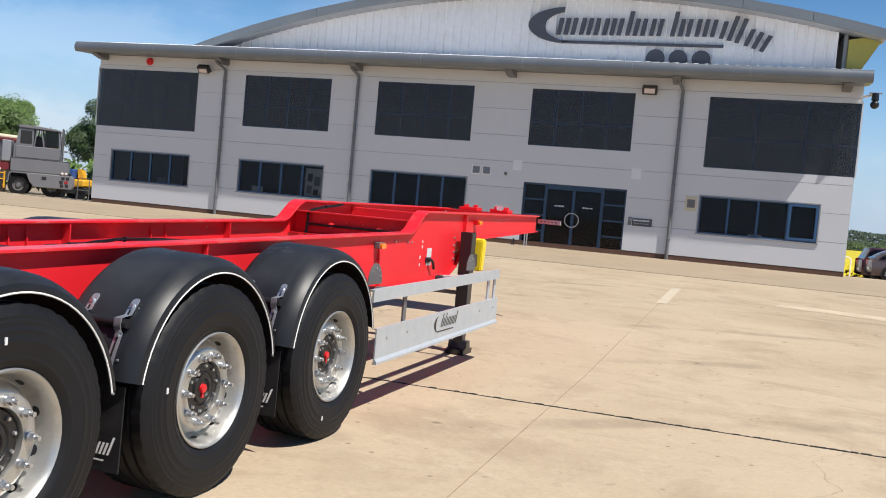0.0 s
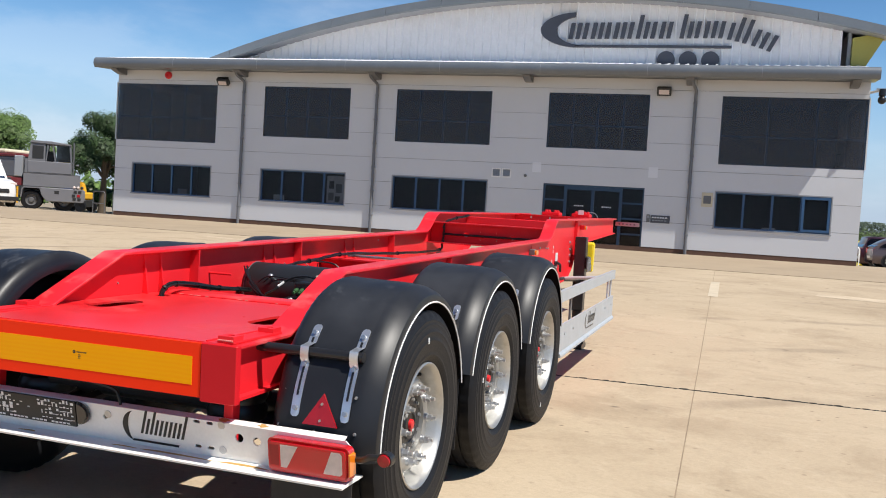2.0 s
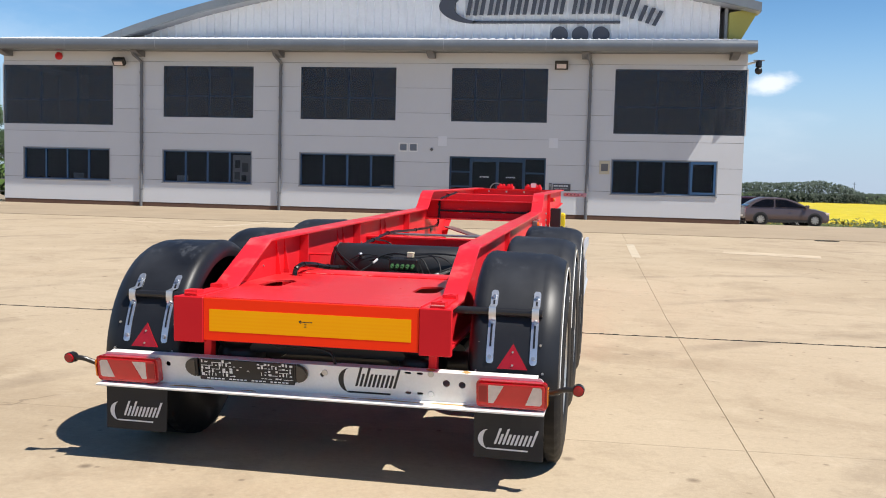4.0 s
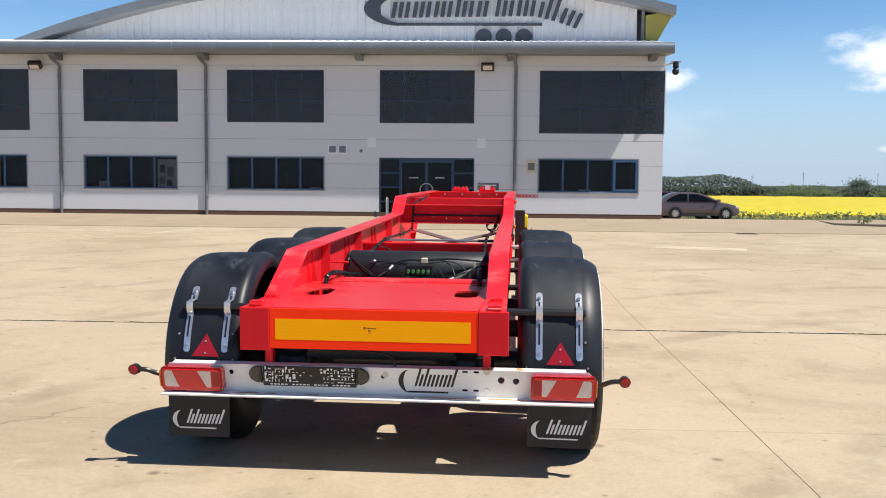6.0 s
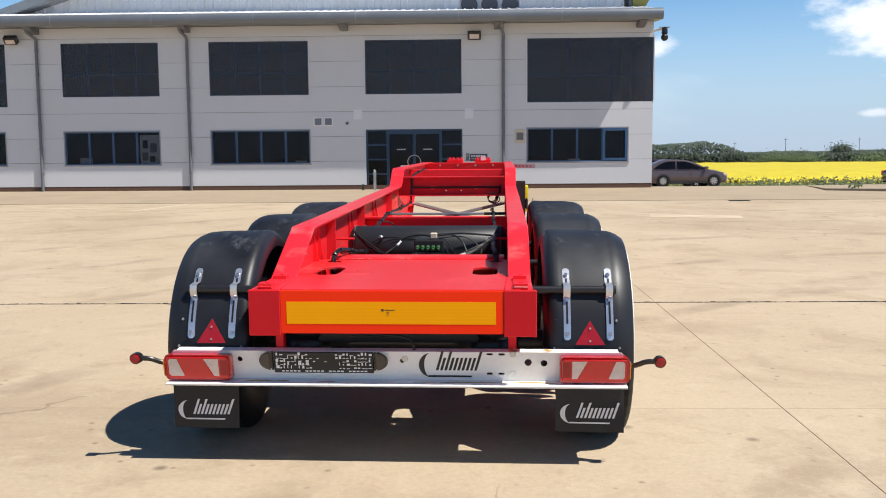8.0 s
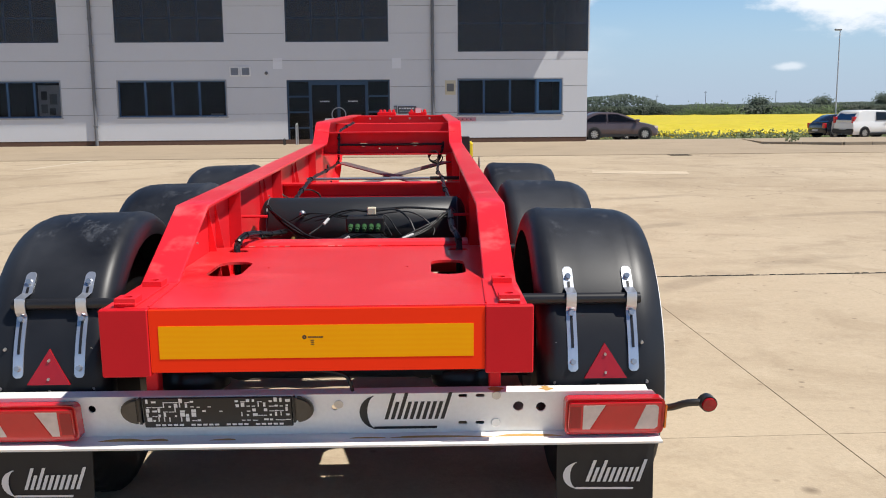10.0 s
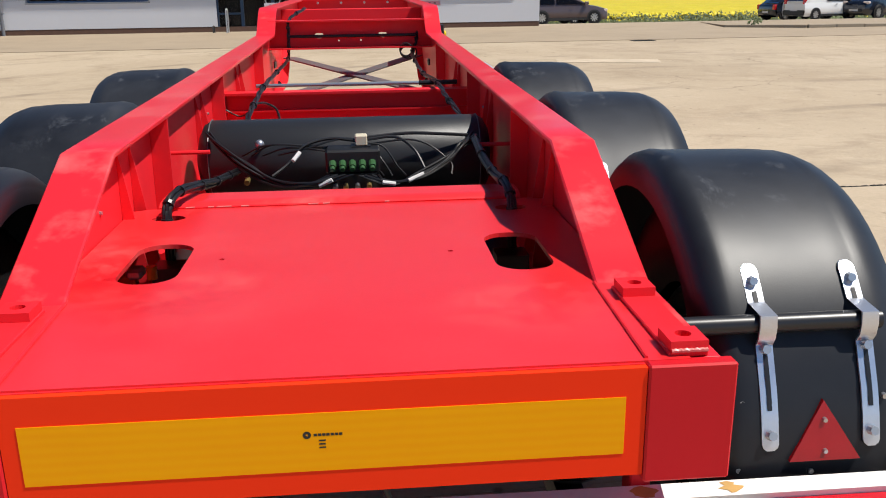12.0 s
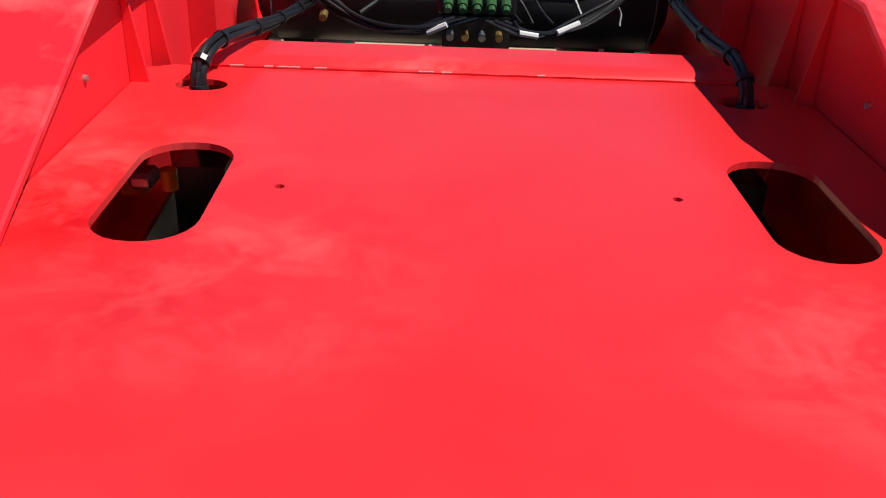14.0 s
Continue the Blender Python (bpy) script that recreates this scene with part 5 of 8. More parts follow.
for y in AXLES:
    for s in (-1, 1):
        build_wheel(s, y)
    bm = bmesh.new()
    rod(bm, (-1.0, y, 0.5), (1.0, y, 0.5), 0.065, 16)
    for s in (-1, 1):
        rod(bm, (s * 0.80, y, 0.5), (s * 1.12, y, 0.5), 0.20, 24)
    part("axle", bm, BLACK_PAINT, trailer)
    for s in (-1, 1):
        bm = bmesh.new()
        pipe(bm, [(s * 0.52, y - 0.5, 0.42), (s * 0.52, y - 0.1, 0.44), (s * 0.52, y + 0.1, 0.46), (s * 0.52, y + 0.45, 0.62)], 0.045, 8)
        box(bm, s * 0.52 - 0.05, s * 0.52 + 0.05, y + 0.40, y + 0.50, 0.58, 0.78)
        part("trailing_arm", bm, BLACK_PAINT, trailer)
        bm = bmesh.new()
        lathe(bm, [(-0.10, 0.09), (-0.07, 0.13), (-0.03, 0.135), (0, 0.12), (0.03, 0.135), (0.08, 0.13), (0.12, 0.09)], (s * 0.52, y - 0.38, 0.60), "z", 20)
        part("air_bellow", bm, BLACK_PLASTIC, trailer)
        bm = bmesh.new()
        rod(bm, (s * 0.36, y - 0.30, 0.60), (s * 0.36, y - 0.10, 0.60), 0.085, 18)
        part("brake_chamber", bm, BLACK_PAINT, trailer)


def build_mudguard(s, y, rear):
    """A half-round black guard with a rolled outer edge and white piping, on a tube with slotted straps."""
    a_in, ea, eb = (-0.06 if rear else 0.20), (0.622 if rear else 0.645), 0.650 + 0.016 * (y - 0.79)
    angles = np.linspace(0.20, math.pi - a_in, 34)
    y += 0.030 if rear else 0.0
    section = [(0.789, -0.080), (0.790, -0.055), (0.796, -0.034), (0.808, -0.013), (0.826, 0.002), (0.850, 0.008), (0.874, 0.005), (0.96, 0.003), (1.10, 0.001), (1.135, -0.0012), (1.150, -0.0035), (1.160, -0.0042), (1.175, -0.0045), (1.195, -0.0095), (1.230, -0.024), (1.258, -0.045), (1.266, -0.075)]
    bm = bmesh.new()
    rows = []
    for a in angles:
        row = []
        for x, d in section:
            row.append(bm.verts.new((s * x, y + (ea + d) * math.cos(a), 0.5 + (eb + d) * math.sin(a))))
        for x, d in reversed(section):
            row.append(bm.verts.new((s * (x - 0.003), y + (ea + d - 0.010) * math.cos(a), 0.5 + (eb + d - 0.010) * math.sin(a))))
        rows.append(row)
    m = len(rows[0])
    for p, q in zip(rows, rows[1:]):
        for k in range(m):
            bm.faces.new((p[k], p[(k + 1) % m], q[(k + 1) % m], q[k]))
    bm.faces.new(list(reversed(rows[0]))), bm.faces.new(rows[-1])
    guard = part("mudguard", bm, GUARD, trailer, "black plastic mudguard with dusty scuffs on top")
    bm = bmesh.new()
    pipe(bm, [(s * 1.2655, y + (ea - 0.078) * math.cos(a), 0.5 + (eb - 0.078) * math.sin(a)) for a in angles], 0.0042, 6)
    part("piping", bm, WHITE, guard, "white edge piping")
    # mounting tube from the beam
    tz = 0.876
    ty = y - ea * math.sqrt(1 - ((tz - 0.5) / eb) ** 2) - 0.024
    bm = bmesh.new()
    rod(bm, (s * 0.679, ty, tz), (s * 1.148 + (0.018 if s > 0 else 0), ty, tz), 0.021, 16)
    tube = part("mounting_tube", bm, BLACK_PAINT, guard, "black mounting tube")

    def skin(z, out=0.0):
        return y - (ea + out) * math.sqrt(max(0.0, 1 - ((z - 0.5) / (eb + out)) ** 2))
    for x in ((0.908, 1.131) if s > 0 else (0.890, 1.112)):
        line = [(z, skin(z) - 0.008) for z in (0.970, 0.966, 0.945, 0.91)]
        line += [(0.902, ty - 0.026), (0.876, ty - 0.030), (0.850, ty - 0.026), (0.832, skin(0.83) - 0.010)] + [(z, skin(z) - 0.008) for z in (0.80, 0.74, 0.69, 0.630)]
        bm = bmesh.new()
        half = 0.0185
        rows = []
        ends = {0.978: 0.45, 0.973: 0.85, 0.627: 0.85, 0.621: 0.45}      # rounded ends
        line = [(z, skin(z) - 0.008) for z in (0.978, 0.973)] + line[1:-1] + [(z, skin(z) - 0.008) for z in (0.634, 0.627, 0.621)]
        for z, yy in line:
            w = half * ends.get(z, 1.0)
            rows.append([bm.verts.new((s * x + q, yy + e, z)) for q, e in ((-w, 0), (w, 0), (w, 0.005), (-w, 0.005))])
        for p, q in zip(rows, rows[1:]):
            for k in range(4):
                bm.faces.new((p[k], p[(k + 1) % 4], q[(k + 1) % 4], q[k]))
        bm.faces.new(list(reversed(rows[0]))), bm.faces.new(rows[-1])
        strap = part("strap", bm, STRAP, guard, "bright zinc slotted strap")
        bm = bmesh.new()
        zs = np.linspace(0.705, 0.815, 5)
        for z0, z1 in zip(zs, zs[1:]):
            y0, y1 = skin(z0) - 0.0095, skin(z1) - 0.0095
            vs = [bm.verts.new(p) for p in ((s * x - 0.005, y0, z0), (s * x + 0.005, y0, z0), (s * x + 0.005, y1, z1), (s * x - 0.005, y1, z1))]
            bm.faces.new(vs)
        part("strap_slot", bm, BLACK_PAINT, strap)
        bm = bmesh.new()
        vs = [bm.verts.new((s * x + q, skin(z) - 0.0100, z)) for q, z in ((-0.005, 0.908), (0.005, 0.908), (0.005, 0.93), (-0.005, 0.93))]
        bm.faces.new(vs)
        part("strap_slot", bm, BLACK_PAINT, strap)
        bolts("strap_bolt", ZINC, strap, [(s * x, skin(z) - (0.010 if z != 0.825 else 0.012), z) for z in (0.948, 0.825, 0.655)], (0, -1, 0.3), 0.012, 0.012)
    bolts("rivet", ZINC, guard, [(s * x, skin(z) - 0.001, z) for x, z in ((0.85, 0.72), (1.165, 0.72), (0.84, 0.58), (1.18, 0.58), (1.0, 0.57))], (0, -1, 0), 0.007, 0.005)
    if not rear:
        return guard
    # red warning triangle on the last guard
    bm = bmesh.new()
    pts = [(0.0, 0.722), (-0.078, 0.597), (0.078, 0.597)]
    tx = 1.026 if s > 0 else -1.000
    vs = [bm.verts.new((tx + u, skin(z) - 0.012, z)) for u, z in pts]
    ws = [bm.verts.new((tx + u, skin(z) - 0.001, z)) for u, z in pts]
    bm.faces.new(vs), bm.faces.new(list(reversed(ws)))
    for k in range(3):
        bm.faces.new((vs[k], vs[(k + 1) % 3], ws[(k + 1) % 3], ws[k]))
    triangle = part("reflector_triangle", bm, LENS_DARK, guard, "red triangular reflector")
    bolts("triangle_screw", ZINC, triangle, [(tx, skin(z) - 0.012, z) for z in (0.682, 0.617)], (0, -1, 0), 0.006, 0.004)
    return guard


for i, y in enumerate(AXLES):
    for s in (-1, 1):
        build_mudguard(s, y, i == 0)
        # flap hanging behind each wheel
        fy, top, low = (0.135, 0.47, 0.141) if i == 0 else (y - 0.595, 0.60, 0.215)
        bm = bmesh.new()
        cols = [s * (0.845 + 0.355 * k / 4) for k in range(5)]
        rows = []
        for z in np.linspace(top, low, 5):
            rows.append([[bm.verts.new((x, fy + t + 0.006 * math.sin(9 * x + 5 * z), z)) for x in cols] for t in (0, 0.008)])
        for p, q in zip(rows, rows[1:]):
            for t in (0, 1):
                for k in range(4):
                    bm.faces.new((p[t][k], p[t][k + 1], q[t][k + 1], q[t][k]))
            for k in (0, 4):
                bm.faces.new((p[0][k], q[0][k], q[1][k], p[1][k]))
        for e in (rows[0], rows[-1]):
            for k in range(4):
                bm.faces.new((e[0][k], e[0][k + 1], e[1][k + 1], e[1][k]))
        flap = part("mudflap", bm, FLAP, trailer, "black rubber mudflap with a pale printed mark")
        bm = bmesh.new()
        zz = low + 0.045
        lay_logo(bm, s * 1.0225 - 0.155, s * 1.0225 + 0.150, zz, zz + 0.115, lambda u, v, fy=fy: (u, fy - 0.004 + 0.006 * math.sin(9 * u + 5 * v), v))
        part("flap_print", bm, DECAL_WHITE, flap, "pale grey mark drawn as bars", smooth=False)

# rear bumper ---------------------------------------------------------
built = set(trailer.children_recursive)
bm = bmesh.new()
BY = 0.098


def ring_hole(x, z, rx, rz=None, n=12):
    return [(x + rx * math.cos(a), z + (rz or rx) * math.sin(a)) for a in np.linspace(0, 2 * math.pi, n, endpoint=False)]


holes = [ring_hole(0.040, 0.520, 0.012), ring_hole(0.700, 0.516, 0.019), ring_hole(0.782, 0.512, 0.018), ring_hole(-0.825, 0.525, 0.014)]
holes += [rounded(x, z, 0.032, 0.013, 0.006, 3) for x in (0.50, 0.562) for z in (0.560, 0.452)]
plate(bm, [(-1.18, 0.572), (-1.205, 0.546), (-1.205, 0.415), (1.205, 0.415), (1.205, 0.546), (1.18, 0.572)], holes, BY, BY + 0.008, "y")
prism(bm, [(BY, 0.5722), (BY + 0.045, 0.581), (BY + 0.045, 0.574), (BY + 0.008, 0.5642)], -1.165, 1.165, "x")
prism(bm, [(BY, 0.4148), (-0.006, 0.407), (-0.006, 0.399), (BY + 0.10, 0.399), (BY + 0.10, 0.406), (BY + 0.008, 0.4148)], -1.205, 1.205, "x")
bumper = part("bumper", bm, WHITE_STEEL, trailer, "white steel underrun bumper, scuffed and rust-stained", smooth=False)
for x, z in ((0.62, 0.560), (0.62, 0.452), (0.055, 0.532), (-0.88, 0.44)):
    bm = bmesh.new()
    lathe(bm, [(0, 0.017), (-0.004, 0.016), (-0.004, 0.0)], (x, BY, z), "y", 12)
    part("bumper_bolt", bm, ZINC, bumper)
for i, (x, w) in enumerate(((0.62, 0.06), (0.80, 0.04))):
    bm = bmesh.new()
    vs = [bm.verts.new((x + w * (0.5 + 0.3 * math.sin(3.1 * k + i)) * math.cos(2 * math.pi * k / 11), BY + 0.024 + 0.015 * math.sin(2 * math.pi * k / 11) * (1 + 0.3 * math.sin(5 * k)), 0)) for k in range(11)]
    for v in vs:
        v.co.z = 0.5722 + (v.co.y - BY) * 0.1956 + 0.0012
    bm.faces.new(vs)
    part("rust_patch", bm, RUST, bumper, "brown rust stain", smooth=False)
for i, (x, w) in enumerate(((-0.72, 0.09), (-0.60, 0.05), (-0.36, 0.05), (0.16, 0.07), (0.43, 0.20), (0.74, 0.13))):
    bm = bmesh.new()
    vs = [bm.verts.new((x + w * math.cos(2 * math.pi * k / 11), 0.048 + 0.022 * math.sin(2 * math.pi * k / 11) * (1 + 0.3 * math.sin(7 * k + i)), 0)) for k in range(11)]
    for v in vs:
        v.co.z = 0.4148 + (v.co.y - BY) * 0.1054 + 0.0014
    bm.faces.new(vs)
    part("rust_patch", bm, RUST, bumper, "brown rust stain", smooth=False)
bm = bmesh.new()
lay_logo(bm, 0.128, 0.458, 0.428, 0.575, lambda u, v: (u, BY - 0.0015, v))
part("bumper_print", bm, DECAL_BLACK, bumper, "black mark drawn as bars", smooth=False)
# plate carrier with its printed block pattern and two small lamps
bm = bmesh.new()
box(bm, -0.640, -0.110, BY - 0.012, BY - 0.001, 0.452, 0.569)
soften(bm, 0.003)
carrier = part("plate_carrier", bm, BLACK_PLASTIC, bumper, "black plate carrier with a raised pale pattern")
bm = bmesh.new()
rnd = random.Random(5)
for gx in range(26):
    for gz in range(5):
        x, z = -0.630 + 0.0198 * gx, 0.476 + 0.0182 * gz
        middle = 9 <= gx <= 16
        if rnd.random() < (0.14 if middle else 0.86):
            if rnd.random() < 0.45:
                w, h = rnd.choice(((0.018, 0.003), (0.004, 0.017), (0.012, 0.0035)))
            else:
                w, h = rnd.choice((0.008, 0.012, 0.0165)), rnd.choice((0.007, 0.011, 0.016))
            u, v = rnd.uniform(0, 0.003), rnd.uniform(0, 0.002)
            box(bm, x + u, x + u + w, BY - 0.0135, BY - 0.0121, z + v, z + v + h)
for k in range(22):
    if k not in (5, 11, 16):
        box(bm, -0.60 + 0.021 * k, -0.585 + 0.021 * k, BY - 0.0135, BY - 0.0121, 0.459, 0.466)
tagged(part("carrier_pattern", bm, WHITE, carrier, smooth=False), "many tiny pale raised blocks in rows", kind="stuff")
for x, way in ((-0.652, -1), (-0.098, 1)):
    bm = bmesh.new()
    prism(bm, [(x + way * 0.066 * math.sin(a), 0.520 + 0.052 * math.cos(a)) for a in np.linspace(0, math.pi, 12)], BY - 0.026, BY - 0.001, "y")
    soften(bm, 0.008, 2)
    lens = part("plate_lamp", bm, SMOKED, bumper, "smoked grey half-round plate lamp")
    boxpart("lamp_foot", BLACK_PLASTIC, lens, (*sorted((x, x - way * 0.008)), BY - 0.024, BY - 0.001, 0.470, 0.570))

for s in (-1, 1):
    x0, x1 = sorted((s * 0.862, s * 1.216))
    bm = bmesh.new()
    prism(bm, rounded((x0 + x1) / 2, 0.488, x1 - x0, 0.140, 0.02, 4), BY - 0.052, BY - 0.002, "y")
    lamp = part("tail_lamp", bm, LENS_RED, trailer, "red and clear rear lamp cluster")
    bm = bmesh.new()
    prism(bm, rounded((x0 + x1) / 2, 0.488, x1 - x0 - 0.016, 0.124, 0.014, 4), BY - 0.064, BY - 0.0525, "y")
    soften(bm, 0.009, 3)
    part("lamp_lens", bm, LENS_RED, lamp)

    def patch(points, mat, name, lift):
        bm = bmesh.new()
        prism(bm, [(s * (u + 0.010), v) for u, v in points], BY - 0.0642 - lift, BY - 0.0641, "y")
        part(name, bm, mat, lamp, smooth=False)
    patch([(0.914, 0.537), (0.991, 0.537), (0.940, 0.443), (0.914, 0.443)], LENS_WHITE, "clear_lens", 0.0014)
    patch([(1.136, 0.537), (1.172, 0.537), (1.181, 0.528), (1.181, 0.452), (1.172, 0.443), (1.100, 0.443)], LENS_WHITE, "clear_lens", 0.0014)
    patch([(0.996, 0.537), (1.131, 0.537), (1.095, 0.443), (0.945, 0.443)], LENS_RED, "stop_lens", 0.0018)
    patch([(0.866, 0.532), (0.906, 0.532), (0.906, 0.448), (0.866, 0.448)], LENS_DARK, "fog_lens", 0.0014)
    bm = bmesh.new()
    prism(bm, [(s * 1.217, 0.44), (s * 1.223, 0.445), (s * 1.223, 0.53), (s * 1.217, 0.535)], BY - 0.060, BY - 0.006, "y")
    part("side_lens", bm, LENS_ORANGE, lamp, "orange side lens", smooth=False)
    bm = bmesh.new()
    pipe(bm, curve_points([(s * 1.195, BY + 0.012, 0.500), (s * 1.25, BY - 0.01, 0.507), (s * 1.30, BY - 0.035, 0.532), (s * 1.36, BY - 0.045, 0.537)], 4), 0.014, 10)
    stalk = part("marker_stalk", bm, BLACK_PLASTIC, trailer, "black rubber arm of the side marker lamp")
    bm = bmesh.new()
    rod(bm, (s * 1.368, BY - 0.022, 0.536), (s * 1.368, BY - 0.066, 0.536), 0.030, 16)
    part("stalk_head", bm, BLACK_PLASTIC, stalk)
    bm = bmesh.new()
    lathe(bm, [(0, 0.026), (-0.010, 0.024), (-0.014, 0.0)], (s * 1.368, BY - 0.0665, 0.536), "y", 16)
    part("stalk_lens", bm, LENS_DARK, stalk, "red lens")

# the bumper and all that is fixed to it lean in towards the foot
for ob in trailer.children_recursive:
    if ob not in built:
        for v in ob.data.vertices:
            v.co.y += 0.2 * max(0.0, 0.585 - v.co.z)

# air tank, valve block and hoses -------------------------------------
TY, TZ, TR = 2.36, 0.895, 0.168
bm = bmesh.new()
lathe(bm, [(-0.615, 0.0), (-0.613, 0.06), (-0.60, 0.11), (-0.58, 0.15), (-0.55, TR), (0.55, TR), (0.58, 0.15), (0.60, 0.11), (0.615, 0.0)], (0, TY, TZ), "x", 40)
tank = part("air_tank", bm, TANK, trailer, "glossy black cylindrical air tank")
for x in (-0.552, 0.552):
    bm = bmesh.new()
    pipe(bm, [(x, TY + (TR + 0.001) * math.cos(a), TZ + (TR + 0.001) * math.sin(a)) for a in np.linspace(0, 2 * math.pi, 33)], 0.0025, 6)
    part("tank_seam", bm, GREY_STEEL, tank)
bm = bmesh.new()
rod(bm, (-0.40, TY - 0.15, TZ - 0.05), (-0.40, TY - 0.20, TZ - 0.06), 0.012, 8)
part("tank_fitting", bm, BRASS, tank, "brass fitting")
bm = bmesh.new()
rod(bm, (-0.34, TY - 0.14, TZ + 0.07), (-0.34, TY - 0.18, TZ + 0.09), 0.010, 8)
ball(bm, (-0.34, TY - 0.188, TZ + 0.094), 0.019, 12)
part("drain_valve", bm, ZINC, tank, "round zinc drain valve")
bm = bmesh.new()
box(bm, -0.075, 0.135, 1.99, 2.13, 0.895, 0.985)
soften(bm, 0.008)
box(bm, -0.06, 0.12, 1.985, 2.05, 0.80, 0.894)
valve = part("valve_block", bm, BLACK_PLASTIC, trailer, "black brake valve block with green fittings")
for k in range(5):
    bm = bmesh.new()
    x = -0.048 + 0.038 * k
    rod(bm, (x, 1.989, 0.938), (x, 1.955, 0.925), 0.014, 10)
    rod(bm, (x, 1.955, 0.925), (x, 1.94, 0.918), 0.010, 8)
    part("push_fitting", bm, GREEN, valve, "green push-in fitting")
boxpart("plug_cap", CREAM, valve, (0.040, 0.088, 2.06, 2.12, 0.990, 1.030), "cream plug cap", 0.004)
boxpart("plug_base", BLACK_PLASTIC, valve, (0.025, 0.10, 2.05, 2.13, 0.984, 0.9895))
for k, x in enumerate((-0.04, 0.0, 0.045, 0.09)):
    bm = bmesh.new()
    rod(bm, (x, 1.984, 0.85), (x, 1.95, 0.845), 0.010, 8)
    part("pipe_fitting", bm, BRASS if k % 2 else ZINC, valve)


def hose(points, r, name="hose", mat=None, parent=None, label="", steps=7):
    bm = bmesh.new()
    pipe(bm, curve_points(points, steps), r, 7)
    return part(name, bm, mat or CABLE, parent or trailer, label)


rnd = random.Random(11)


def shaky(points, amount):
    """The same line, a little out of place at each point but the ends."""
    return [points[0]] + [tuple(c + rnd.uniform(-amount, amount) for c in p) for p in points[1:-1]] + [points[-1]]


LOOMS = {-1: [(0.530, 1.265, 0.78), (0.530, 1.265, 0.89), (0.528, 1.280, 0.945), (0.510, 1.345, 0.974), (0.475, 1.50, 0.962), (0.455, 1.70, 0.935), (0.44, 1.90, 0.915), (0.42, 2.06, 0.90)],
         1: [(0.530, 1.265, 0.78), (0.530, 1.265, 0.89), (0.528, 1.280, 0.945), (0.520, 1.345, 0.975), (0.508, 1.50, 0.975), (0.505, 1.75, 0.985), (0.51, 2.02, 1.005), (0.53, 2.18, 0.99)]}
for s, line in LOOMS.items():   # taped looms that rise from the deck holes and lie over the lip to the tank
    for k in range(4):
        ox, oz = 0.0085 * math.cos(1.57 * k), 0.0085 * math.sin(1.57 * k)
        hose([(s * x + ox, y + (oz if z < 0.9 else 0), z + (0 if z < 0.9 else oz) + 0.003 * math.sin(9 * y + k)) for x, y, z in line], 0.0072, "cable_loom", label="black taped cable loom")
    path = curve_points([(s * x, y, z) for x, y, z in line], 5)
    for q in range(6, 34, 5):      # ties round the loom
        way = (path[q + 1] - path[q]).normalized() * 0.006
        bm = bmesh.new()
        rod(bm, path[q] - way, path[q] + way, 0.0185, 10)
        part("cable_tie", bm, BLACK_PLASTIC, trailer)
for k in range(7):      # bundle that sags from the tank ends to the valve block
    x1 = -0.06 + 0.03 * (k % 4)
    hose(shaky([(-0.535 + rnd.uniform(-0.02, 0.02), 2.20 + rnd.uniform(-0.03, 0.03), 1.02 + rnd.uniform(-0.02, 0.02)), (-0.475, 2.11, 0.985), (-0.385, 2.03, 0.925), (-0.255, 1.965, 0.872), (-0.13, 1.935, 0.862), (x1, 1.945, 0.90)], 0.013), 0.0045 + 0.0012 * (k % 2))
for k in range(6):
    x1 = 0.05 + 0.025 * (k % 4)
    hose(shaky([(0.52 + rnd.uniform(-0.02, 0.02), 2.19 + rnd.uniform(-0.03, 0.03), 1.00 + rnd.uniform(-0.02, 0.02)), (0.465, 2.10, 0.975), (0.39, 2.03, 0.925), (0.28, 1.965, 0.882), (0.17, 1.935, 0.864), (x1, 1.945, 0.895)], 0.012), 0.0045 + 0.0012 * (k % 2))
for k in range(4):      # loose single hoses looped across the tank
    a, b = rnd.uniform(-0.45, -0.2), rnd.uniform(0.12, 0.42)
    hose(shaky([(a, 2.13, 0.95), (a * 0.7, 2.08, 0.985), (0.0, 2.10, 1.01 - 0.02 * k), (b * 0.7, 2.09, 0.985), (b, 2.05, 0.92), (b + 0.02, 1.99, 0.88)], 0.02), 0.0038)
hose([(0.05, 2.09, 1.005), (-0.06, 2.10, 1.015), (-0.16, 2.08, 0.99), (-0.22, 2.04, 0.93), (-0.28, 2.0, 0.89)], 0.0065)
hose([(0.09, 2.09, 1.010), (0.20, 2.12, 1.012), (0.27, 2.07, 0.97), (0.31, 2.0, 0.90)], 0.006)
hose([(0.09, 2.11, 1.015), (0.25, 2.16, 1.02), (0.40, 2.18, 1.01), (0.50, 2.2, 1.0)], 0.007)
# small pale rods stand for the glints on the tied hoses
for points in ([(-0.10, 1.93, 0.862), (-0.05, 1.925, 0.885)], [(0.14, 1.93, 0.868), (0.19, 1.935, 0.860)], [(0.24, 1.94, 0.870), (0.30, 1.97, 0.890)], [(-0.20, 2.02, 0.945), (-0.175, 2.05, 0.972)]):
    bm = bmesh.new()
    rod(bm, points[0], points[1], 0.0085, 8)
    part("cable_tag", bm, PAPER, trailer, "pale rod painted for a glint on the hose ties")
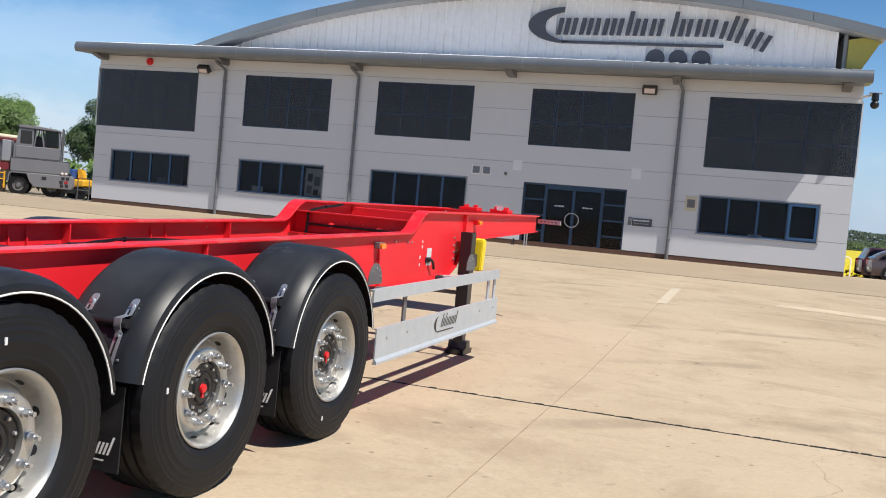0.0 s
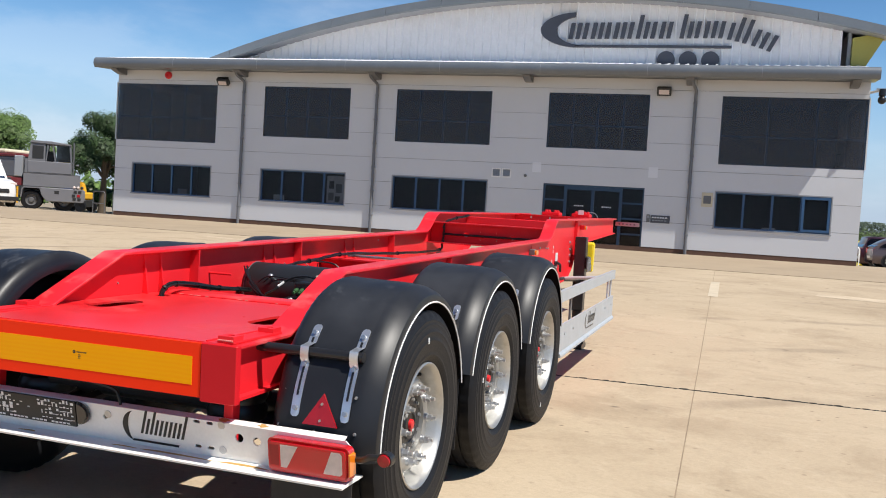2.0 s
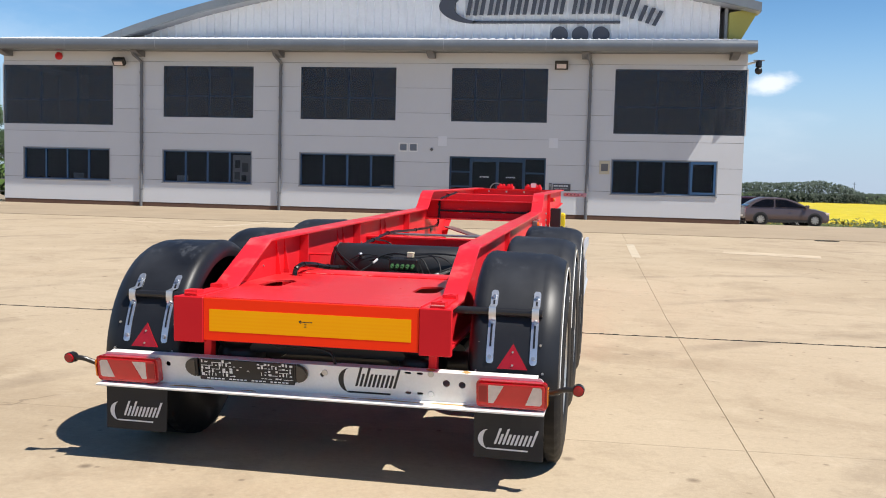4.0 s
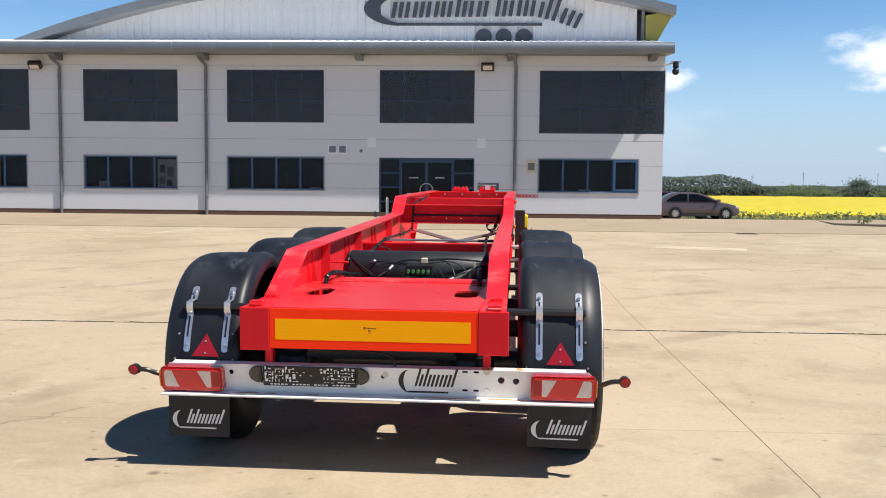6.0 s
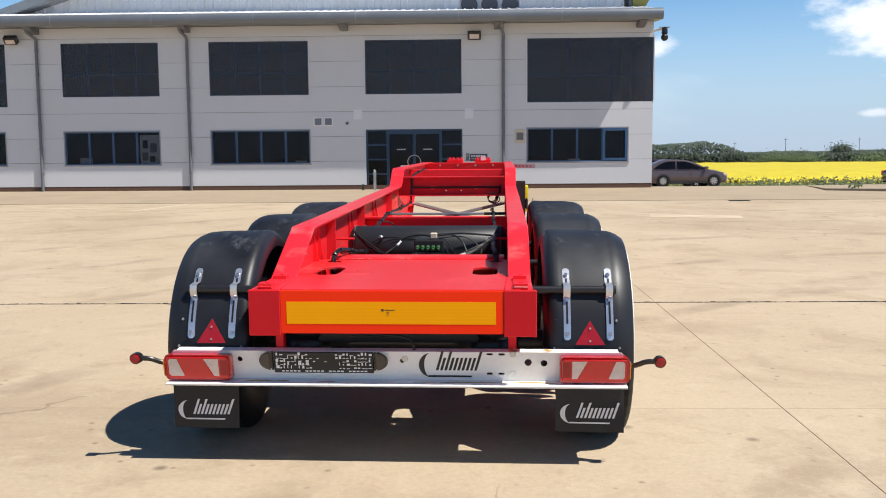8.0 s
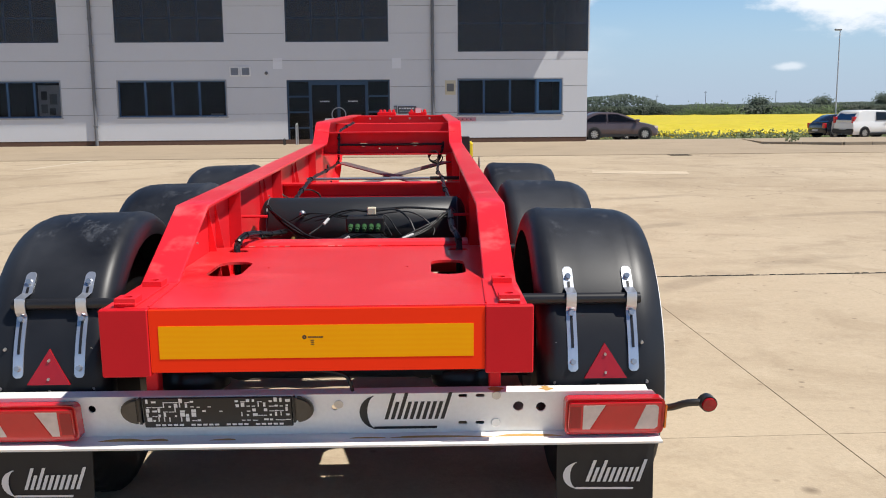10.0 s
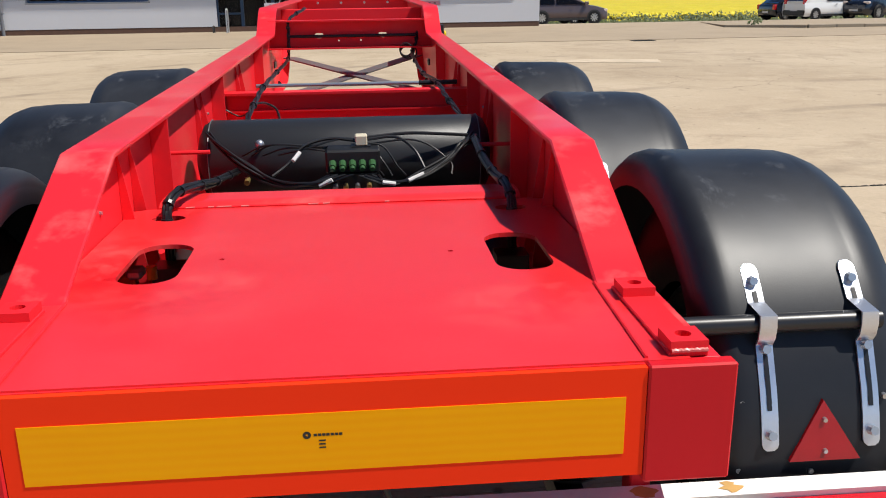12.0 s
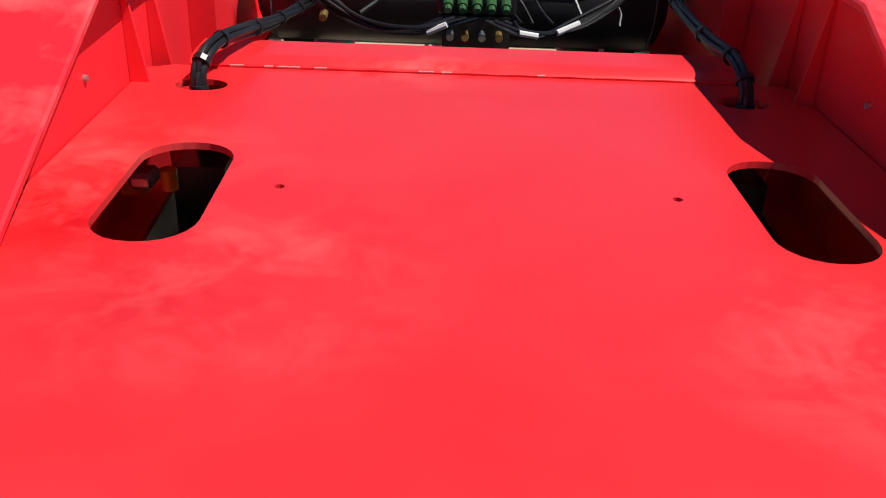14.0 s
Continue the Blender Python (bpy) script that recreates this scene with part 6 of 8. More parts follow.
# twisted looms that run forward over the cross-member to the neck
NECK_LOOMS = {-1: [(-0.42, 2.30, 0.93), (-0.432, 2.59, 1.035), (-0.445, 3.04, 1.062), (-0.452, 3.56, 1.090), (-0.495, 4.84, 1.057), (-0.514, 6.05, 1.054), (-0.512, 6.19, 1.12), (-0.508, 6.21, 1.254), (-0.498, 6.26, 1.365), (-0.395, 6.74, 1.444)],
              1: [(0.50, 2.30, 0.93), (0.508, 2.62, 1.029), (0.493, 3.07, 1.059), (0.486, 3.59, 1.088), (0.466, 4.37, 1.068), (0.478, 5.37, 1.067), (0.492, 6.10, 1.088), (0.530, 6.19, 1.165), (0.545, 6.24, 1.25)]}
for s, line in NECK_LOOMS.items():
    path = curve_points(line, 8)
    for k in range(3):
        twist = [p + Vector((0.0078 * math.cos(2.1 * k + 0.55 * q), 0, 0.0078 * math.sin(2.1 * k + 0.55 * q))) for q, p in enumerate(path)]
        hose([tuple(p) for p in twist], 0.0058, "cable_loom", steps=2, label="black cable loom twisted round itself")
    for q in range(5, len(path) - 4, 9):
        way = (path[q + 1] - path[q]).normalized() * 0.006
        bm = bmesh.new()
        rod(bm, path[q] - way, path[q] + way, 0.0185, 10)
        part("cable_tie", bm, BLACK_PLASTIC, trailer)
hose([(-0.45, 3.05, 1.05), (-0.418, 3.24, 1.03), (-0.37, 3.28, 0.995), (-0.35, 3.25, 0.93), (-0.35, 3.2, 0.88)], 0.006)
hose([(-0.655, 3.23, 1.03), (-0.60, 3.235, 0.99), (-0.541, 3.238, 0.968), (-0.46, 3.1, 1.03)], 0.004)
for k in range(3):
    a0 = 0.7 * k
    hose([(0.445 + 0.012 * k + (0.05 + 0.008 * k) * math.cos(a), 6.13 + 0.02 * k + 0.02 * math.sin(a), 1.115 - 0.012 * k + 0.05 * math.sin(a)) for a in np.linspace(a0, a0 + 2 * math.pi, 12)], 0.006, "coiled_cable")
for s in (-1, 1):
    bm = bmesh.new()
    rod(bm, (s * 0.663, 1.95, 1.00), (s * 0.50, 1.95, 1.00), 0.008, 8)
    part("tank_bracket", bm, RED, trailer)
hose([(-0.30, 0.12, 0.675), (-0.1, 0.14, 0.655), (0.06, 0.13, 0.640), (0.10, 0.12, 0.60), (0.105, 0.14, 0.52)], 0.007)
for k in range(5):
    hose([(-0.28 + 0.05 * k, 0.20, 0.66), (-0.24 + 0.05 * k, 0.21, 0.63), (-0.18 + 0.05 * k, 0.2, 0.655)], 0.004, steps=4)
# orange block placed to show through the left deck hole
bm = bmesh.new()
box(bm, -0.655, -0.605, 1.11, 1.16, 0.74, 0.78)
soften(bm, 0.006)
part("junction_lamp", bm, LENS_ORANGE, trailer, "orange block under the deck hole")
bm = bmesh.new()
box(bm, -0.605, -0.560, 1.02, 1.075, 0.795, 0.825)
soften(bm, 0.008)
cup = part("valve_cup", bm, ZINC, trailer, "pale metal valve cup under the deck hole")
bm = bmesh.new()
rod(bm, (-0.538, 1.045, 0.790), (-0.538, 1.045, 0.828), 0.015, 12)
part("valve_knob", bm, LENS_ORANGE, cup, "orange knob")
# black boxes under the deck, widened to keep its holes dark
bm = bmesh.new()
for x0, x1, y0, y1 in ((-0.56, 0.13, 0.3, 1.20), (0.1301, 0.56, 0.3, 0.62), (0.1301, 0.56, 1.02, 1.20)):
    box(bm, x0, x1, y0, y1, 0.58, 0.66)
part("underframe", bm, BLACK_PAINT, trailer)

# side guards, landing legs and fittings on the flanks ------------------
def rise(y):
    return 0.010 * (y - 4.1)


for s in (-1, 1):
    bm = bmesh.new()
    strip(bm, [4.03, 7.15], lambda y: 0.895 + rise(y), lambda y: 0.805 + rise(y), s * 1.222, s * 1.236)
    strip(bm, [4.03, 7.15], lambda y: 0.895 + rise(y), lambda y: 0.885 + rise(y), s * 1.200, s * 1.2219)
    rail = part("guard_rail", bm, GALV, trailer, "galvanised upper side guard rail")
    bm = bmesh.new()
    prof = [(1.200, 0.605), (1.222, 0.605), (1.222, 0.385), (1.240, 0.362), (1.240, 0.345), (1.205, 0.345), (1.205, 0.355), (1.212, 0.37), (1.212, 0.595), (1.200, 0.595)]
    lo = [bm.verts.new((s * x, 4.16, z)) for x, z in prof]
    hi = [bm.verts.new((s * x, 7.20, z + rise(7.2))) for x, z in prof]
    bm.faces.new(lo), bm.faces.new(list(reversed(hi)))
    for k in range(len(prof)):
        bm.faces.new((lo[(k + 1) % len(prof)], lo[k], hi[k], hi[(k + 1) % len(prof)]))
    plank = part("side_guard", bm, GALV, trailer, "broad galvanised lower side guard")
    bm = bmesh.new()
    y0, y1 = (5.35, 5.95) if s > 0 else (5.95, 5.35)
    lay_logo(bm, 0.0, 1.0, 0.43, 0.585, lambda u, v: (s * 1.2235, y0 + (y1 - y0) * u, v + rise(5.6)))
    part("guard_print", bm, DECAL_BLACK, plank, "dark mark drawn as bars", smooth=False)
    bolts("guard_bolt", ZINC, plank, [(s * 1.222, y, 0.52 + rise(y)) for y in (4.35, 4.75, 6.6, 7.05)], (s, 0, 0), 0.012, 0.006)
    for y in (4.72, 6.92, 7.13):
        bm = bmesh.new()
        box(bm, *sorted((s * 1.185, s * 1.2)), y - 0.03, y + 0.03, 0.36 + rise(y), 0.88 + rise(y))
        if y < 7:
            rod(bm, (s * 0.68, y, 0.80), (s * 1.184, y, 0.855), 0.022, 10)
        part("guard_strut", bm, GREY_STEEL if y < 6 else GALV, trailer, "dark steel guard strut")
    for yc in (4.66, 7.03):      # half-round hinge plates that carry the rails
        bm = bmesh.new()
        prism(bm, [(yc + 0.13 * math.cos(a), 0.865 + rise(yc) + 0.165 * math.sin(a)) for a in np.linspace(0, math.pi, 14)], s * 0.950, s * 0.958, "x")
        hinge = part("hinge_plate", bm, GREY_STEEL, trailer, "dark half-round hinge plate")
        bolts("hinge_bolt", ZINC, hinge, [(s * 0.958, yc + 0.095 * math.cos(a), 0.865 + rise(yc) + 0.125 * math.sin(a)) for a in (0.5, 1.0, 1.57, 2.2)], (s, 0, 0), 0.010, 0.008)
    # landing leg
    bm = bmesh.new()
    box(bm, *sorted((s * 0.735, s * 0.865)), 7.28, 7.42, 0.42, 1.27)
    soften(bm, 0.006)
    leg = part("landing_leg", bm, BLACK_PAINT, trailer, "black square landing leg")
    bm = bmesh.new()
    box(bm, *sorted((s * 0.75, s * 0.85)), 7.295, 7.405, 0.08, 0.419)
    soften(bm, 0.004)
    part("inner_tube", bm, BLACK_PAINT, leg)
    bm = bmesh.new()
    prism(bm, [(7.22, -0.024), (7.48, -0.024), (7.5, 0.03), (7.42, 0.045), (7.4, 0.12), (7.3, 0.12), (7.28, 0.045), (7.2, 0.03)], s * 0.70, s * 0.90, "x")
    part("leg_foot", bm, BLACK_PAINT, leg, "black sand-shoe foot")
    bm = bmesh.new()
    prism(bm, [(7.425, 1.25), (7.46, 1.25), (7.46, 0.80), (7.425, 0.70)], s * 0.75, s * 0.85, "x")
    rod(bm, (s * 0.80, 7.27, 0.78), (s * 0.66, 6.77, 0.80), 0.025, 10)
    part("leg_brace", bm, BLACK_PAINT, leg)
    bm = bmesh.new()
    box(bm, *sorted((s * 0.866, s * 0.90)), 7.27, 7.42, 0.90, 1.05)
    soften(bm, 0.02)
    part("gear_box", bm, BLACK_PAINT, leg)
    # yellow wheel chock in its holder
    bm = bmesh.new()
    prism(bm, [(7.52, 0.86), (7.62, 0.86), (7.67, 1.17), (7.63, 1.21), (7.53, 1.19)], s * 0.80, s * 0.91, "x")
    soften(bm, 0.012, 2)
    part("wheel_chock", bm, YELLOW_PLASTIC, trailer, "bright yellow plastic wheel chock")
    # side marker lamps
    for y, z in ((5.25, 1.14), (7.9, 1.37)):
        bm = bmesh.new()
        box(bm, *sorted((s * 0.679, s * 0.735)), y - 0.05, y + 0.04, z - 0.025, z + 0.03)
        soften(bm, 0.006)
        b = part("lamp_bracket", bm, RED_DEEP if y > 6 else GREY_STEEL, trailer)
        bm = bmesh.new()
        prism(bm, rounded(y, z, 0.095, 0.045, 0.018, 4), s * 0.7355, s * 0.752, "x")
        part("side_lamp", bm, LENS_ORANGE, b, "orange side marker lamp")
    # label, valve lever and small tags on the web
    boxpart("web_label", PAPER, trailer, (*sorted((s * 0.6785, s * 0.6805)), 6.47, 6.59, 0.93, 1.10), "white paper label")
    bm = bmesh.new()
    pipe(bm, curve_points([(s * 0.65, 6.50, 0.985), (s * 0.70, 6.49, 0.99), (s * 0.72, 6.54, 0.97), (s * 0.715, 6.60, 0.90)], 4), 0.014, 8)
    box(bm, *sorted((s * 0.65, s * 0.69)), 6.44, 6.56, 0.96, 1.01)
    part("valve_lever", bm, BLACK_PLASTIC, trailer, "black valve lever")
    for y, z in ((6.28, 0.93), (6.28, 1.0), (6.32, 1.10), (6.32, 1.15)):
        boxpart("web_tag", PAPER, trailer, (*sorted((s * 0.6785, s * 0.6800)), y, y + 0.025, z, z + 0.03))
    bolts("leg_bolt", ZINC, trailer, [(s * 0.679, y + 0.02, z) for y, z in ((7.235, 0.98), (7.23, 1.05), (7.225, 1.12), (7.22, 1.20))], (s, 0, 0), 0.014, 0.015)
bm = bmesh.new()
rod(bm, (-0.75, 7.35, 0.62), (0.75, 7.35, 0.62), 0.022, 10)
part("leg_shaft", bm, GREY_STEEL, trailer)

# ---- surroundings: materials ----
SILVER_CAR = material("bronze_grey_car_paint", (0.100, 0.076, 0.082), 0.34, metal=0.3, vary=0.03, scale=3, coat=0.35)
DARK_CAR = material("dark_blue_car_paint", (0.018, 0.022, 0.035), 0.22, metal=0.3, vary=0.03, scale=3, coat=0.9)
BLACK_CAR = material("black_car_paint", (0.012, 0.015, 0.02), 0.22, metal=0.2, vary=0.03, scale=3, coat=0.9)
WHITE_CAR = material("white_car_paint", (0.78, 0.78, 0.77), 0.3, vary=0.02, scale=3, coat=0.6)
WINE_CAR = material("wine_red_car_paint", (0.045, 0.012, 0.020), 0.30, metal=0.2, vary=0.03, scale=3, coat=0.5)
CAR_TRIM = material("black_car_trim", (0.02, 0.02, 0.021), 0.5, vary=0.1, scale=9)
TRACTOR_GREY = material("matt_grey_paint", (0.165, 0.167, 0.185), 0.55, vary=0.08, scale=1.2, stain=(0.15, 0.15, 0.155), stain_amount=0.4, stain_scale=1.5)
DARK_RED = material("dark_red_paint", (0.16, 0.02, 0.025), 0.5, vary=0.15, scale=3)
MACHINE_YELLOW = material("machine_yellow", (0.72, 0.38, 0.02), 0.5, vary=0.12, scale=3)
BLUE_DRUM = material("blue_plastic", (0.03, 0.08, 0.28), 0.5, vary=0.1, scale=3)
BARK = material("bark", (0.10, 0.075, 0.05), 0.9, vary=0.3, scale=6, bump=0.5, bump_scale=25)


def foliage(name, dark, light):
    """Leaves whose tone changes from leaf to leaf."""
    m = bpy.data.materials.new(name)
    m.use_nodes = True
    n, l = m.node_tree.nodes, m.node_tree.links
    b = n["Principled BSDF"]
    b.inputs["Roughness"].default_value = 0.6
    geo, rp = n.new("ShaderNodeNewGeometry"), n.new("ShaderNodeValToRGB")
    rp.color_ramp.elements[0].color, rp.color_ramp.elements[1].color = (*dark, 1), (*light, 1)
    l.new(geo.outputs["Random Per Island"], rp.inputs["Fac"])
    l.new(rp.outputs["Color"], b.inputs["Base Color"])
    return m


LEAF = foliage("oak_leaves", (0.040, 0.080, 0.018), (0.12, 0.20, 0.045))
LEAF_DARK = foliage("dark_leaves", (0.012, 0.032, 0.008), (0.042, 0.085, 0.018))
HEDGE = foliage("hedge_leaves", (0.016, 0.030, 0.016), (0.030, 0.050, 0.024))
BUSH = foliage("light_bush_leaves", (0.04, 0.075, 0.018), (0.10, 0.155, 0.04))
# far leaves are paled and blued, with distance haze painted in
WOOD_FAR = foliage("hazed_far_leaves", (0.032, 0.055, 0.038), (0.058, 0.088, 0.055))
WEEDS = foliage("weed_leaves", (0.05, 0.075, 0.02), (0.125, 0.155, 0.045))
BLOSSOM = foliage("rape_blossom", (0.58, 0.46, 0.015), (0.82, 0.68, 0.03))
FIELD_GREEN = material("far_green_field", (0.20, 0.27, 0.07), 0.9, vary=0.15, scale=0.02)


# ---- pavement, kerbs and marks ----
bm = bmesh.new()
strip(bm, [22.306, 29.6, 36, 44, 47.9], lambda y: ground_z(y) + (0.012 if y < 29.7 else 0.01), lambda y: ground_z(y) - 0.2, -60, 70)
pavement = tagged(part("pavement", bm, PAVING, smooth=False), "brown-grey concrete apron in front of the building", "pavement", kind="structure")


def island():
    """The raised kerbed strip beside the car park."""
    y0, y1, h = 25.6, 30.5, 0.11
    g = ground_z(25.6)
    bm = bmesh.new()
    prism(bm, [(12.5, y0 + 1.2), (14.7, y0 + 0.12), (70, y0 + 0.12), (70, y1), (15.3, y1), (12.9, y1 - 0.8)], g - 0.1, g + h - 0.01, "z")
    isl = tagged(part("traffic_island", bm, PAVING, smooth=False), "raised kerbed strip of worn ground by the car park", "island", kind="structure")
    rnd = random.Random(2)
    x = 14.7
    while x < 62:
        bm = bmesh.new()
        box(bm, x + 0.006, x + 0.909, y0, y0 + 0.118, g - 0.1, g + h + rnd.uniform(-0.006, 0.006))
        soften(bm, 0.015)
        part("kerb_stone", bm, KERB, isl)
        x += 0.915
    for k in range(2):
        a, b = Vector((12.5 + 1.1 * k, y0 + 1.2 - 0.54 * k, 0)), Vector((13.6 + 1.1 * k, y0 + 0.66 - 0.54 * k, 0))
        bm = bmesh.new()
        d = (b - a).normalized()
        q = Vector((d.y, -d.x, 0)) * 0.118
        box(bm, 0.006, (b - a).length - 0.006, -0.118, 0, g - 0.1, g + h)
        soften(bm, 0.015)
        bm.transform(Matrix.Translation(a) @ Matrix.Rotation(math.atan2(d.y, d.x), 4, "Z"))
        part("kerb_stone", bm, KERB, isl)


island()
bm = bmesh.new()
box(bm, 7.9, 8.5, 21.85, 22.2, ground_z(22.0) - 0.05, ground_z(22.0) + 0.008)
for k in range(6):
    box(bm, 7.94 + 0.09 * k, 7.99 + 0.09 * k, 21.88, 22.17, ground_z(22.0) + 0.0081, ground_z(22.0) + 0.014)
tagged(part("drain_cover", bm, JOINT, smooth=False), "dark iron drain grating set in the concrete", "drain cover")


FAINT_PAINT = material("nearly_worn_off_paint", (0.53, 0.432, 0.312), 0.85, vary=0.2, scale=2, bump=0.2, bump_scale=80, stain=(0.43, 0.335, 0.228), stain_amount=0.9, stain_scale=1.6)


def paint(name, points, label, mat=ROAD_PAINT):
    bm = bmesh.new()
    vs = [bm.verts.new((x, y, ground_z(y) + 0.004)) for x, y in points]
    bm.faces.new(vs)
    return tagged(part(name, bm, mat, smooth=False), label, "road marking", group="worn yard markings")


paint("bay_line", [(2.50, 14.9), (2.68, 14.9), (2.74, 18.4), (2.55, 18.4)], "worn pale painted bay line on the concrete")
paint("bay_line", [(4.6, 16.75), (6.6, 16.2), (6.75, 16.9), (4.75, 17.5)], "faint patch of worn-off paint on the concrete", FAINT_PAINT)
paint("bay_line", [(-12.1, 20.75), (-9.95, 20.15), (-9.9, 20.40), (-12.1, 21.0)], "faint patch of worn-off paint on the concrete", FAINT_PAINT)
paint("bay_line", [(-8.68, 19.4), (-8.50, 19.4), (-7.78, 22.0), (-7.96, 22.0)], "worn pale painted bay line on the concrete")
paint("bay_line", [(9.6, 33.0), (9.75, 33.0), (12.4, 37.5), (12.2, 37.5)], "worn pale painted bay line on the concrete")


# ---- vehicles ----
def loft(bm, rings, close=True):
    """Skin over cross sections of equal count; the ends are closed."""
    rows = [[bm.verts.new(p) for p in ring] for ring in rings]
    m = len(rows[0])
    for a, b in zip(rows, rows[1:]):
        for k in range(m):
            bm.faces.new((a[k], a[(k + 1) % m], b[(k + 1) % m], b[k]))
    bm.faces.new(list(reversed(rows[0]))), bm.faces.new(rows[-1])


def smooth_rings(rings, steps=4):
    """More cross sections between the given ones, on smooth lines."""
    lines = [curve_points(line, steps) for line in zip(*rings)]
    return [list(ring) for ring in zip(*lines)]


def car_section(x, half, low, high, round_=0.10):
    """One cross section of a body: tumblehome sides, rounded shoulders."""
    pts = []
    for y, z in ((-half * 0.90, low), (-half, low + 0.22 * (high - low)), (-half * 0.985, low + 0.62 * (high - low)), (-half * 0.93, high - 0.04), (-half * 0.70, high), (0, high + 0.015),
                 (half * 0.70, high), (half * 0.93, high - 0.04), (half * 0.985, low + 0.62 * (high - low)), (half, low + 0.22 * (high - low)), (half * 0.90, low)):
        pts.append((x, y, z))
    return pts


def road_wheel(parent, x, y, r, side, dark=False):
    bm = bmesh.new()
    lathe(bm, [(-0.10, r * 0.6), (-0.10, r * 0.93), (-0.07, r), (0.07, r), (0.10, r * 0.94), (0.105, r * 0.66), (0.08, r * 0.62)], (x, y, r), "y", 28, side)
    w = part("wheel", bm, RUBBER, parent, "black tyre")
    bm = bmesh.new()
    lathe(bm, [(0.06, r * 0.64), (0.09, r * 0.62), (0.05, r * 0.54), (0.03, r * 0.2), (0.06, r * 0.14), (0.06, 0.0)], (x, y, r), "y", 24, side)
    rim = part("rim", bm, CAR_TRIM, w)
    for k in range(9):
        a = 2 * math.pi * k / 9
        bm = bmesh.new()
        m = Matrix.Translation((x, y, r)) @ Matrix.Rotation(a, 4, "Y")
        box(bm, 0.02, r * 0.62, *sorted((side * 0.055, side * 0.092)), -0.028, 0.028, m)
        part("spoke", bm, RIM if not dark else CAR_TRIM, rim, smooth=False)


def car(name, label, place, turn, paint_, length, width, height, belt, nose, cabin, r=0.32, van=False):
    """A parked car, nose towards its own +x. cabin: where the windscreen starts, roof starts, roof ends, rear glass ends."""
    x, y = place
    c = thing(name, label, "van" if van else "car", m=pose(x, y, ground_z(y) + 0.01, 0, 0, turn))
    h, half, low = length / 2, width / 2, 0.20
    tall = van and length > 5
    a, b, d, e = cabin
    bm = bmesh.new()
    rings = []
    for t, wf, hi, lo in ((-h, 0.80, belt * 0.86, 0.42), (-h + 0.06, 0.90, belt * 0.97, 0.30), (-h + 0.30, 0.97, belt, low), (e, 1.0, belt, low), (0.0, 1.0, belt - 0.01, low), (a, 1.0, belt - 0.03, low),
                          (a + 0.25, 0.985, nose + 0.05, low), (h - 0.45, 0.95, nose - 0.03, low), (h - 0.18, 0.88, nose - 0.10, 0.22), (h - 0.04, 0.76, nose - 0.22, 0.28), (h, 0.66, nose - 0.32, 0.36)):
        rings.append(car_section(t, half * wf, lo, hi))
    loft(bm, smooth_rings(rings))
    body = part("body", bm, paint_, c)
    bm = bmesh.new()
    rings, wide = [], 1.10 if van else 1.0
    for t, wf, top in ((e, 0.93, belt + 0.02), (d - 0.1 if tall else (d + e) / 2, 0.86, belt + (height - belt) * (0.97 if tall else 0.62)), (d, 0.80, height - 0.02), ((b + d) / 2, 0.80, height), (b, 0.79, height - 0.03), ((a + b) / 2, 0.84, belt + (height - belt) * 0.56), (a, 0.92, belt - 0.02)):
        bot = belt - 0.06
        q = half * min(0.95, wf * wide)
        rings.append([(t, -half * 0.93, bot), (t, -q, top - 0.05 if top - bot > 0.15 else bot + 0.02), (t, -q * 0.9, top), (t, 0, top + 0.01), (t, q * 0.9, top), (t, q, top - 0.05 if top - bot > 0.15 else bot + 0.02), (t, half * 0.93, bot)])
    loft(bm, smooth_rings(rings, 5))
    part("cabin", bm, paint_, c)
    # glass set just proud of the cabin skin
    for s in (-1, 1):
        def at(t, f):
            wf = min(0.95, wide * float(np.interp(t, [e, d, b, a], [0.93, 0.80, 0.79, 0.92])))
            top = float(np.interp(t, [e, (d + e) / 2, d, b, (a + b) / 2, a], [belt, belt + (height - belt) * (0.9 if tall else 0.62), height, height, belt + (height - belt) * 0.56, belt])) - 0.09
            lo = belt + 0.02
            return (t, s * half * (0.935 + (wf - 0.935) * f) + s * 0.022, lo + (max(top, lo + 0.02) - lo) * f)
        cuts = ((b - 0.75 if van else (b + d) / 2 + 0.02, a - 0.22),) if van else ((e + 0.20, (b + d) / 2 - 0.05), ((b + d) / 2 + 0.03, a - 0.20))
        for t0, t1 in cuts:
            bm = bmesh.new()
            ts = np.linspace(t0, t1, 7)
            lo, hi = [bm.verts.new(at(t, 0)) for t in ts], [bm.verts.new(at(t, 1)) for t in ts]
            for k in range(6):
                bm.faces.new((lo[k], lo[k + 1], hi[k + 1], hi[k]))
            part("side_window", bm, CAR_GLASS, c, smooth=False)
        bm = bmesh.new()
        box(bm, a - 0.30, a - 0.12, *sorted((s * (half * 0.96), s * (half * 0.96 + 0.20))), belt + 0.02, belt + 0.15)
        soften(bm, 0.03)
        part("mirror", bm, paint_ if not van else CAR_TRIM, c)
        bm = bmesh.new()
        box(bm, -h + 0.75, h - 0.85, *sorted((s * half * 0.985, s * (half + 0.008))), low, low + 0.11)
        part("sill", bm, CAR_TRIM, c)
        for t in (h - 0.80, -h + 0.72):
            bm = bmesh.new()
            lathe(bm, [(0, r + 0.055), (0.012, r + 0.05), (0.012, 0.0)], (t, s * (half - 0.004), r), "y", 26, s)
            part("wheel_arch", bm, CAR_TRIM, c)
            road_wheel(c, t, s * (half - 0.075), r, s)
        bm = bmesh.new()
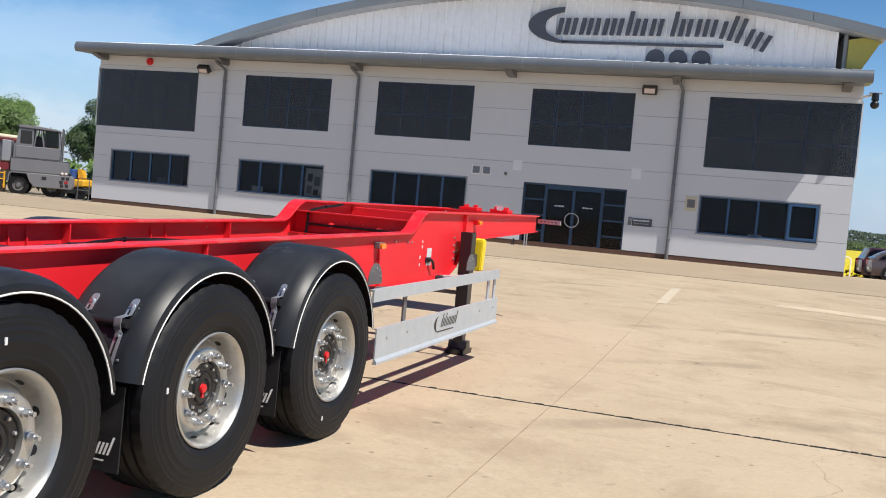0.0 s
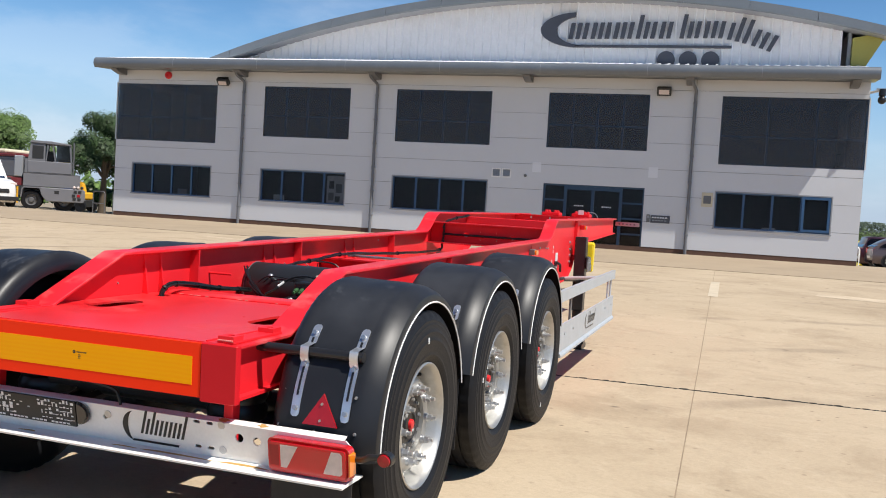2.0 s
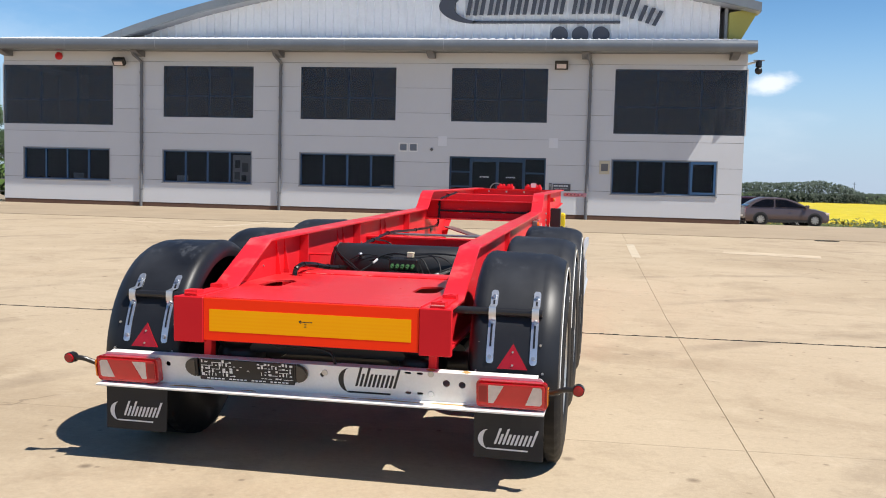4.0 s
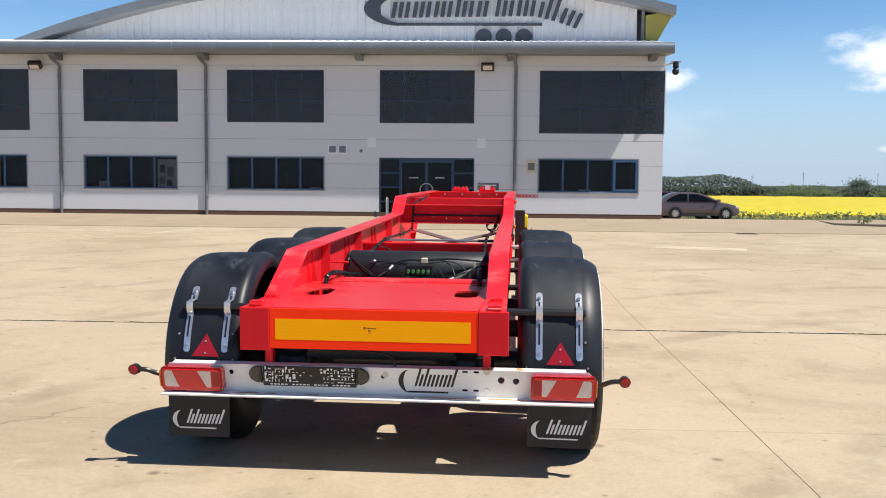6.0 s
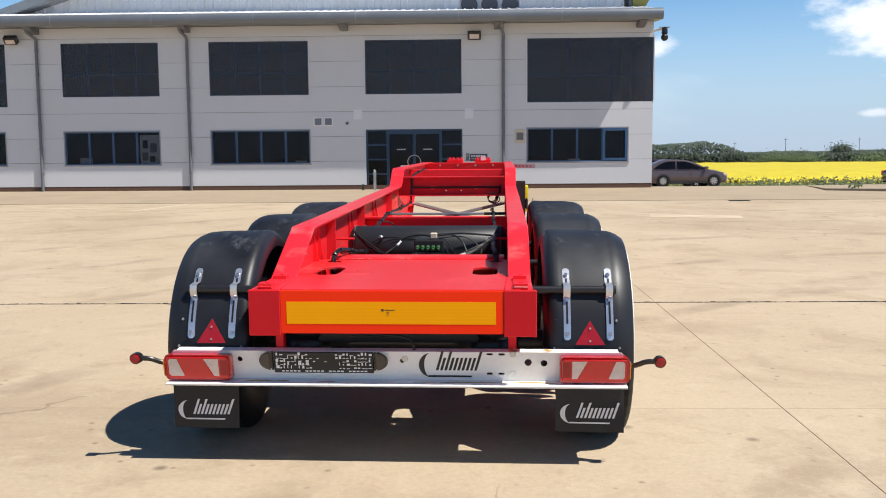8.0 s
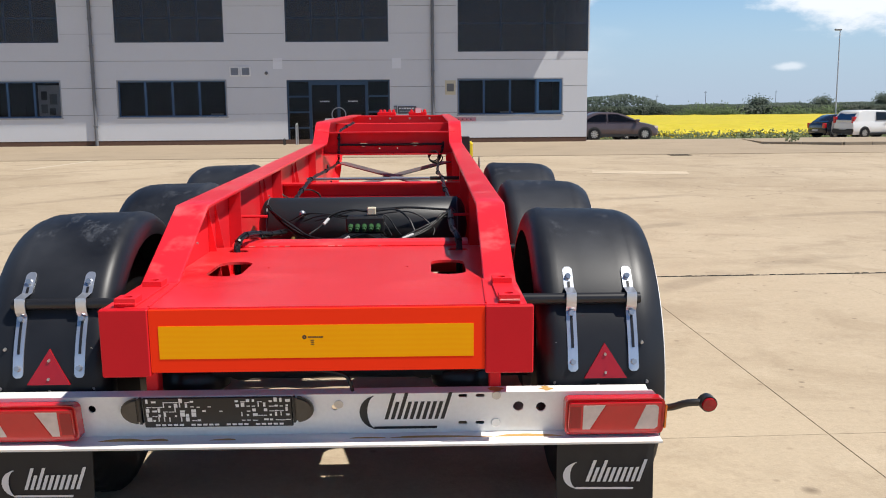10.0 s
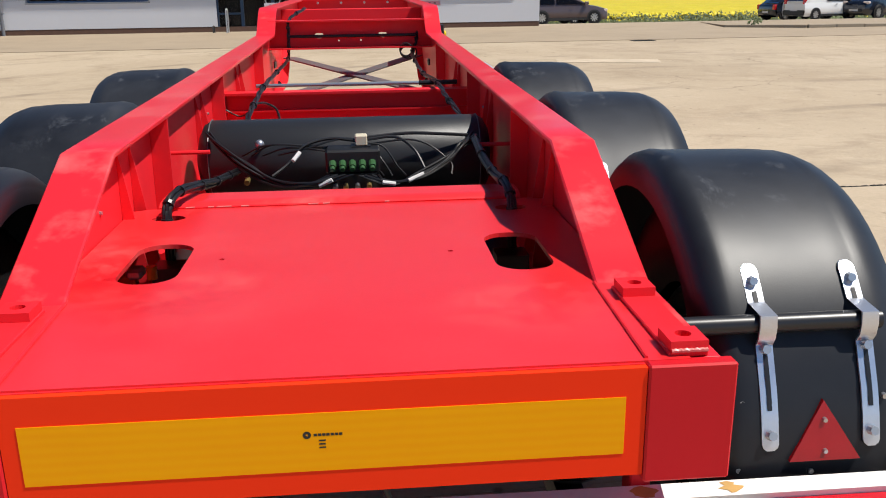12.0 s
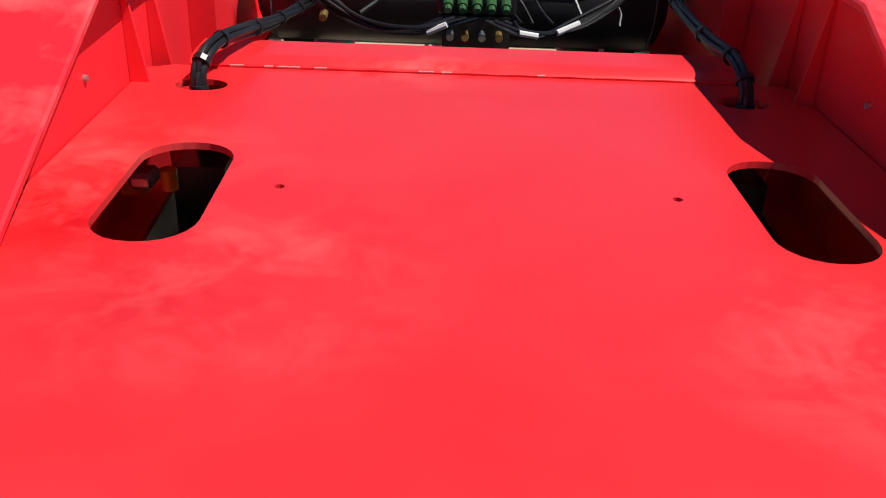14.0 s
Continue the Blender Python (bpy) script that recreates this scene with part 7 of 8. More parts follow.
        box(bm, h - 0.40, h - 0.06, *sorted((s * half * 0.50, s * half * 0.86)), nose - 0.26, nose - 0.12)
        soften(bm, 0.03)
        part("headlamp", bm, LENS_WHITE, c, "clear headlamp")
        bm = bmesh.new()
        box(bm, -h - 0.01, -h + 0.20, *sorted((s * half * 0.70, s * half * 0.93)), belt - 0.30 if not van else belt - 0.12, belt - 0.02 if not van else belt + 0.22)
        soften(bm, 0.03)
        part("rear_lamp", bm, LENS_RED, c, "red rear lamp")
        bm = bmesh.new()
        box(bm, 0.05, 0.20, *sorted((s * half, s * (half + 0.02))), belt - 0.16, belt - 0.125)
        part("door_handle", bm, CAR_TRIM if van else paint_, c)
    for name_, t0, t1, z0, z1 in (("windscreen", a - 0.02, b + 0.03, belt + 0.01, height - 0.06), ("rear_window", e + 0.02, d - 0.05, belt + 0.04, height - 0.08)):
        bm = bmesh.new()
        o = 0.014 if name_ == "windscreen" else (-0.06 if van else -0.02)
        q0, q1 = half * 0.84, half * 0.68
        vs = [bm.verts.new(p) for p in ((t0 + o, -q0, z0 + 0.012), (t0 + o, q0, z0 + 0.012), (t1 + o, q1, z1 + 0.02), (t1 + o, -q1, z1 + 0.02))]
        bm.faces.new(vs)
        part(name_, bm, CAR_GLASS, c, smooth=False)
    if van and not tall:
        bm = bmesh.new()
        box(bm, -h - 0.06, -h + 0.35, -half * 0.96, half * 0.96, 0.26, 0.52)
        soften(bm, 0.05, 2)
        part("rear_bumper", bm, CAR_TRIM, c, "black plastic rear bumper")
    bm = bmesh.new()
    if tall:
        prism(bm, [(h - 0.30, 1.02), (h - 0.02, 0.92), (h + 0.04, 0.70), (h + 0.02, 0.66), (h - 0.30, 0.66)], -half * 0.45, half * 0.45, "y")
        box(bm, h - 0.35, h + 0.05, -half * 0.92, half * 0.92, 0.30, 0.50)
    else:
        box(bm, h - 0.05, h + 0.02, -half * 0.55, half * 0.55, 0.38, 0.52)
    soften(bm, 0.02)
    part("grille", bm, CAR_TRIM, c, "black grille and lower bumper" if tall else "")
    for s in (-1, 1):
        boxpart("number_plate", PAPER, c, (*sorted((s * (h + 0.005), s * (h + 0.03))), -0.26, 0.26, 0.42, 0.53), "blank plate")
    return c


car("hatchback", "bronze-grey metallic hatchback parked beside the building", (11.9, 44.6), 3, SILVER_CAR, 4.2, 1.77, 1.43, 0.93, 0.84, (1.08, -0.15, -1.20, -2.05))
car("estate_car", "dark wine-red estate car parked beyond the bronze hatchback", (12.05, 49.0), 4, WINE_CAR, 4.3, 1.78, 1.60, 1.00, 0.90, (1.00, 0.20, -1.75, -2.10))
car("small_van", "small white car-derived van parked in the car park", (26.8, 46.6), 15, WHITE_CAR, 3.95, 1.70, 1.52, 0.95, 0.93, (1.10, 0.25, -1.45, -1.94), r=0.30, van=True)
car("dark_saloon", "dark blue car parked behind the small van", (26.9, 49.6), 10, DARK_CAR, 4.2, 1.74, 1.38, 0.90, 0.86, (0.85, 0.05, -1.10, -1.85))
car("off_roader", "tall dark blue off-road car facing the yard", (29.9, 46.3), 205, DARK_CAR, 4.5, 1.86, 1.72, 1.06, 1.05, (0.85, 0.15, -1.85, -2.15), r=0.36)
car("black_hatchback", "black hatchback parked beside the off-road car", (31.7, 42.9), 200, BLACK_CAR, 4.1, 1.74, 1.45, 0.92, 0.88, (0.90, 0.10, -1.25, -1.90))


def lamp_post(x, y, top):
    p = thing("street_lamp", "tall slim grey lamp post at the car park", "street lamp")
    g = ground_z(y)
    bm = bmesh.new()
    rod(bm, (x, y, g - 0.1), (x, y, g + 1.1), 0.07, 12, 0.065)
    rod(bm, (x, y, g + 1.1), (x, y, top), 0.045, 10, 0.03)
    part("pole", bm, GALV, p)
    bm = bmesh.new()
    box(bm, x - 0.32, x + 0.08, y - 0.09, y + 0.09, top, top + 0.10)
    soften(bm, 0.03)
    part("lamp_head", bm, GREY_STEEL, p)


lamp_post(26.6, 50.5, 6.0)


def tractor():
    """A yard tractor: high cab with open glazed front, dark hood, deep bumper, two wheels a side."""
    y = 36.0
    t = thing("yard_tractor", "matt grey terminal tractor with a glazed cab parked behind the yard", "truck", m=pose(-30.75, y + 0.9, ground_z(y + 0.9), 0, 0, 38))

    def bx(name, mat, d, label="", bev=0.03, parent=None):
        return boxpart(name, mat, parent or t, d, label, bev)
    bx("chassis", CAR_TRIM, (-1.9, 1.6, -0.5, 1.0, 0.55, 1.14))
    bx("hood", TRACTOR_GREY, (-1.9, 1.55, -1.15, 1.15, 1.18, 1.86))
    bx("hood_seam", GREY_STEEL, (-1.91, 1.56, -1.16, 1.16, 1.862, 1.885), "", 0.005)
    bm = bmesh.new()
    prism(bm, [(-0.85, 1.16), (1.75, 1.16), (1.9, 1.05), (1.92, 0.62), (1.80, 0.46), (-0.45, 0.46), (-0.75, 0.75)], -1.22, 1.22, "y")
    soften(bm, 0.03)
    part("front_bumper", bm, TRACTOR_GREY, t)
    cab = bx("cab", TRACTOR_GREY, (-1.66, 1.0, -1.12, 0.6, 1.89, 2.50))
    bm = bmesh.new()
    prism(bm, [(-1.66, 2.50), (-0.62, 2.50), (-0.62, 3.42), (-1.50, 3.42)], -1.10, -1.04, "y")
    part("cab_side", bm, TRACTOR_GREY, cab, smooth=False)
    bm = bmesh.new()
    prism(bm, [(-1.66, 2.50), (-0.62, 2.50), (-0.62, 3.42), (-1.50, 3.42)], 0.54, 0.60, "y")
    part("cab_side", bm, TRACTOR_GREY, cab, smooth=False)
    for a, b in (((-0.58, 2.5), (-0.45, 3.42)), ((0.02, 2.5), (-0.22, 3.42)), ((0.97, 2.5), (0.86, 3.42))):
        for yy in (-1.07, 0.56):
            bm = bmesh.new()
            rod(bm, (a[0], yy, a[1] - 0.02), (b[0], yy, b[1]), 0.045, 8)
            part("cab_post", bm, TRACTOR_GREY, cab)
    bm = bmesh.new()
    prism(bm, [(-1.56, 3.42), (0.95, 3.36), (0.95, 3.44), (-0.30, 3.54), (-1.50, 3.54)], -1.16, 0.66, "y")
    soften(bm, 0.02)
    part("cab_roof", bm, TRACTOR_GREY, cab)
    bx("side_window", CAR_TRIM, (-1.40, -0.72, -1.112, -1.101, 2.62, 3.28), "dark side window", 0.0, cab)
    bx("windscreen", CAR_GLASS, (0.06, 0.90, -1.06, -1.05, 2.52, 3.36), "", 0.0, cab)
    bx("seat", CAR_TRIM, (-0.55, -0.1, -0.7, -0.1, 2.51, 3.05), "", 0.05, cab)
    bx("dash", MACHINE_YELLOW, (0.15, 0.85, -0.9, 0.3, 2.51, 2.66), "yellow dashboard", 0.03, cab)
    for x, yy in ((1.10, -0.9), (1.10, 0.4)):
        bm = bmesh.new()
        rod(bm, (x, yy, 1.86), (x, yy, 3.55), 0.045, 8)
        part("exhaust", bm, GREY_STEEL, t)
    for x, z in ((1.35, 2.35), (1.35, 2.0)):
        bx("mirror_bracket", GREY_STEEL, (x - 0.12, x + 0.12, -1.0, -0.9, z, z + 0.08))
    for x, yy in ((-1.35, -0.98), (-1.35, 0.98), (0.62, -0.78), (0.62, 0.98)):
        sd = -1 if yy < 0 else 1
        bm = bmesh.new()
        lathe(bm, [(-0.15, 0.26), (-0.16, 0.46), (-0.12, 0.50), (0.12, 0.50), (0.16, 0.46), (0.16, 0.30), (0.11, 0.27)], (x, yy, 0.50), "y", 28, sd)
        w = part("wheel", bm, RUBBER, t, "dusty black tyre")
        bm = bmesh.new()
        lathe(bm, [(0.13, 0.28), (0.05, 0.23), (0.05, 0.15), (0.13, 0.11), (0.14, 0.0)], (x, yy, 0.50), "y", 22, sd)
        part("rim", bm, GREY_STEEL, w)
    bm = bmesh.new()
    x = -1.35
    prism(bm, [(x - 0.66, 0.62), (x - 0.60, 1.05), (x - 0.48, 1.17), (x + 0.50, 1.17), (x + 0.66, 0.80), (x + 0.60, 0.80), (x + 0.46, 1.11), (x - 0.45, 1.11), (x - 0.54, 1.02), (x - 0.60, 0.62)], -1.26, -0.70, "y")
    part("wing", bm, TRACTOR_GREY, t)
    for k, (x, z) in enumerate(((1.30, 1.02), (1.58, 1.02), (1.20, 0.82), (1.50, 0.82), (1.25, 0.64), (1.55, 0.64))):
        bx("marker_lamp", LENS_DARK if k == 3 else CAR_TRIM, (x - 0.10, x + 0.10, -1.245, -1.221, z - 0.07, z + 0.07), "", 0.01)
    for k, x in enumerate((1.22, 1.46, 1.70)):
        bm = bmesh.new()
        ball(bm, (x, -1.18, 1.24), 0.08, 12)
        part("headlamp", bm, LENS_WHITE if k < 2 else CAR_TRIM, t, "round clear headlamp")
    bx("access_slot", CAR_TRIM, (0.02, 0.30, -1.228, -1.221, 0.86, 1.02), "", 0.0)
    for x in (-2.65, -2.2):
        bx("ladder_rail", MACHINE_YELLOW, (x - 0.05, x + 0.05, -1.15, -1.05, 0.30, 1.15), "yellow access ladder", 0.01)
    for z in (0.42, 0.72, 1.02):
        bx("ladder_rung", MACHINE_YELLOW, (-2.60, -2.25, -1.14, -0.90, z, z + 0.06), "", 0.01)
    bx("deck", DARK_RED, (-3.3, -1.91, -1.0, 1.0, 1.20, 1.62), "dark red rear frame")
    bx("side_locker", TRIM_GREY, (-2.45, -1.92, -1.05, 0.3, 1.66, 2.72), "pale locker behind the cab", 0.03)
    for ob in t.children_recursive:         # the short wheelbase
        xs = [v.co.x for v in ob.data.vertices]
        mid = (min(xs) + max(xs)) / 2
        for v in ob.data.vertices:
            v.co.x = v.co.x - 0.22 * mid if ob.name.startswith(("wheel", "rim", "headlamp")) else 0.78 * v.co.x
    return t


tractor()
bm = bmesh.new()
box(bm, -9.0, -0.05, -1.25, 1.25, 1.72, 2.78)
soften(bm, 0.04)
skip = thing("box_trailer", "grey box body with a dark red top rim behind the tractor", "trailer", m=pose(-33.2, 38.6, ground_z(38.6), 0, 0, 0))
part("body", bm, TRACTOR_GREY, skip)
boxpart("rim", DARK_RED, skip, (-9.05, 0.0, -1.3, 1.3, 2.785, 2.93), "", 0.03)
boxpart("load", CREAM, skip, (-8.0, -1.4, -1.0, 1.0, 2.935, 3.2), "pale covered load", 0.10)
for k in range(3):
    for s in (-1, 1):
        bm = bmesh.new()
        lathe(bm, [(-0.15, 0.3), (-0.15, 0.48), (0.15, 0.48), (0.15, 0.3), (0.1, 0.0)], (-7.6 + 1.3 * k, s * 1.0, 0.48), "y", 20, s)
        part("wheel", bm, RUBBER, skip)
boxpart("chassis", GREY_STEEL, skip, (-9, -0.1, -0.5, 0.5, 0.7, 1.719))

van = car("panel_van", "white panel van with a sloping nose parked by the tractor", (-31.7, 32.1), -20, WHITE_CAR, 5.9, 1.95, 2.45, 1.25, 1.28, (1.9, 0.9, -2.85, -2.93), r=0.35, van=True)


def machine():
    m = thing("yellow_machine", "yellow-orange site machine standing behind the building", "machine", m=pose(-45.6, 57.2, ground_z(57.2), 0, 0, 10))
    boxpart("chassis", CAR_TRIM, m, (-1.1, 1.2, -0.7, 0.7, 0.40, 0.95), "", 0.05)
    boxpart("body", MACHINE_YELLOW, m, (-0.5, 1.1, -0.8, 0.8, 0.96, 1.55), "", 0.12)
    bm = bmesh.new()
    prism(bm, [(0.25, 1.56), (0.80, 1.56), (0.62, 2.25), (0.30, 2.40), (0.15, 2.25)], -0.25, 0.25, "y")
    soften(bm, 0.05, 2)
    part("boom", bm, MACHINE_YELLOW, m)
    boxpart("counterweight", CAR_TRIM, m, (-1.1, -0.51, -0.8, 0.8, 0.96, 1.30), "", 0.06)
    boxpart("canopy", BLUE_DRUM, m, (-0.9, 0.10, -0.7, 0.7, 1.56, 2.30), "blue hood", 0.05)
    for x in (-0.8, 0.9):
        for s in (-1, 1):
            bm = bmesh.new()
            lathe(bm, [(-0.12, 0.2), (-0.12, 0.42), (0.12, 0.42), (0.12, 0.2), (0.05, 0.0)], (x, s * 0.85, 0.42), "y", 18, s)
            part("wheel", bm, RUBBER, m)


machine()
bm = bmesh.new()
rod(bm, (-32.0, 44.0, ground_z(44)), (-32.0, 44.0, 3.4), 0.035, 8)
rod(bm, (-32.0, 44.0, 2.6), (-31.2, 44.0, 2.6), 0.03, 8)
tagged(part("steel_post", bm, GREY_STEEL), "slim steel post with a side arm", "post")


# ---- trees ----
def tree(name, label, x, y, height, spread, leaf, seed, count=5200, leaf_size=0.12):
    """A tapered trunk, forking limbs, and a crown of many small leaves in uneven clumps."""
    rnd = random.Random(seed)
    g = ground_z(y)
    t = thing(name, label, "tree")
    bm = bmesh.new()
    trunk_top = height * 0.45
    rod(bm, (x, y, g - 0.2), (x + 0.15, y, g + trunk_top), 0.34, 12, 0.17)
    clumps = []
    for k in range(34):
        a, el = rnd.uniform(0, 2 * math.pi), rnd.uniform(-0.15, 1.0)
        rr = rnd.uniform(0.45, 1.0) * spread
        tip = Vector((x + rr * math.cos(a) * math.cos(el * 1.2), y + rr * math.sin(a) * math.cos(el * 1.2), g + height * (0.55 + 0.40 * math.sin(el * 1.2)) + rnd.uniform(-0.4, 0.4)))
        fork = Vector((x + 0.12, y, g + trunk_top * rnd.uniform(0.65, 1.0)))
        mid = fork.lerp(tip, 0.55) + Vector((0, 0, rnd.uniform(0.1, 0.5)))
        if k < 16:
            rod(bm, fork, mid, 0.10, 7, 0.06), rod(bm, mid, tip, 0.06, 6, 0.02)
        clumps.append((tip, rnd.uniform(0.55, 1.25) * spread * 0.30))
    part("trunk", bm, BARK, t, "brown bark")
    vs, fs, ns = [], [], []
    for k in range(count):
        c, r = clumps[rnd.randrange(len(clumps))]
        d = Vector((rnd.gauss(0, 1), rnd.gauss(0, 1), rnd.gauss(0, 0.75)))
        p = c + d.normalized() * r * rnd.uniform(0.55, 1.05)
        n = (d.normalized() + Vector((rnd.uniform(-1, 1), rnd.uniform(-1, 1), rnd.uniform(-0.3, 1)))).normalized()
        if n.y > 0:
            n.y = -n.y
        u = n.orthogonal().normalized()
        u = Matrix.Rotation(rnd.uniform(0, 6.28), 3, n) @ u
        w = n.cross(u)
        s = leaf_size * rnd.uniform(0.6, 1.4)
        b = len(vs)
        vs += [p + u * s, p + w * s * 0.55 + n * s * 0.15, p - u * s, p - w * s * 0.55 + n * s * 0.15]
        fs.append((b, b + 1, b + 2, b + 3))
        ns += [(d.normalized() * 0.5 + n * 0.4 + Vector((0, -0.1, 0.5))).normalized()] * 4
    me = bpy.data.meshes.new("crown")
    me.from_pydata(vs, [], fs)
    me.shade_smooth()
    me.normals_split_custom_set_from_vertices(ns)
    me.materials.append(leaf)
    crown = new("crown", me)
    crown.parent = t
    return t


tree("oak_tree", "broad dark green oak tree behind the yard", -45.3, 60, 7.8, 3.0, LEAF_DARK, 3, 46000, 0.082)
tree("ash_tree", "bright green rounded tree behind the yard", -53.6, 58, 7.3, 3.7, LEAF, 4, 46000, 0.080)
tree("ash_tree", "bright green rounded tree behind the yard", -62.5, 60, 7.6, 3.9, LEAF, 5, 26000, 0.090)


def clumps_band(name, label, category, leaf, seed, count, where, size, kind="stuff"):
    """A mass of leaf clumps too far to count; where(rnd) gives a place for each."""
    rnd = random.Random(seed)
    vs, fs, ns = [], [], []
    for k in range(count):
        p, sc = where(rnd)
        p = Vector(p)
        for j in range(7):
            d = Vector((rnd.gauss(0, 1), rnd.gauss(0, 1), rnd.gauss(0, 0.8))).normalized()
            q = p + d * size * sc * 0.6
            n = (d + Vector((0, -0.5, 0.6))).normalized()
            n.y = -abs(n.y) - 0.15
            n.normalize()
            u = Matrix.Rotation(rnd.uniform(0, 6.28), 3, n) @ n.orthogonal().normalized()
            w = n.cross(u)
            s = size * sc * rnd.uniform(0.4, 0.8)
            b = len(vs)
            vs += [q + u * s, q + w * s * 0.7, q - u * s * 0.8, q - w * s * 0.7]
            fs.append((b, b + 1, b + 2, b + 3))
            ns += [(d * 0.5 + Vector((0, -0.3, 0.9))).normalized()] * 4
    me = bpy.data.meshes.new(name)
    me.from_pydata(vs, [], fs)
    me.shade_smooth()
    me.normals_split_custom_set_from_vertices(ns)
    me.materials.append(leaf)
    return tagged(new(name, me), label, category, kind=kind)


clumps_band("low_scrub", "green scrub and undergrowth under the trees", "shrub", LEAF, 8, 900, lambda r: ((r.uniform(-70, -40), r.uniform(62, 66), r.uniform(0, 3.0) * r.random() + 0.2), r.uniform(0.7, 1.4)), 0.45)


# ---- rape field, hedges and far woods ----
def crop_z(y):
    return float(np.interp(y, (52, 58, 172), (-0.12, -0.12, 0.18)))


rnd = random.Random(21)
vs, fs = [], []
nx, ny = 150, 90
for j in range(ny + 1):
    y = 57.5 + 115 * (j / ny) ** 1.6
    for i in range(nx + 1):
        x = 2 + 180 * (i / nx) ** 1.3
        vs.append((x, y, crop_z(y) + 0.13 * noise.noise((x * 0.35, y * 0.12, 3.1)) + rnd.uniform(-0.09, 0.09) * (1 if y < 90 else 0.5)))
for j in range(ny):
    for i in range(nx):
        b = j * (nx + 1) + i
        fs.append((b, b + 1, b + nx + 2, b + nx + 1))
me = bpy.data.meshes.new("rape_field")
me.from_pydata(vs, [], fs)
CROP = material("rape_in_flower", (0.52, 0.42, 0.014), 0.8, vary=0.16, scale=0.25, stain=(0.48, 0.46, 0.03), stain_amount=0.45, stain_scale=0.18, fine=0.22)
me.materials.append(CROP)
tagged(new("rape_field", me), "bright yellow field of rape in flower", "field", kind="stuff")
# blossom heads and stems along the near edge
clumps_band("rape_edge", "yellow rape blossom at the edge of the field", "crop", BLOSSOM, 31, 2600, lambda r: ((r.uniform(4, 70), r.uniform(56.3, 59.5), r.uniform(-0.45, 0.05)), r.uniform(0.6, 1.3)), 0.13)
clumps_band("edge_weeds", "rough green and straw-coloured weeds along the field edge", "weeds", WEEDS, 32, 8000, lambda r: ((r.uniform(12, 70), r.uniform(53.5, 56.6), -0.42 + 0.62 * r.random() ** 1.6 * (0.55 + 0.45 * math.sin(r.uniform(0, 6.28)))), r.uniform(0.5, 1.2)), 0.085)
clumps_band("yard_weed", "small weeds growing on the kerbed strip", "weeds", WEEDS, 33, 40, lambda r: ((r.choice((13.3, 13.45)) + r.uniform(-0.15, 0.15), 26.4 + r.uniform(-0.1, 0.1), ground_z(26) + 0.12 + r.uniform(0, 0.20)), r.uniform(0.4, 0.8)), 0.07)
clumps_band("hedge", "dark green field hedge beyond the rape", "hedge", HEDGE, 34, 24000, lambda r: ((r.uniform(5, 190), r.uniform(173, 176), 0.1 + 1.75 * r.random()), r.uniform(0.7, 1.5)), 0.20)


def bushes(r):
    c = r.choice((24, 29, 58, 61, 64, 77, 84, 101, 118, 127))
    return ((c + r.gauss(0, 1.9), r.uniform(170, 172), 0.15 + abs(r.gauss(0, 0.75))), r.uniform(0.6, 1.2))


clumps_band("light_bushes", "pale green bushes before the hedge", "shrub", BUSH, 35, 5000, bushes, 0.18)


def wood_place(r):
    x = r.uniform(8, 330)
    crest = float(np.interp(x, (8, 40, 61, 72, 78, 84, 91, 110, 150, 200, 330), (4.4, 5.0, 5.0, 5.6, 6.0, 4.8, 2.2, 2.5, 2.6, 3.0, 4.0)))
    return ((x, r.uniform(296, 304), -0.3 + (crest + 0.5) * r.random() ** 0.7 + 0.5 * noise.noise((x * 0.15, 0.3, 0.7))), r.uniform(0.7, 1.5))


clumps_band("far_wood", "distant green woodland on the skyline", "wood", WOOD_FAR, 36, 36000, wood_place, 0.27)


def far_trees(r):
    c, h = r.choice(((118, 4.0), (139, 3.9), (160, 4.9), (170, 4.5), (186, 4.7), (196, 4.1), (205, 3.6)))
    return ((c + r.gauss(0, 1.5), r.uniform(286, 290), 1.0 + abs(r.gauss(h - 2.2, 0.9))), r.uniform(0.7, 1.4))


clumps_band("far_trees", "dark rounded trees standing along a distant hedge", "wood", WOOD_FAR, 37, 15000, far_trees, 0.19)
bm = bmesh.new()
vs = [bm.verts.new(p) for p in ((205, 305, 2.2), (520, 330, 2.8), (700, 700, 11.0), (470, 700, 10.0))]
bm.faces.new(vs)
tagged(part("far_field", bm, FIELD_GREEN, smooth=False), "distant pale green field on a rise", "field", kind="structure")
for x, y, h in ((88, 300, 7.2), (108, 310, 8.5), (137, 320, 8.6), (34, 290, 7.4)):
    bm = bmesh.new()
    rod(bm, (x, y, -0.5), (x, y, h - 1.2), 0.10, 6, 0.07)
    box(bm, x - 0.5, x + 0.5, y - 0.05, y + 0.05, h - 1.8, h - 1.7)
    tagged(part("power_pole", bm, GREY_STEEL), "distant wooden power pole with a crossarm", "pole", group="power poles across the fields")

# ---- pieces of the wall and the yard ----
PANEL_X = [x for x in BAYS if x != -4.33]
for r, (z0, z1) in enumerate(zip(ROWS_Z, ROWS_Z[1:])):
    for b, (x0, x1) in enumerate(zip(PANEL_X, PANEL_X[1:])):
        g = 0.006
        bm = bmesh.new()
        for a, c, d, e in without_openings(x0, x1, z0, z1):
            box(bm, a + (g if a == x0 else 0), c - (g if c == x1 else 0), FY, FY + 0.028, d + (g if d == z0 else 0), e - (g if e == z1 else 0))
        if bm.verts:
            part("panel", bm, PANEL, wall_front, smooth=False)
        else:
            bm.free()

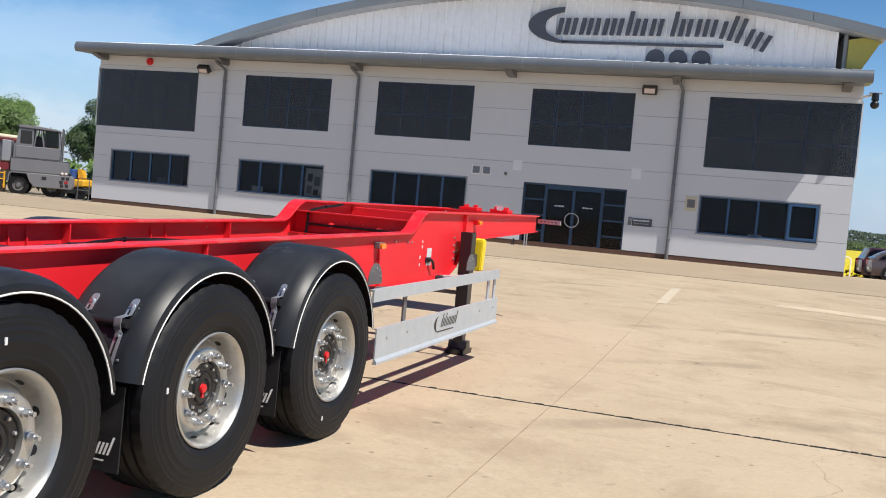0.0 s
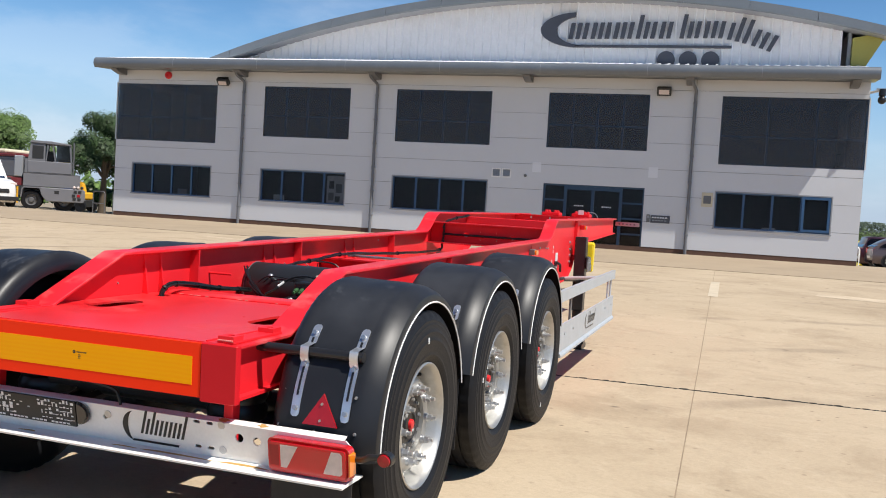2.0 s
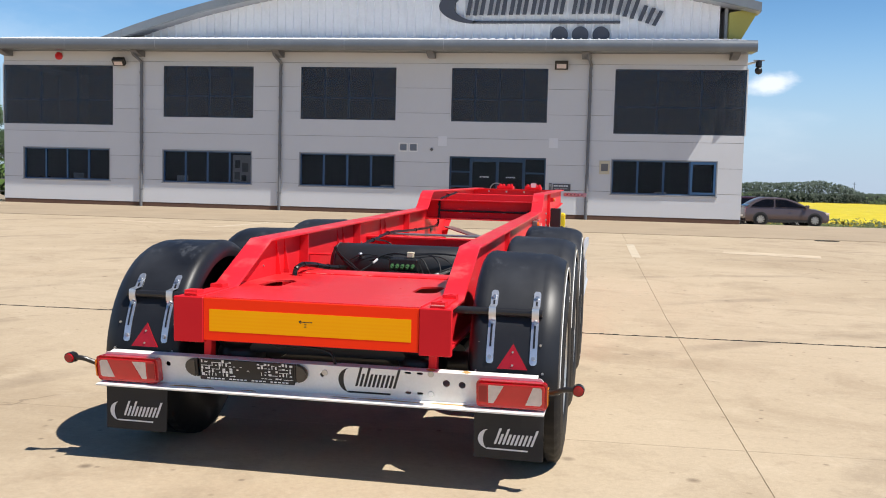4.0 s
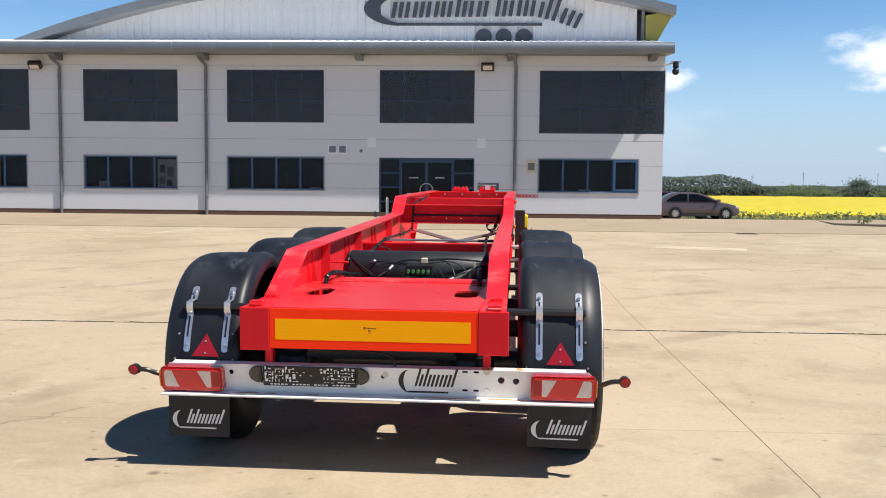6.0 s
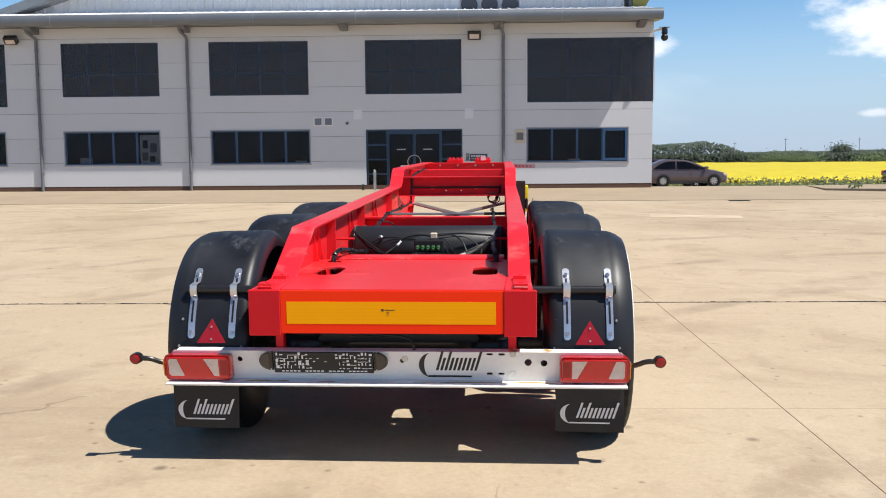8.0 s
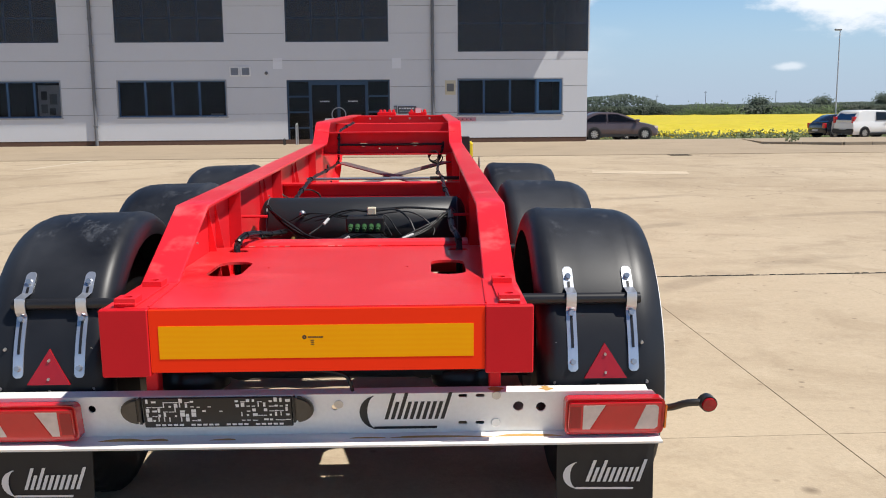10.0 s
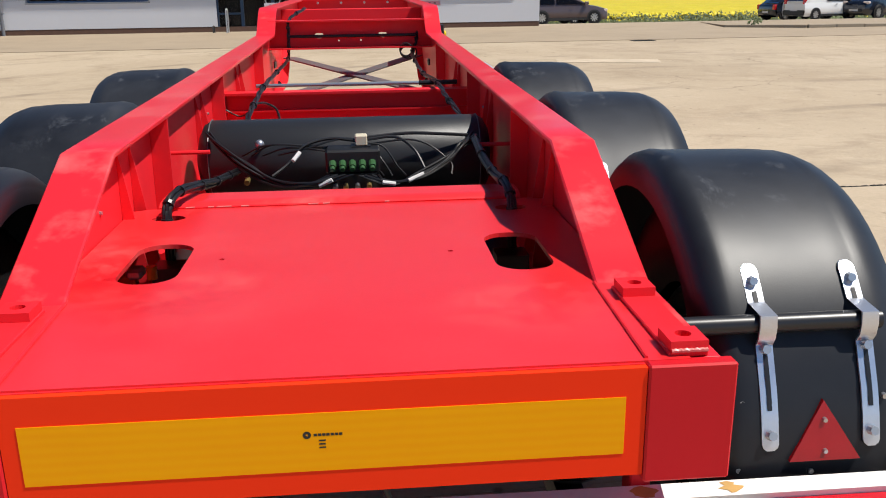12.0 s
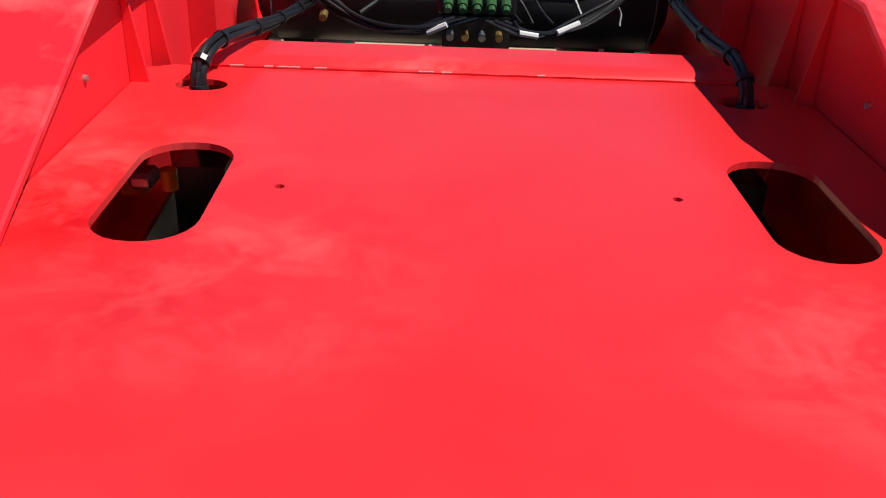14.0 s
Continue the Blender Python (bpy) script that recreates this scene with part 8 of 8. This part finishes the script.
SKEW = 0.012   # the long joints run a degree off the building
SLAB_X = [2.371 + 9.2 * k for k in range(-7, 8)]
SLAB_Y = [-19.4, -15.3, -11.2, -7.1, -2.98, 1.19, 5.43, 9.4, 13.6, 17.9, 22.3]
for y0, y1 in zip(SLAB_Y, SLAB_Y[1:]):
    for x0, x1 in zip(SLAB_X, SLAB_X[1:]):
        gx, gy0, gy1 = 0.004, 0.014 if y0 == 5.43 else 0.002, 0.014 if y1 == 5.43 else 0.002
        bm = bmesh.new()
        ys = [y0 + gy0] + [v for v in (7.0,) if y0 < v < y1] + [y1 - gy1]
        strip(bm, ys, ground_z, lambda y: ground_z(y) - 0.2, x0 + gx, x1 - gx)
        for v in bm.verts:
            v.co.x += SKEW * v.co.y
        part("slab", bm, CONCRETE, ground, smooth=False)

# lumpy black sealant standing in the wide joint
rnd = random.Random(41)
vs, fs = [], []
x = -34.0
while x < 34:
    w, h, d = rnd.uniform(0.038, 0.056), rnd.uniform(0.003, 0.008), rnd.uniform(0.012, 0.022)
    cy, b = 5.43 + rnd.uniform(-0.006, 0.006), len(vs)
    for k in range(6):
        a = 2 * math.pi * k / 6
        vs.append((x + w * math.cos(a), cy + d * math.sin(a), -0.045))
    for k in range(6):
        a = 2 * math.pi * k / 6
        vs.append((x + 0.7 * w * math.cos(a), cy + 0.6 * d * math.sin(a), h * (1 + 0.3 * math.sin(k * 2.1)) - 0.025))
    fs += [(b + k, b + (k + 1) % 6, b + 6 + (k + 1) % 6, b + 6 + k) for k in range(6)] + [tuple(b + 6 + k for k in range(6))]
    x += rnd.uniform(0.055, 0.085)
me = bpy.data.meshes.new("joint_sealant")
me.from_pydata(vs, [], fs)
me.materials.append(JOINT)
ob = new("joint_sealant", me)
ob.parent = ground
tagged(ob, "lumpy black sealant in the yard joint", kind="stuff")

# sandy filler in the narrow joints
for x in SLAB_X[1:-1]:
    bm = bmesh.new()
    strip(bm, [-19.4, 7.0, 22.3], lambda y: ground_z(y) - 0.0025, lambda y: ground_z(y) - 0.05, x - 0.0037, x + 0.0037)
    for v in bm.verts:
        v.co.x += SKEW * v.co.y
    part("joint_filler", bm, FILLER, ground, smooth=False)

bm = bmesh.new()
box(bm, -34, 34, 5.43 - 0.0135, 5.43 + 0.0135, -0.07, -0.0255)
part("joint_strip", bm, JOINT, ground, smooth=False)
